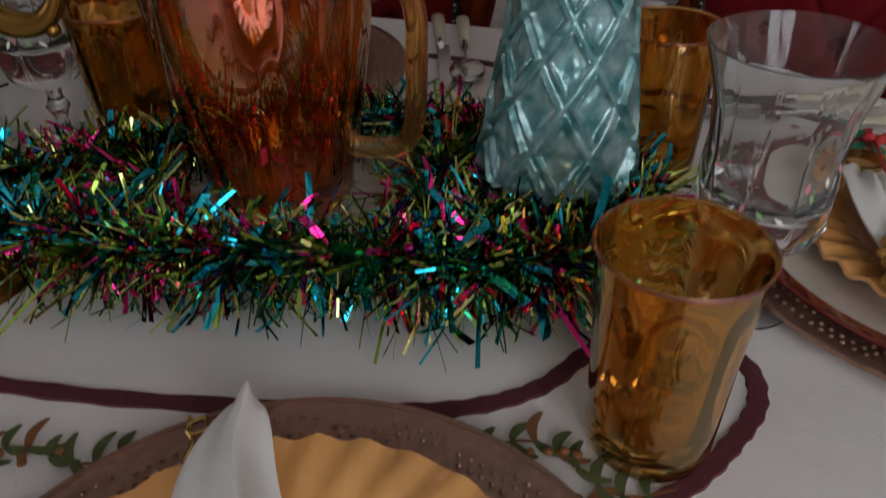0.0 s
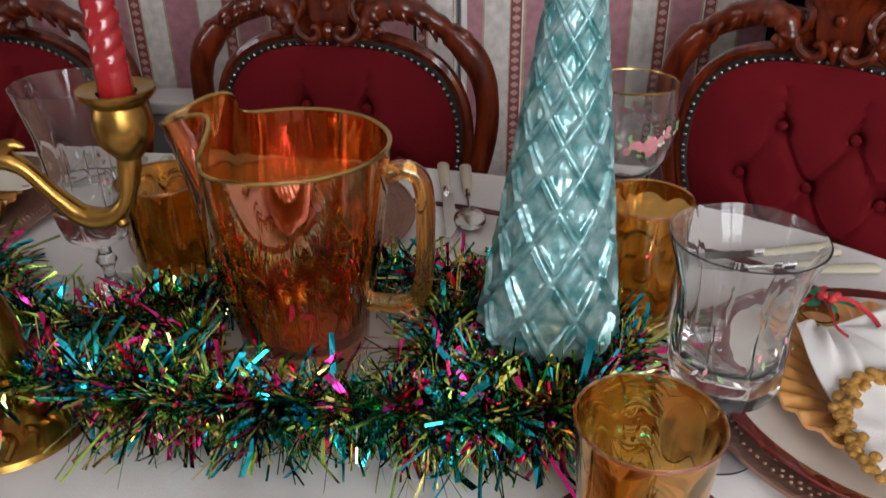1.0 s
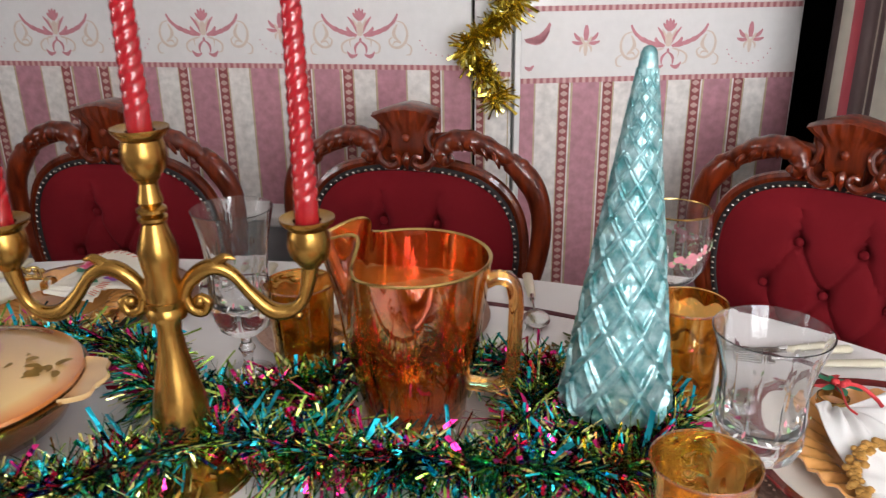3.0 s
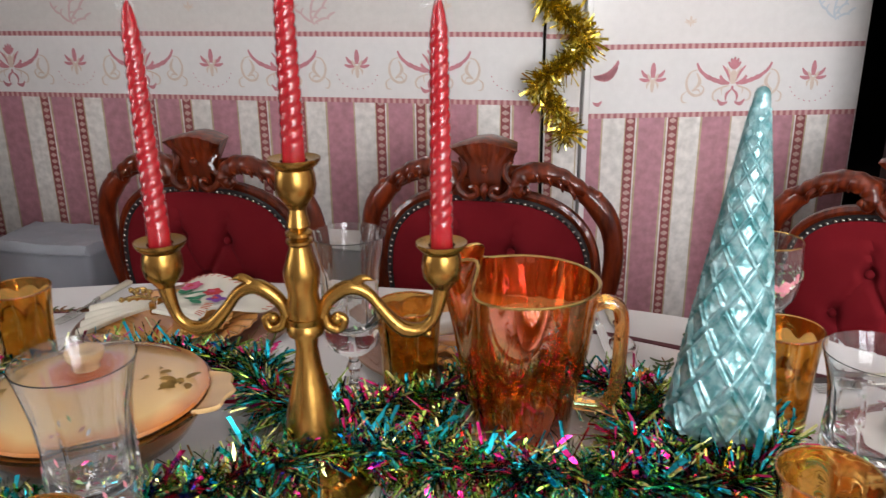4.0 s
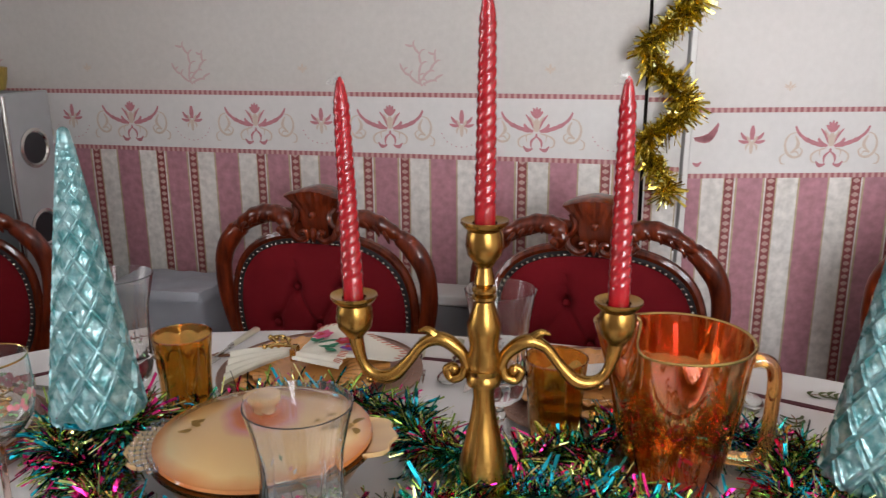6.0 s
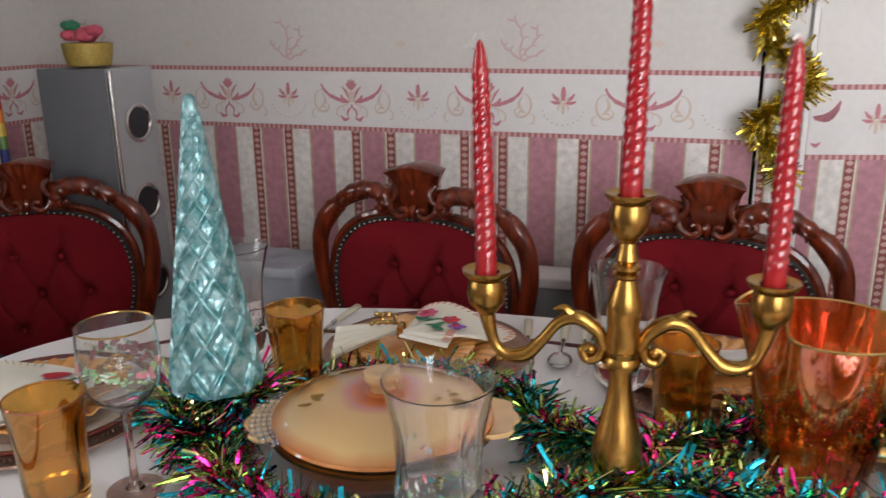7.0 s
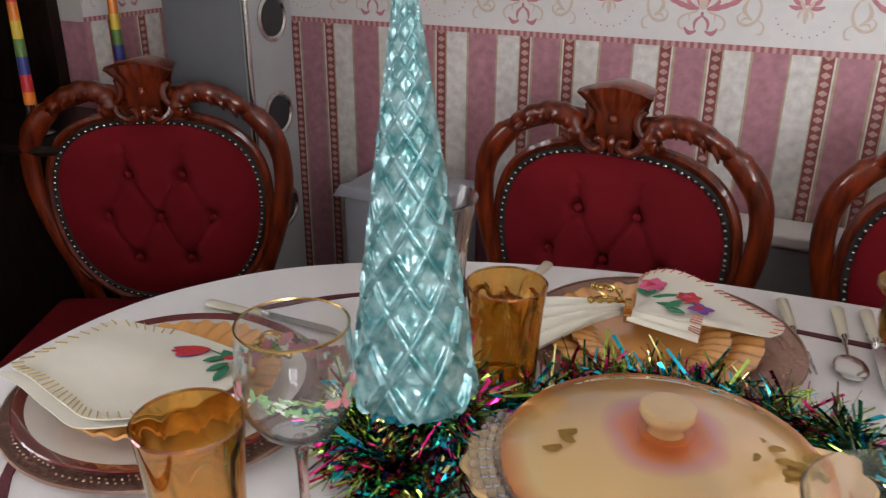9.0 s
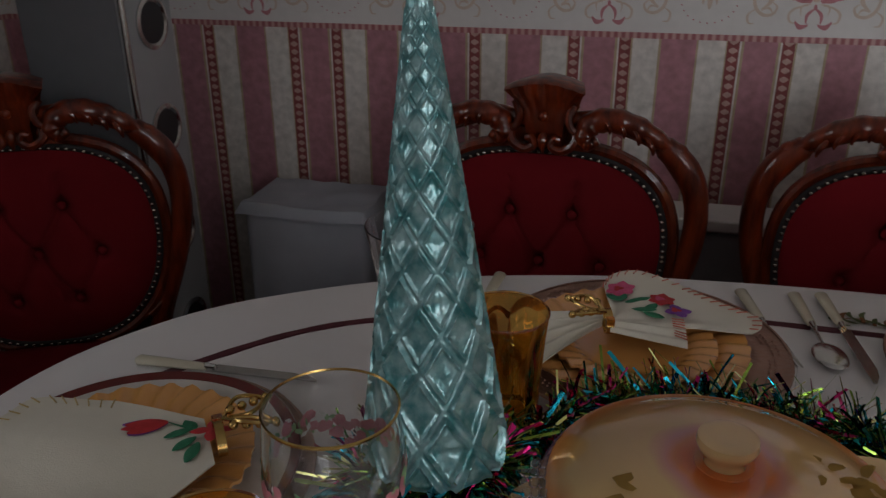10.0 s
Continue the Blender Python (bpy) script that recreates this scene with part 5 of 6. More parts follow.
# sparkling cut beads on one handle of the dish
bm = bmesh.new()
for k in range(48):
    a = math.pi + 0.2 + 0.5 * ((k % 12) - 5.5) / 6
    q = 0.137 + 0.0066 * (k // 12)
    if q < 0.141 + 0.022 * math.cos((a - math.pi - 0.2) * 2.8):
        ball(bm, (q * math.cos(a), q * math.sin(a), 0.068), 0.0052, (1, 1, 0.75), 7, 5)
tagged(part("bead_relief", bm, M_CLEAR, cas, "clear cut-glass beads on the handle"), kind="stuff")
r = random.Random(21)
for ang, rad, n in ((radians(-8), 0.094, 16), (radians(195), 0.07, 3)):
    bm = bmesh.new()
    for k in range(n):
        a, q = ang + r.gauss(0, 0.16), rad + r.gauss(0, 0.012)
        o = Vector((q * math.cos(a), q * math.sin(a)))
        t = r.uniform(0, 6.28)
        blade(bm, o, o + Vector((math.cos(t), math.sin(t))) * r.uniform(0.01, 0.02), 0.009, 0.1, "xy", 0.0978 - (q / 0.134) ** 2.0 * 0.0262 + 0.0006 * (1 + k % 3))
    part("gold_print", bm, M_GOLDFLAKE, lid)

# ---- place settings ----
def plate_profile(r, rim, h):
    return [(0.002, 0.003), (r * 0.62, 0.003), (r * 0.7, 0.006), (r * 0.8, h * 0.6), (r * rim, h * 0.86), (r, h), (r, h - 0.003), (r * 0.8, h * 0.6 - 0.004), (r * 0.66, 0.0), (0.002, 0.0)]

def ribs(n, depth):
    def f(a, r, z):
        return r, z + depth * abs(math.sin((a * n + r * 60) * 0.5)) * (r > 0.06)
    return f

def charger():
    ob = thing("charger_plate", "hammered copper-toned charger plate on the cloth", "charger plate", "copper chargers")
    part("disc", lathe(bmesh.new(), plate_profile(0.17, 0.95, 0.009), 72), M_COPPER, ob)
    bm = bmesh.new()
    for row, q in enumerate((0.146, 0.152, 0.158)):
        for k in range(130):
            if (k // 5 + row) % 3:
                a = 2 * math.pi * (k + 0.5 * row) / 130
                bmesh.ops.create_cone(bm, cap_ends=True, segments=6, radius1=0.0018, radius2=0.0008, depth=0.0014, matrix=pose(q * math.cos(a), q * math.sin(a), 0.0078 + 0.0006 * row))
    tagged(part("punched_dots", bm, M_COPPER, ob), kind="stuff")
    part("edge", lathe(bmesh.new(), [(0.1695, 0.006), (0.1725, 0.0075), (0.1715, 0.0105), (0.1685, 0.0105)], 72, close=True), M_COPPER, ob)
    return ob

def peach_plate(r, h, name):
    ob = thing(name, "peach lustre glass plate with swirled ribs", "plate", "peach lustre plates")
    prof = [(0.002, 0.003), (r * 0.5, 0.003), (r * 0.6, 0.004), (r * 0.66, 0.007), (r * 0.72, 0.0095), (r * 0.8, h * 0.78), (r * 0.88, h * 0.88), (r * 0.95, h * 0.96), (r, h), (r, h - 0.003), (r * 0.72, 0.005), (r * 0.6, 0.0), (0.002, 0.0)]
    part("body", lathe(bmesh.new(), prof, 144, lambda a, q, z: (q * (1 + 0.006 * math.cos(36 * a) * (q > 0.98 * r)), z + (0.0021 * math.cos(30 * a + q * 90) if 0.7 * r < q else 0))), M_PEACH, ob)
    return ob

def rimmed_plate():
    ob = thing("dinner_plate", "cream porcelain dinner plate with oxblood rim", "plate", "oxblood-rimmed plates")
    part("body", lathe(bmesh.new(), plate_profile(0.155, 0.93, 0.016), 72), M_PORCELAIN, ob)
    part("rim", lathe(bmesh.new(), [(0.145, 0.0142), (0.1565, 0.0168), (0.158, 0.0155), (0.156, 0.012), (0.145, 0.0125)], 72, close=True), M_REDRIM, ob, "oxblood glazed rim")
    return ob

SET = {"B": (-0.604, 0.96), "C": (-0.155, 0.985), "W": (-1.058, 0.603), "R": (0.474, 0.7), "N": (0.072, 0.33)}
ch, big, small, red = charger(), peach_plate(0.13, 0.019, "peach_plate"), peach_plate(0.096, 0.016, "peach_side_plate"), rimmed_plate()
for k, key in enumerate("BCWRN"):
    x, y = SET[key]
    m = pose(x, y, TOP + 0.001, 0, 0, 17 * k)
    if k:
        copy_thing(ch, m)
    else:
        ch.matrix_basis = m
first = True
for key in "WR":
    x, y = SET[key]
    m = pose(x, y, TOP + 0.0055)
    if first:
        red.matrix_basis = m
    else:
        copy_thing(red, m)
    first = False
for k, (key, z) in enumerate((("B", 0.0055), ("C", 0.0055), ("N", 0.0055), ("W", 0.0105), ("R", 0.0105))):
    x, y = SET[key]
    m = pose(x, y, TOP + z, 0, 0, 23 * k)
    if key in "WR":
        copy_thing(small, m @ pose(0, 0, 0.001)).scale = (1.22, 1.22, 1.2)
    elif k:
        copy_thing(big, m)
    else:
        big.matrix_basis = m @ pose(-0.008, -0.016, 0)
small.matrix_basis = pose(SET["B"][0] - 0.01, SET["B"][1] - 0.026, TOP + 0.0125)
copy_thing(small, pose(SET["C"][0], SET["C"][1], TOP + 0.0125, 0, 0, 40))

def sheet(bm, f, nu, nv, mat=0):
    """A cloth surface from f(u, v), 0 to 1 each, with 1.5 mm of body."""
    top = [[bm.verts.new(f(i / nu, j / nv)) for j in range(nv + 1)] for i in range(nu + 1)]
    low = [[bm.verts.new(Vector(f(i / nu, j / nv)) - Vector((0, 0, 0.0016))) for j in range(nv + 1)] for i in range(nu + 1)]
    for i in range(nu):
        for j in range(nv):
            bm.faces.new((top[i][j], top[i + 1][j], top[i + 1][j + 1], top[i][j + 1])).material_index = mat
            bm.faces.new((low[i][j + 1], low[i + 1][j + 1], low[i + 1][j], low[i][j])).material_index = mat
    for i in range(nu):
        for j in (0, nv):
            q = (top[i][j], low[i][j], low[i + 1][j], top[i + 1][j])
            bm.faces.new(q)
    for j in range(nv):
        for i in (0, nu):
            bm.faces.new((top[i][j], top[i][j + 1], low[i][j + 1], low[i][j]))

EMB = [M_TULIP, M_ROSE, M_VIOLET, M_LEAF]

def drift(p, pts):
    """The point at p (0 to 1) on a soft curve."""
    k = max(0, min(1, p)) * (len(pts) - 1)
    a = min(int(k), len(pts) - 2)
    return pts[a].lerp(pts[a + 1], k - a)

def stitched(bm, x, y, angle, length, width, height, mat, lift):
    """One embroidered petal or leaf lying on a cloth whose height over (x, y) is known."""
    d = Vector((math.cos(angle), math.sin(angle)))
    q = Vector((-d.y, d.x))
    rows = []
    for i in range(8):
        t = i / 7
        w = width * math.sin(math.pi * (0.05 + 0.92 * t)) ** 0.8
        c = Vector((x, y)) + d * length * t
        rows.append([bm.verts.new((*(c + q * w * e), height(*(c + q * w * e)) + lift + 0.0006 * (1 - 4 * e * e))) for e in (-0.5, -0.25, 0, 0.25, 0.5)])
    for a, b in zip(rows, rows[1:]):
        for k in range(4):
            bm.faces.new((a[k], a[k + 1], b[k + 1], b[k])).material_index = mat

def blanket_stitch(bm, edge_pts, inside, height, reach, step=0.0085):
    """Slanted threads along a hem."""
    run = 0.0
    for a, b in zip(edge_pts, edge_pts[1:]):
        run += (b - a).length
        if run >= step:
            run = 0.0
            d = (inside - b).normalized()
            d = (d + 0.25 * (b - a).normalized()) * reach
            tube(bm, [(b.x, b.y, height(b.x, b.y) + 0.0012), (b.x + d.x, b.y + d.y, height(b.x + d.x, b.y + d.y) + 0.0012)], 0.0008, 5)

# rolled napkin with a gold bow ring on the back setting
RING_B = Vector((-0.643, 0.946))
nap = thing("napkin", "cream napkin with embroidered flowers and coral stitched edge", "napkin")
def back_z(x, y):
    d = math.hypot(x - RING_B.x, y - RING_B.y)
    return TOP + 0.035 + 0.012 * math.exp(-(d / 0.05) ** 2) + 0.0035 * math.sin(38 * x + 17 * y) + 0.05 * max(0, y - 1.03)
BACK_EDGE = smooth_path([(*p, 0) for p in ((-0.478, 0.972), (-0.466, 0.99), (-0.472, 1.016), (-0.53, 1.058), (-0.572, 1.083), (-0.612, 1.096), (-0.643, 1.085), (-0.654, 1.062))], 6)
def nap_right(u, v):
    root = Vector((RING_B.x + 0.006, RING_B.y + (v - 0.5) * 0.024, 0))
    p = root.lerp(drift(v, BACK_EDGE), u)
    return (p.x, p.y, back_z(p.x, p.y) + 0.004 * math.sin(v * 14) * math.sin(math.pi * min(1, u * 1.1)) * (1 - u))
bm = bmesh.new()
sheet(bm, nap_right, 24, 30)
part("cloth", bm, M_NAPKIN, nap)
bm = bmesh.new()
for x, y, mat, size, n in ((-0.632, 1.042, 1, 0.019, 6), (-0.581, 1.017, 0, 0.017, 6), (-0.562, 0.99, 2, 0.017, 4)):
    for k in range(n):
        stitched(bm, x, y, 0.4 + 2 * math.pi * k / n, size, size * 0.85, back_z, mat, 0.0022 + 0.0003 * (k % 2))
    for k in range(3):
        stitched(bm, x - 0.003, y, 2.1 * k, 0.007, 0.007, back_z, 1 if mat == 0 else 0, 0.0034)
for x, y, a, length in ((-0.625, 1.005, 0.5, 0.034), (-0.628, 1.01, 2.4, 0.028), (-0.617, 0.985, 0.1, 0.03), (-0.6, 0.985, 1.0, 0.024), (-0.602, 0.978, 5.9, 0.026), (-0.63, 1.012, 1.5, 0.022)):
    stitched(bm, x, y, a, length, 0.013, back_z, 3, 0.0018)
tagged(part("embroidery", bm, EMB, nap, "pink, red and violet flowers with green leaves"), kind="stuff")
bm = bmesh.new()
blanket_stitch(bm, BACK_EDGE, RING_B.to_3d(), back_z, 0.012)
part("stitched_edge", bm, M_REDSTITCH, nap)
def nap_left(u, v):
    far = Vector((-0.765, 0.95, 0)).lerp(Vector((-0.716, 0.83, 0)), v)
    root = Vector((RING_B.x - 0.006, RING_B.y + 0.013 - 0.026 * v, 0))
    p = root.lerp(far, u)
    return (p.x, p.y, TOP + 0.042 - 0.016 * u * u + 0.0055 * math.cos(v * 25) * (0.4 + 0.6 * u))
bm = bmesh.new()
sheet(bm, nap_left, 16, 44)
part("pleated_tail", bm, M_NAPKIN, nap)
FLAP_EDGE = [Vector((-0.553, 0.912, 0)).lerp(Vector((-0.556, 0.966, 0)), k / 24) for k in range(25)]
def nap_under(u, v):
    root = Vector((RING_B.x + 0.004, RING_B.y - 0.022 + 0.026 * v, 0))
    p = root.lerp(drift(v, FLAP_EDGE), u)
    return (p.x, p.y, TOP + 0.04 - 0.004 * u + 0.005 * math.sin(v * 3.1) + 0.002 * math.sin(v * 15))
bm = bmesh.new()
sheet(bm, nap_under, 12, 12)
part("under_fold", bm, M_NAPKIN, nap)
bm = bmesh.new()
blanket_stitch(bm, FLAP_EDGE, RING_B.to_3d(), lambda x, y: TOP + 0.041, 0.014, 0.006)
part("stitched_hem", bm, M_REDSTITCH, nap)
ring = thing("napkin_ring", "gold bow napkin ring with amber stone round the napkin", "napkin ring", m=pose(RING_B.x, RING_B.y, TOP + 0.038, 0, 0, 12))
bm = lathe(bmesh.new(), [(0.0165, -0.004), (0.0182, -0.004), (0.0182, 0.004), (0.0165, 0.004)], 30, close=True)
bmesh.ops.transform(bm, matrix=pose(0, 0, 0.003, 0, 90, 0) @ Matrix.Diagonal((0.75, 1.15, 1, 1)), verts=bm.verts)
part("band", bm, M_GILT, ring)
bm = bmesh.new()
box(bm, -0.005, 0.005, -0.02, -0.012, 0.002, 0.016, 0.002)
part("stone", bm, M_AMBER_DEEP, ring)
bm = bmesh.new()
for s in (-1, 1):
    tube(bm, smooth_path([(-0.005, -0.008, 0.018), (-0.02, s * 0.02 - 0.004, 0.026), (-0.042, s * 0.02, 0.022), (-0.03, s * 0.004, 0.02), (-0.006, -0.006, 0.018)], 6), 0.0022, 6)
    for k in range(4):
        ball(bm, (-0.012 - 0.011 * k, s * (0.012 + 0.003 * k), 0.022), 0.0045)
part("bow", bm, M_GILT, ring)

# napkin folded square over the end setting
nap2 = thing("napkin", "cream napkin with red tulip embroidery and gold stitched edge", "napkin")
def end_z(x, y):
    return TOP + 0.041 + 0.010 * math.exp(-(math.hypot(x + 0.975, y - 0.623) / 0.05) ** 2) + 0.0025 * math.sin(31 * x - 24 * y) + 0.002 * math.sin(55 * y)
END_HEM = smooth_path([(*p, 0) for p in ((-0.985, 0.535), (-1.045, 0.492), (-1.1, 0.5), (-1.16, 0.515), (-1.212, 0.53), (-1.208, 0.575), (-1.2, 0.62), (-1.19, 0.658), (-1.11, 0.668))], 6)
def fan(u, v):
    root = Vector((-0.958, 0.592, 0)).lerp(Vector((-1.005, 0.656, 0)), v)
    p = root.lerp(drift(v, END_HEM), u)
    return (p.x, p.y, end_z(p.x, p.y))
bm = bmesh.new()
sheet(bm, fan, 24, 36)
part("cloth", bm, M_NAPKIN, nap2)
def end_under_z(x, y):
    return end_z(x, y) - 0.005
def fan_under(u, v):
    p = Vector((-0.98, 0.6, 0)).lerp(drift(0.5 * v, END_HEM) + Vector((-0.006, -0.011, 0)), u)
    return (p.x, p.y, end_under_z(p.x, p.y))
bm = bmesh.new()
sheet(bm, fan_under, 16, 24)
part("under_layer", bm, M_NAPKIN, nap2)
bm = bmesh.new()
for a, mat, length, lift in ((3.5, 2, 0.041, 0.0016), (4.0, 2, 0.037, 0.0016), (3.55, 0, 0.038, 0.0024), (3.75, 0, 0.041, 0.0028), (3.95, 0, 0.037, 0.0024)):
    stitched(bm, -1.034, 0.641, a, length, 0.016, end_z, mat, lift)
stitched(bm, -0.995, 0.632, 2.9, 0.042, 0.003, end_z, 3, 0.0016)
for x, y, a, length in ((-1.0, 0.632, 2.5, 0.024), (-1.004, 0.634, 3.9, 0.026), (-0.992, 0.62, 4.2, 0.024), (-0.985, 0.612, 4.8, 0.026), (-0.985, 0.64, 1.9, 0.02)):
    stitched(bm, x, y, a, length, 0.013, end_z, 3, 0.002)
for k in range(4):
    stitched(bm, -0.978, 0.626, 1.57 * k + 0.4, 0.02, 0.012, end_z, 0, 0.008)
tagged(part("embroidery", bm, EMB, nap2, "red tulip and green leaf embroidery"), kind="stuff")
bm = bmesh.new()
blanket_stitch(bm, END_HEM, Vector((-1.1, 0.59, 0)), end_z, 0.014)
part("stitched_edge", bm, M_STITCH, nap2)
ring2 = copy_thing(ring, pose(-0.966, 0.618, TOP + 0.052, 0, 0, 215))
tagged(ring2, "gold bow napkin ring with holly round the end napkin")

# white napkin with gold lace on the setting beside the goblet
nap3 = thing("napkin", "white damask napkin with gold lace edging in a holly ring", "napkin")
RING_R = Vector((0.418, 0.772))
def side_z(x, y):
    d = math.hypot(x - RING_R.x, y - RING_R.y)
    return TOP + 0.036 + 0.016 * math.exp(-((d - 0.06) / 0.05) ** 2) + 0.004 * math.sin(60 * x + 22 * y)
SIDE_EDGE = smooth_path([(*p, 0) for p in ((0.388, 0.735), (0.388, 0.69), (0.4, 0.64), (0.42, 0.6), (0.46, 0.575), (0.51, 0.58), (0.55, 0.62), (0.565, 0.68), (0.55, 0.745), (0.51, 0.785))], 6)
def swag(u, v):
    p = Vector((RING_R.x + 0.012 * (v - 0.3), RING_R.y - 0.012, 0)).lerp(drift(v, SIDE_EDGE), u)
    return (p.x, p.y, side_z(p.x, p.y) + 0.006 * math.cos(v * 34) * math.sin(math.pi * min(1, u * 1.15)) * (1.1 - u))
bm = bmesh.new()
sheet(bm, swag, 24, 60)
part("cloth", bm, M_NAPKIN_W, nap3)
LACE = smooth_path([(*p, 0) for p in ((0.405, 0.58), (0.398, 0.615), (0.404, 0.648), (0.428, 0.672), (0.46, 0.68), (0.492, 0.668), (0.512, 0.64), (0.515, 0.6))], 9)
bm = bmesh.new()
lace_r = random.Random(6)
for k, p in enumerate(LACE):
    for q in range(3):
        x, y = p.x + lace_r.gauss(0, 0.0035), p.y + lace_r.gauss(0, 0.0035)
        ball(bm, (x, y, side_z(x, y) + 0.0035 + 0.001 * q), lace_r.uniform(0.003, 0.0052), (1, 1, 0.7), 7, 5)
tagged(part("gold_lace", bm, M_LACE, nap3, "gold lace edging"), kind="stuff")
bm = bmesh.new()
def inset(u, v):
    p = Vector((0.457, 0.605, 0)).lerp(drift(v, LACE), u)
    return (p.x, p.y, side_z(p.x, p.y) + 0.0028 + 0.0012 * math.sin(40 * v) * u)
sheet(bm, inset, 10, 40)
part("damask_inset", bm, M_NAPKIN_W, nap3)
ring3 = thing("napkin_ring", "holly napkin ring with red bow round the white napkin", "napkin ring", m=pose(RING_R.x, RING_R.y, TOP + 0.04, 0, 0, -58))
r = random.Random(4)
for k in range(9):
    a = 2 * math.pi * k / 9 + r.uniform(-0.2, 0.2)
    o = Vector((r.uniform(-0.005, 0.005), r.uniform(-0.007, 0.007)))
    bm = bmesh.new()
    blade(bm, o, o + Vector((math.cos(a), math.sin(a))) * r.uniform(0.017, 0.026), 0.009, 0.1, "xy", 0.016 + 0.001 * (k % 6))
    part("leaf", bm, M_TULIP if k % 3 == 0 else M_LEAF, ring3)
for k in range(4):
    bm = bmesh.new()
    ball(bm, (r.uniform(-0.01, 0.01), r.uniform(-0.012, 0.012), 0.023), 0.0042)
    part("berry", bm, M_TULIP, ring3)
for sgn in (-1, 1):
    part("ribbon", tube(bmesh.new(), smooth_path([(0, 0, 0.02), (0.018, sgn * 0.012, 0.024), (0.034, sgn * 0.02, 0.016), (0.046, sgn * 0.018, 0.012)], 5), 0.0022, 6, 0.4), M_TULIP, ring3)
part("band", lathe(bmesh.new(), [(0.015, -0.004), (0.017, -0.004), (0.017, 0.004), (0.015, 0.004)], 24, close=True), M_GILT, ring3)

# pointed napkin on the near setting, and a white roll on the setting behind the jug
nap4 = thing("napkin", "white napkin folded to a tall point on the plate", "napkin", m=pose(0.055, 0.34, TOP + 0.02))
def point(u, v):
    w = 0.075 * (1 - u) ** 0.55 + 0.007
    fold = 0.006 * math.sin(v * 11 + 2.5 * u) + 0.006 * max(0, 1 - abs(v - 0.62) / 0.1)
    return (-0.03 * u + (v - 0.5) * w + 0.004 * math.sin(7 * u), 0.133 * u - 0.02, 0.008 + 0.03 * math.sin(v * 3.14) * (1 - u * 0.6) + 0.026 * u + fold * (1 - 0.6 * u))
bm = bmesh.new()
sheet(bm, point, 26, 30)
part("cloth", bm, M_NAPKIN_W, nap4)
ring4 = thing("napkin_ring", "small gold wire ornament on the charger rim", "napkin ring", m=pose(-0.012, 0.458, TOP + 0.0125))
part("wire", tube(bmesh.new(), smooth_path([(0, -0.016, 0.0015), (0.001, -0.004, 0.004), (-0.005, 0.004, 0.006), (0.002, 0.012, 0.006), (0.007, 0.005, 0.006), (-0.001, 0.0, 0.006), (-0.006, 0.012, 0.006)], 6), 0.0013, 6), M_GILT, ring4)
nap5 = thing("napkin", "rolled white napkin lying on the peach plates", "napkin", m=pose(-0.135, 0.98, TOP + 0.032, 0, 0, 25))
def roll(u, v):
    return (-0.1 + 0.2 * u, 0.026 * math.cos(v * 5.6) * (0.8 + 0.4 * abs(u - 0.5)), 0.008 + 0.014 * math.sin(v * 5.6) + 0.002 * math.sin(30 * v))
bm = bmesh.new()
sheet(bm, roll, 12, 30)
part("cloth", bm, M_NAPKIN_W, nap5)

# cutlery with cream handles
def cutlery(kind):
    ob = thing(kind, "silver table %s with a cream handle on the cloth" % kind, kind, "cream-handled cutlery")
    bm = bmesh.new()
    tube(bm, [(0, 0.0, 0.006), (0, -0.004, 0.006), (0, -0.03, 0.006), (0, -0.085, 0.006), (0, -0.09, 0.006)], [0.004, 0.0085, 0.008, 0.0065, 0.005], 10, 0.6, flat=(0, 0, 1))
    part("handle", bm, M_CREAMHANDLE, ob)
    part("ferrule", tube(bmesh.new(), [(0, -0.088, 0.006), (0, -0.1, 0.006)], [0.006, 0.005], 10, 0.7), M_SILVER, ob)
    bm = bmesh.new()
    if kind == "spoon":
        tube(bm, [(0, -0.098, 0.006), (0, -0.14, 0.005)], [0.0035, 0.003], 8, 0.6)
        ball(bm, (0, -0.165, 0.006), 0.021, (0.95, 1.45, 0.28), 18, 10)
    elif kind == "fork":
        tube(bm, [(0, -0.098, 0.006), (0, -0.145, 0.005)], [0.0035, 0.003], 8, 0.6)
        box(bm, -0.0115, 0.0115, -0.165, -0.143, 0.003, 0.006, 0.001)
        for k in range(4):
            tube(bm, [(-0.0095 + 0.0063 * k, -0.163, 0.0045), (-0.0095 + 0.0063 * k, -0.2, 0.007)], [0.0021, 0.0012], 6)
    else:
        rows = []
        for t in range(9):
            y = -0.098 - 0.125 * t / 8
            wdt = 0.010 * (1 if t < 7 else 0.75 if t == 7 else 0.25)
            rows.append([bm.verts.new(p) for p in ((-0.006, y, 0.0045), (-0.006, y, 0.0065), (-0.006 + wdt * 1.5, y, 0.0055))])
        for a, b in zip(rows, rows[1:]):
            for j in range(3):
                bm.faces.new((a[j], a[(j + 1) % 3], b[(j + 1) % 3], b[j]))
        bm.faces.new(rows[0]), bm.faces.new(rows[-1][::-1])
    part("head", bm, M_SILVER, ob)
    return ob

made = {k: cutlery(k) for k in ("fork", "spoon", "knife")}
used = set()
for kind, x, y, turn in (("fork", -0.474, 1.142, 12), ("spoon", -0.405, 1.148, 6), ("knife", -0.37, 1.155, 6), ("knife", 0.028, 1.17, 10), ("spoon", 0.06, 1.165, 8), ("knife", -1.172, 0.79, 92), ("fork", 0.53, 0.93, -82), ("knife", 0.5, 0.965, -78), ("fork", -0.80, 1.12, -4)):
    m = pose(x, y, TOP + 0.0005, 0, 0, turn)
    if kind in used:
        copy_thing(made[kind], m)
    else:
        made[kind].matrix_basis = m
        used.add(kind)

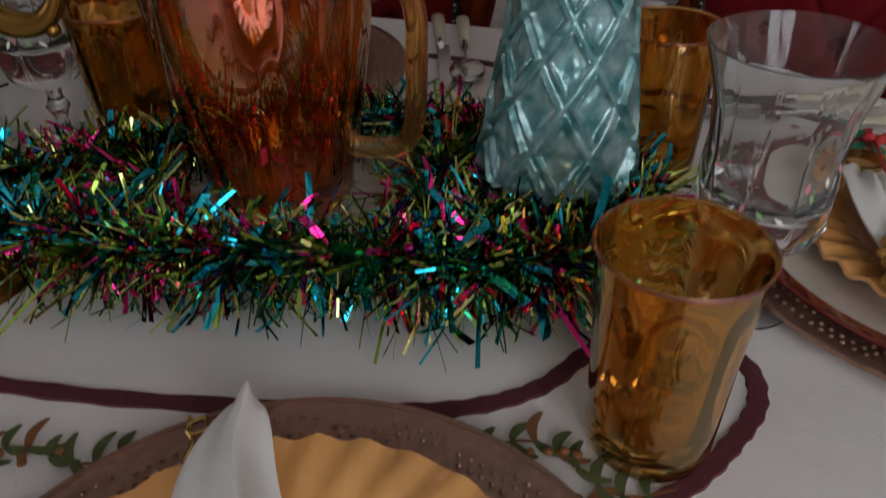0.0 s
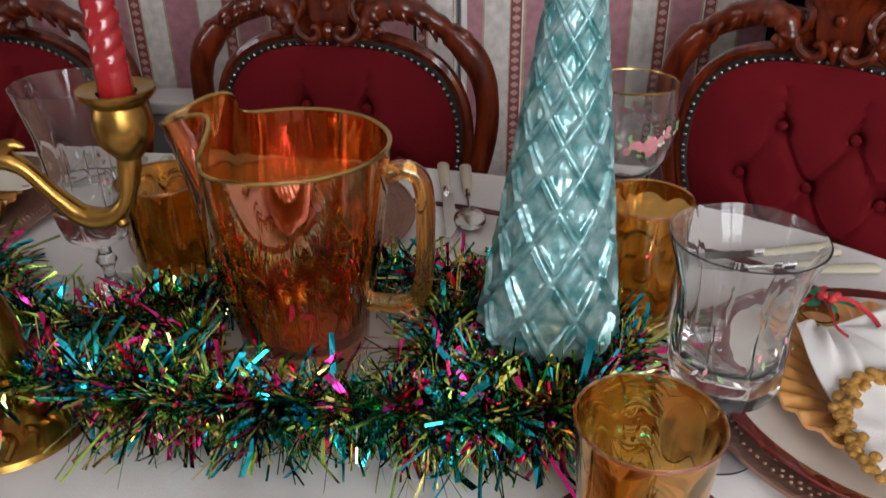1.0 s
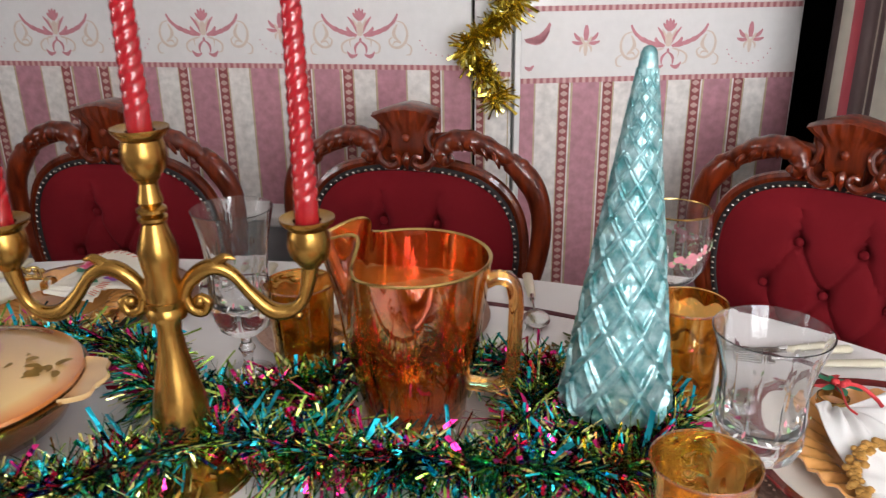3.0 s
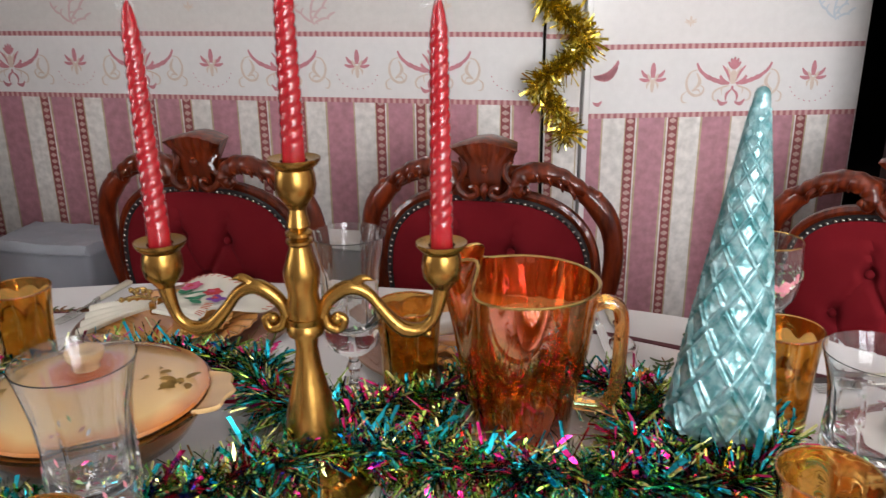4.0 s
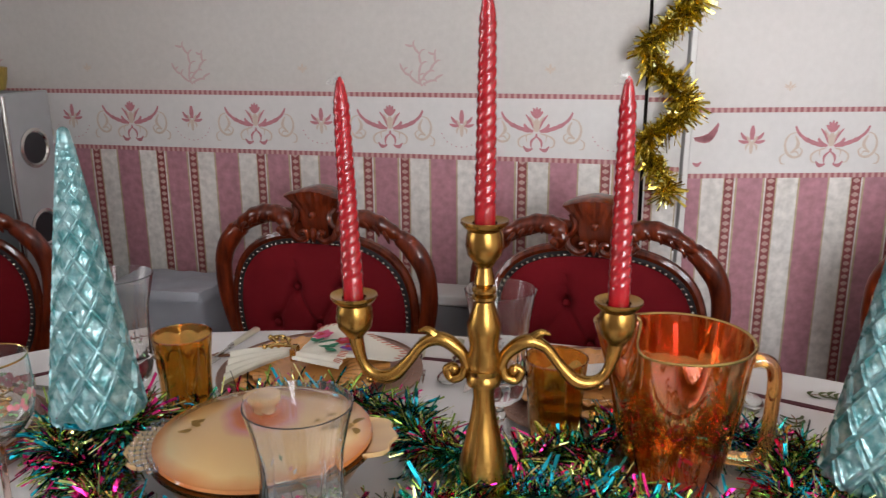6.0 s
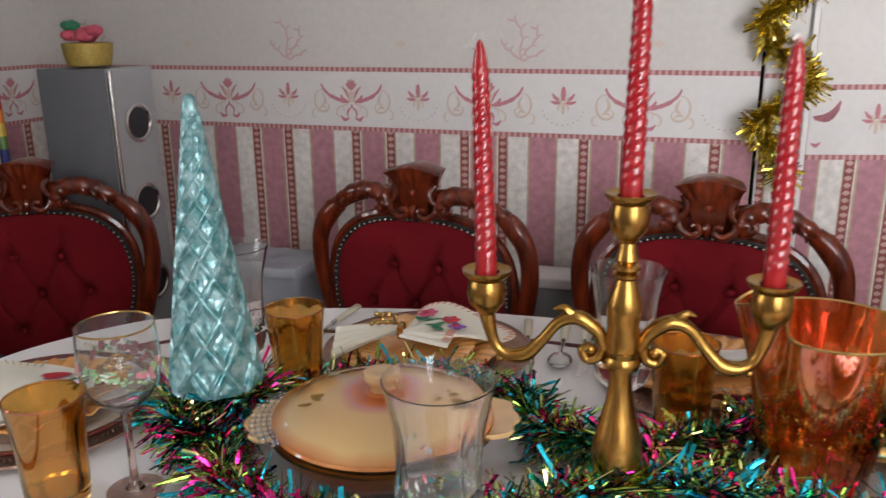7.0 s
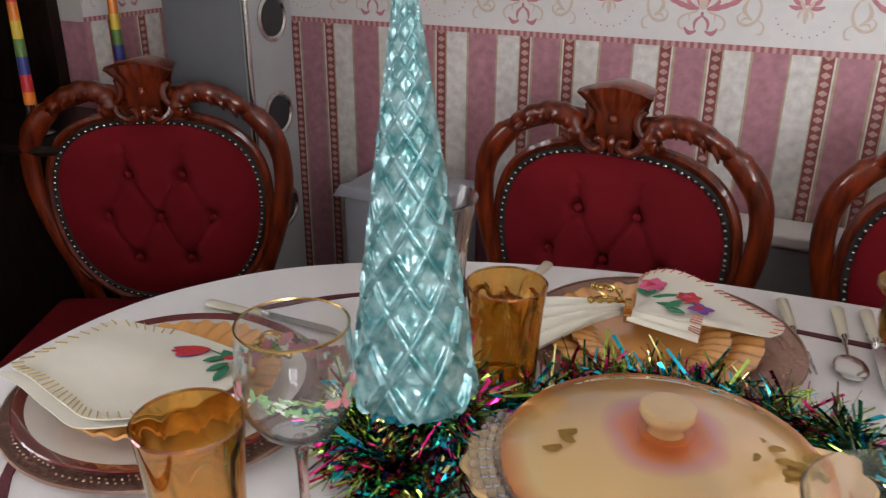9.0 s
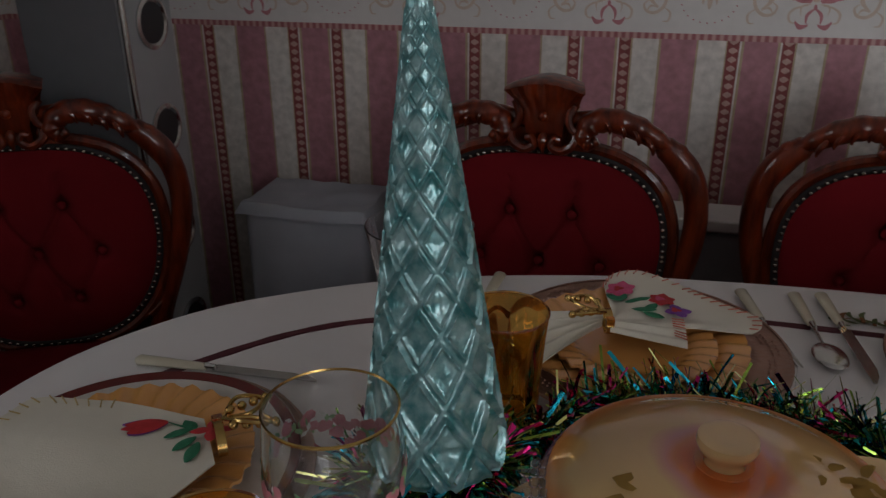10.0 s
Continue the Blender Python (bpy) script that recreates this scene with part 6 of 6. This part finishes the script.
# ---- tinsel ----
# glass and dishes that the strips bend round: x, y, radius, height
STANDING = ((*CAS, 0.145, 0.1), (-0.205, 0.556, 0.03, 0.05), (-0.043, 0.733, 0.072, 0.2), (0.236, 0.502, 0.043, 0.14), (0.261, 0.804, 0.043, 0.14), (-0.196, 0.802, 0.043, 0.14), (-0.737, 0.768, 0.043, 0.14), (-0.866, 0.432, 0.043, 0.14), (-0.273, 0.803, 0.035, 0.2), (-0.797, 0.478, 0.02, 0.1), (-0.376, 0.322, 0.043, 0.14), (0.309, 0.64, 0.04, 0.19), (-0.398, 0.424, 0.04, 0.22))

def tinsel(name, route, per_metre, length, width, mats, weights, seed, curl=0.35, lie=0.0, parent=None):
    """A rope of foil strips round a wire: each strip starts at the wire and sticks out, slightly curved and twisted."""
    r = random.Random(seed)
    path = smooth_path(route, 12)
    lens = [(b - a).length for a, b in zip(path, path[1:])]
    total = sum(lens)
    verts, faces, idx = [], [], []
    for k in range(int(total * per_metre)):
        s = r.uniform(0, total)
        i = 0
        while s > lens[i]:
            s -= lens[i]
            i += 1
        p = path[i].lerp(path[i + 1], s / lens[i])
        d = (path[i + 1] - path[i]).normalized()
        a = r.uniform(0, 2 * math.pi)
        side = d.cross(Vector((0, 0, 1))).normalized()
        out = side * math.cos(a) + Vector((0, 0, 1)) * math.sin(a) * (1 - lie)
        out = (out + d * r.gauss(0, 0.4)).normalized()
        L = length * r.uniform(0.55, 1.1) * (1 - 0.25 * max(0, out.z))
        bend = Vector((r.gauss(0, 1), r.gauss(0, 1), r.gauss(0, 0.6) - 0.35)) * curl * L
        if bend.length > 0.6 * L:
            bend *= 0.6 * L / bend.length
        flat = out.cross(Vector((r.gauss(0, 1), r.gauss(0, 1), r.gauss(0, 1)))).normalized()
        mat = r.choices(range(len(mats)), weights)[0]
        w = width * (r.choice((0.6, 0.9, 1.3, 1.7)) if mat in (0, 2) else r.choice((0.28, 0.42, 0.6, 0.9)))
        twist = r.gauss(0, 0.7)
        base = len(verts)
        n = 4
        tip, half = p + out * L + bend, p + out * L * 0.5 + bend * 0.25
        if parent is None and any(math.hypot(e.x - x, e.y - y) < rad and e.z < TOP + h for e in (p, half, tip) for x, y, rad, h in STANDING):
            continue
        for j in range(n + 1):
            t = j / n
            c = p + out * L * t + bend * t * t
            if c.z < TOP + 0.0015 and parent is None:
                c.z = TOP + 0.0015 + 0.004 * r.random()
            f = (flat * math.cos(twist * t) + out.cross(flat) * math.sin(twist * t)) * w / 2
            verts += [tuple(c - f), tuple(c + f)]
        for j in range(n):
            faces.append((base + 2 * j, base + 2 * j + 1, base + 2 * j + 3, base + 2 * j + 2))
            idx.append(mat)
    mesh = bpy.data.meshes.new(name)
    mesh.from_pydata(verts, [], faces)
    mesh.polygons.foreach_set("material_index", idx)
    for m in mats:
        mesh.materials.append(m)
    return mesh, path

ROPES = (
    [(-0.83, 0.63, 0.787), (-0.775, 0.57, 0.785), (-0.71, 0.53, 0.785), (-0.685, 0.49, 0.783), (-0.57, 0.452, 0.78), (-0.47, 0.458, 0.78), (-0.36, 0.515, 0.785), (-0.28, 0.555, 0.80), (-0.205, 0.6, 0.80), (-0.11, 0.596, 0.793), (-0.02, 0.602, 0.793), (0.06, 0.604, 0.793), (0.13, 0.604, 0.793), (0.19, 0.62, 0.79), (0.225, 0.66, 0.787), (0.245, 0.715, 0.787)],
    [(0.25, 0.70, 0.785), (0.215, 0.755, 0.785), (0.15, 0.77, 0.785), (0.09, 0.805, 0.787), (0.0, 0.825, 0.785), (-0.09, 0.82, 0.787), (-0.15, 0.755, 0.787), (-0.225, 0.70, 0.787), (-0.32, 0.695, 0.787), (-0.38, 0.74, 0.787), (-0.4, 0.8, 0.785)],
    [(-0.39, 0.79, 0.78), (-0.47, 0.815, 0.78), (-0.56, 0.822, 0.78), (-0.65, 0.79, 0.78), (-0.70, 0.72, 0.783), (-0.74, 0.65, 0.785), (-0.77, 0.57, 0.785)],
    [(-0.14, 0.70, 0.787), (-0.12, 0.65, 0.787), (-0.17, 0.61, 0.79)],
    [(0.1, 0.76, 0.787), (0.085, 0.70, 0.787), (0.1, 0.65, 0.79), (0.17, 0.66, 0.792), (0.205, 0.70, 0.795), (0.19, 0.735, 0.798), (0.15, 0.72, 0.80), (0.165, 0.69, 0.803), (0.19, 0.70, 0.803)],
    [(-0.72, 0.56, 0.79), (-0.77, 0.55, 0.805), (-0.815, 0.59, 0.81), (-0.8, 0.66, 0.81), (-0.74, 0.665, 0.815), (-0.725, 0.61, 0.82), (-0.77, 0.59, 0.825), (-0.79, 0.63, 0.828), (-0.75, 0.64, 0.83)],
)
DENSE = (7000, 5700, 3400, 5300, 5300, 5000)
for k, (route, dense) in enumerate(zip(ROPES, DENSE)):
    mesh, path = tinsel("tinsel_garland", route, dense, 0.052, 0.0036, M_FOIL, (19, 36, 13, 24, 8), 40 + k)
    garland = tagged(new("tinsel_garland", mesh), "teal, green and magenta tinsel garland lying on the cloth", "tinsel", "table tinsel", "stuff")
    part("wire", tube(bmesh.new(), path, 0.004, 6), M_FOIL[4], garland)

# gold tinsel hung on the door post
route = []
for k in range(40):
    z = 1.86 - 0.905 * k / 39
    swing = 0.046 * min(1, max(0.25, (z - 0.93) / 0.12))
    a = 2 * math.pi * (z - 1.165) / 0.215
    route.append((-0.052 + swing * math.cos(a), WALL_Y - 0.05 + 0.018 * math.sin(a), z))
mesh, path = tinsel("gold_tinsel", route, 6500, 0.04, 0.0042, M_GOLDFOIL, (3, 3, 1), 77, curl=0.35, parent=strip)
gold = tagged(new("gold_tinsel", mesh), "gold tinsel garland hanging in loops on the door post", "tinsel", kind="stuff")
part("wire", tube(bmesh.new(), path, 0.003, 6), M_GOLDFOIL[1], gold)
part("nail", tube(bmesh.new(), [(-0.03, WALL_Y - 0.05, 1.86), (-0.03, WALL_Y, 1.86)], 0.002, 6), M_NAIL, gold)

# ---- behind the table ----
spk = thing("floor_speaker", "tall silver-grey floor loudspeaker with side-by-side drivers", "speaker", m=pose(-1.49, 1.388, 0))
part("cabinet", box(bmesh.new(), -0.21, -0.012, -0.068, 0.072, 0.02, 1.183, 0.003), M_SPK_SIDE, spk)
part("front_panel", box(bmesh.new(), -0.012, 0.004, -0.072, 0.074, 0.02, 1.186, 0.006), M_SPK_FRONT, spk)
part("edge_trim", tube(bmesh.new(), [(0.0, -0.069, 0.03), (0.0, -0.069, 1.18)], 0.006, 10), M_SILVER, spk)
part("plinth", box(bmesh.new(), -0.23, 0.02, -0.09, 0.09, 0, 0.02, 0.003), M_BLACK, spk)
for z in (1.056, 0.864, 0.66, 0.46):
    bm = lathe(bmesh.new(), [(0.038, 0.0), (0.046, 0.0), (0.047, 0.004), (0.04, 0.006), (0.036, 0.003)], 36, close=True)
    bmesh.ops.transform(bm, matrix=pose(0.004, 0.004, z, 0, 90, 0), verts=bm.verts)
    d = part("driver", bm, M_SILVER, spk, "round driver with a silver ring")
    bm = lathe(bmesh.new(), [(0.037, 0.002), (0.03, 0.0015), (0.014, -0.008), (0.012, -0.003), (0.004, 0.001)], 30)
    bmesh.ops.transform(bm, matrix=pose(0.005, 0.004, z, 0, 90, 0), verts=bm.verts)
    part("cone", bm, M_BLACK, d)

basket = thing("flower_basket", "gold wicker basket of dusky pink silk roses", "flower basket", m=pose(-1.6, 1.385, 1.187) @ Matrix.Scale(1.2, 4))
part("basket", lathe(bmesh.new(), [(0.034, 0.0), (0.04, 0.002), (0.045, 0.02), (0.047, 0.044), (0.043, 0.045), (0.04, 0.02), (0.002, 0.012)], 40, lambda a, r, z: (r * (1 + 0.03 * math.cos(20 * a) * math.cos(z * 700)), z)), M_BASKET, basket)
r = random.Random(8)
for k in range(9):
    bm = bmesh.new()
    c = Vector((r.uniform(-0.032, 0.032), r.uniform(-0.025, 0.025), 0.055 + r.uniform(-0.005, 0.02)))
    for j in range(7):
        a = 2.4 * j
        ball(bm, c + Vector((math.cos(a), math.sin(a), 0.1 * j)) * 0.008, 0.011, (1, 1, 0.8), 8, 6)
    part("rose", bm, M_PETAL if k < 7 else M_LEAF, basket)

# low enamelled heater along the wall, and a white storage box beside it
heater = thing("wall_heater", "low grey enamelled panel heater along the wall", "heater", m=pose(0, 0, 0))
part("body", box(bmesh.new(), -1.02, -0.16, 1.58, 1.665, 0.12, 0.672, 0.008), M_GREY_WHITE, heater)
part("top_grille", box(bmesh.new(), -1.03, -0.15, 1.572, 1.672, 0.674, 0.70, 0.006), M_WHITE, heater, "paler top grille")
for x in (-0.95, -0.23):
    part("foot", box(bmesh.new(), x - 0.02, x + 0.02, 1.585, 1.66, 0, 0.119, 0.003), M_GREY_WHITE, heater)
bag = thing("storage_box", "frosted grey plastic storage box standing by the wall", "box", m=pose(-1.255, 1.53, 0))
part("body", box(bmesh.new(), -0.13, 0.13, -0.07, 0.09, 0, 0.685, 0.02), M_BOX, bag)
def drape(u, v):
    x, y = (u - 0.5) * 0.28, (v - 0.5) * 0.19 + 0.01
    e = max(abs(x) / 0.14, abs(y - 0.01) / 0.095)
    return (x, y, 0.7 + 0.008 * noise.noise((x * 20, y * 20, 2)) - (0.02 if e > 0.93 else 0))
bm = bmesh.new()
sheet(bm, drape, 24, 18)
part("cover", bm, M_BOX, bag, "crumpled grey plastic cover")

# dark dresser in the corner, its oak blackened for the dimness there, with candlesticks
dresser = thing("dresser", "tall dark oak dresser, blackened for the room's dim corner", "dresser")
bm = bmesh.new()
DX0, DX1, DY0, DY1 = WEST_X + 0.01, -2.07, 0.45, 1.425
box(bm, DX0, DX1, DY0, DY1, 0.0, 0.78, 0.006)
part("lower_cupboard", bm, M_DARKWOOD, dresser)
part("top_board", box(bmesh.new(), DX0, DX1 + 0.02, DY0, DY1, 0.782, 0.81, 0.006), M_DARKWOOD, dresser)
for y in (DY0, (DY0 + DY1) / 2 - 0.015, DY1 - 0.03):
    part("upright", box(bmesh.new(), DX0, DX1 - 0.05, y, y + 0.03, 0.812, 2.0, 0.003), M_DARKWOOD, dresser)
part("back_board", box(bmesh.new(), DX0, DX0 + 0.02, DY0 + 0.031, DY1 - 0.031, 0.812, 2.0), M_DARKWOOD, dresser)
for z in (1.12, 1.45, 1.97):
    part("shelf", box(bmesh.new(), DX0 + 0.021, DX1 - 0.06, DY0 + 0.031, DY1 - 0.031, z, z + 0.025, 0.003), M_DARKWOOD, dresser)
for s in (-1, 1):
    y = (DY0 + DY1) / 2 + s * 0.24
    d = part("cupboard_door", box(bmesh.new(), DX1 + 0.001, DX1 + 0.016, y - 0.22, y + 0.22, 0.1, 0.74, 0.006), M_DARKWOOD, dresser)
    bm = bmesh.new()
    ball(bm, (DX1 + 0.026, y - s * 0.19, 0.5), 0.014)
    part("knob", bm, M_BRASS, d)
plate = thing("oval_plaque", "small oval white plaque in a dark frame on a shelf", "plaque", m=pose(-2.2, 1.3, 1.147, 0, 0, 60))
bm = lathe(bmesh.new(), [(0.002, 0), (0.05, 0), (0.056, 0.006), (0.05, 0.011), (0.045, 0.008)], 36)
bmesh.ops.transform(bm, matrix=pose(0, 0, 0.07, 90, 0, 0) @ Matrix.Diagonal((0.85, 1.2, 1, 1)), verts=bm.verts)
part("frame", bm, M_BRASS, plate)
bm = lathe(bmesh.new(), [(0.002, 0.0125), (0.044, 0.0125), (0.044, 0.009), (0.002, 0.009)], 36)
bmesh.ops.transform(bm, matrix=pose(0, 0, 0.07, 90, 0, 0) @ Matrix.Diagonal((0.85, 1.2, 1, 1)), verts=bm.verts)
part("face", bm, M_PORCELAIN, plate)

stand = thing("side_table", "small dark side table holding silver candlesticks", "side table", m=pose(-1.93, 1.245, 0))
part("top", lathe(bmesh.new(), [(0.002, 0.80), (0.17, 0.80), (0.178, 0.81), (0.17, 0.82), (0.002, 0.82)], 40), M_DARKWOOD, stand)
part("column", lathe(bmesh.new(), [(0.03, 0.03), (0.022, 0.2), (0.035, 0.4), (0.02, 0.6), (0.05, 0.8)], 20), M_DARKWOOD, stand)
for k in range(3):
    a = 2.1 * k
    part("leg", tube(bmesh.new(), smooth_path([(0, 0, 0.12), (0.1 * math.cos(a), 0.1 * math.sin(a), 0.1), (0.19 * math.cos(a), 0.19 * math.sin(a), 0.012)], 5), 0.014, 8), M_DARKWOOD, stand)
def candlestick(x, y, base_z, cup_z, top_z):
    ob = thing("candlestick", "silver candlestick holding a rainbow-banded taper", "candlestick", "rainbow candles", m=pose(x, y, base_z))
    h = cup_z - base_z
    part("stick", lathe(bmesh.new(), [(0.002, 0), (0.036, 0), (0.037, 0.004), (0.012, 0.012), (0.006, 0.03), (0.008, h * 0.5), (0.005, h * 0.7), (0.013, h - 0.022), (0.016, h), (0.0125, h), (0.002, h - 0.012)], 28), M_SILVER, ob)
    bands = (1, 0, 4, 3, 2, 1, 0)
    n = len(bands)
    L = top_z - cup_z + 0.01
    prof = [(0.0125 - 0.0005 * j / 2, h - 0.01 + L * j / (2 * n)) for j in range(2 * n + 1)]
    bm = lathe(bmesh.new(), prof, 20)
    for f in bm.faces:
        j = int((f.calc_center_median().z - h + 0.01) / L * n)
        f.material_index = bands[max(0, min(n - 1, j))]
    part("candle", bm, M_RAINBOW, ob, "taper candle in rainbow bands")
    return ob
candlestick(-1.93, 1.16, 0.821, 0.885, 1.12)
candlestick(-1.85, 1.335, 0.821, 0.90, 1.115)
bm = bmesh.new()
for k in range(7):
    a = k * 0.9
    ball(bm, (0.016 * math.cos(a), 0.016 * math.sin(a), 0.008), 0.010, (1, 1, 0.7), 8, 6)
ball(bm, (0, 0, 0.012), 0.009)
flower = tagged(part("silver_flower", bm, M_WHITE), "small white flower ornament on the side table", "ornament")
flower.matrix_basis = pose(-1.80, 1.22, 0.821)
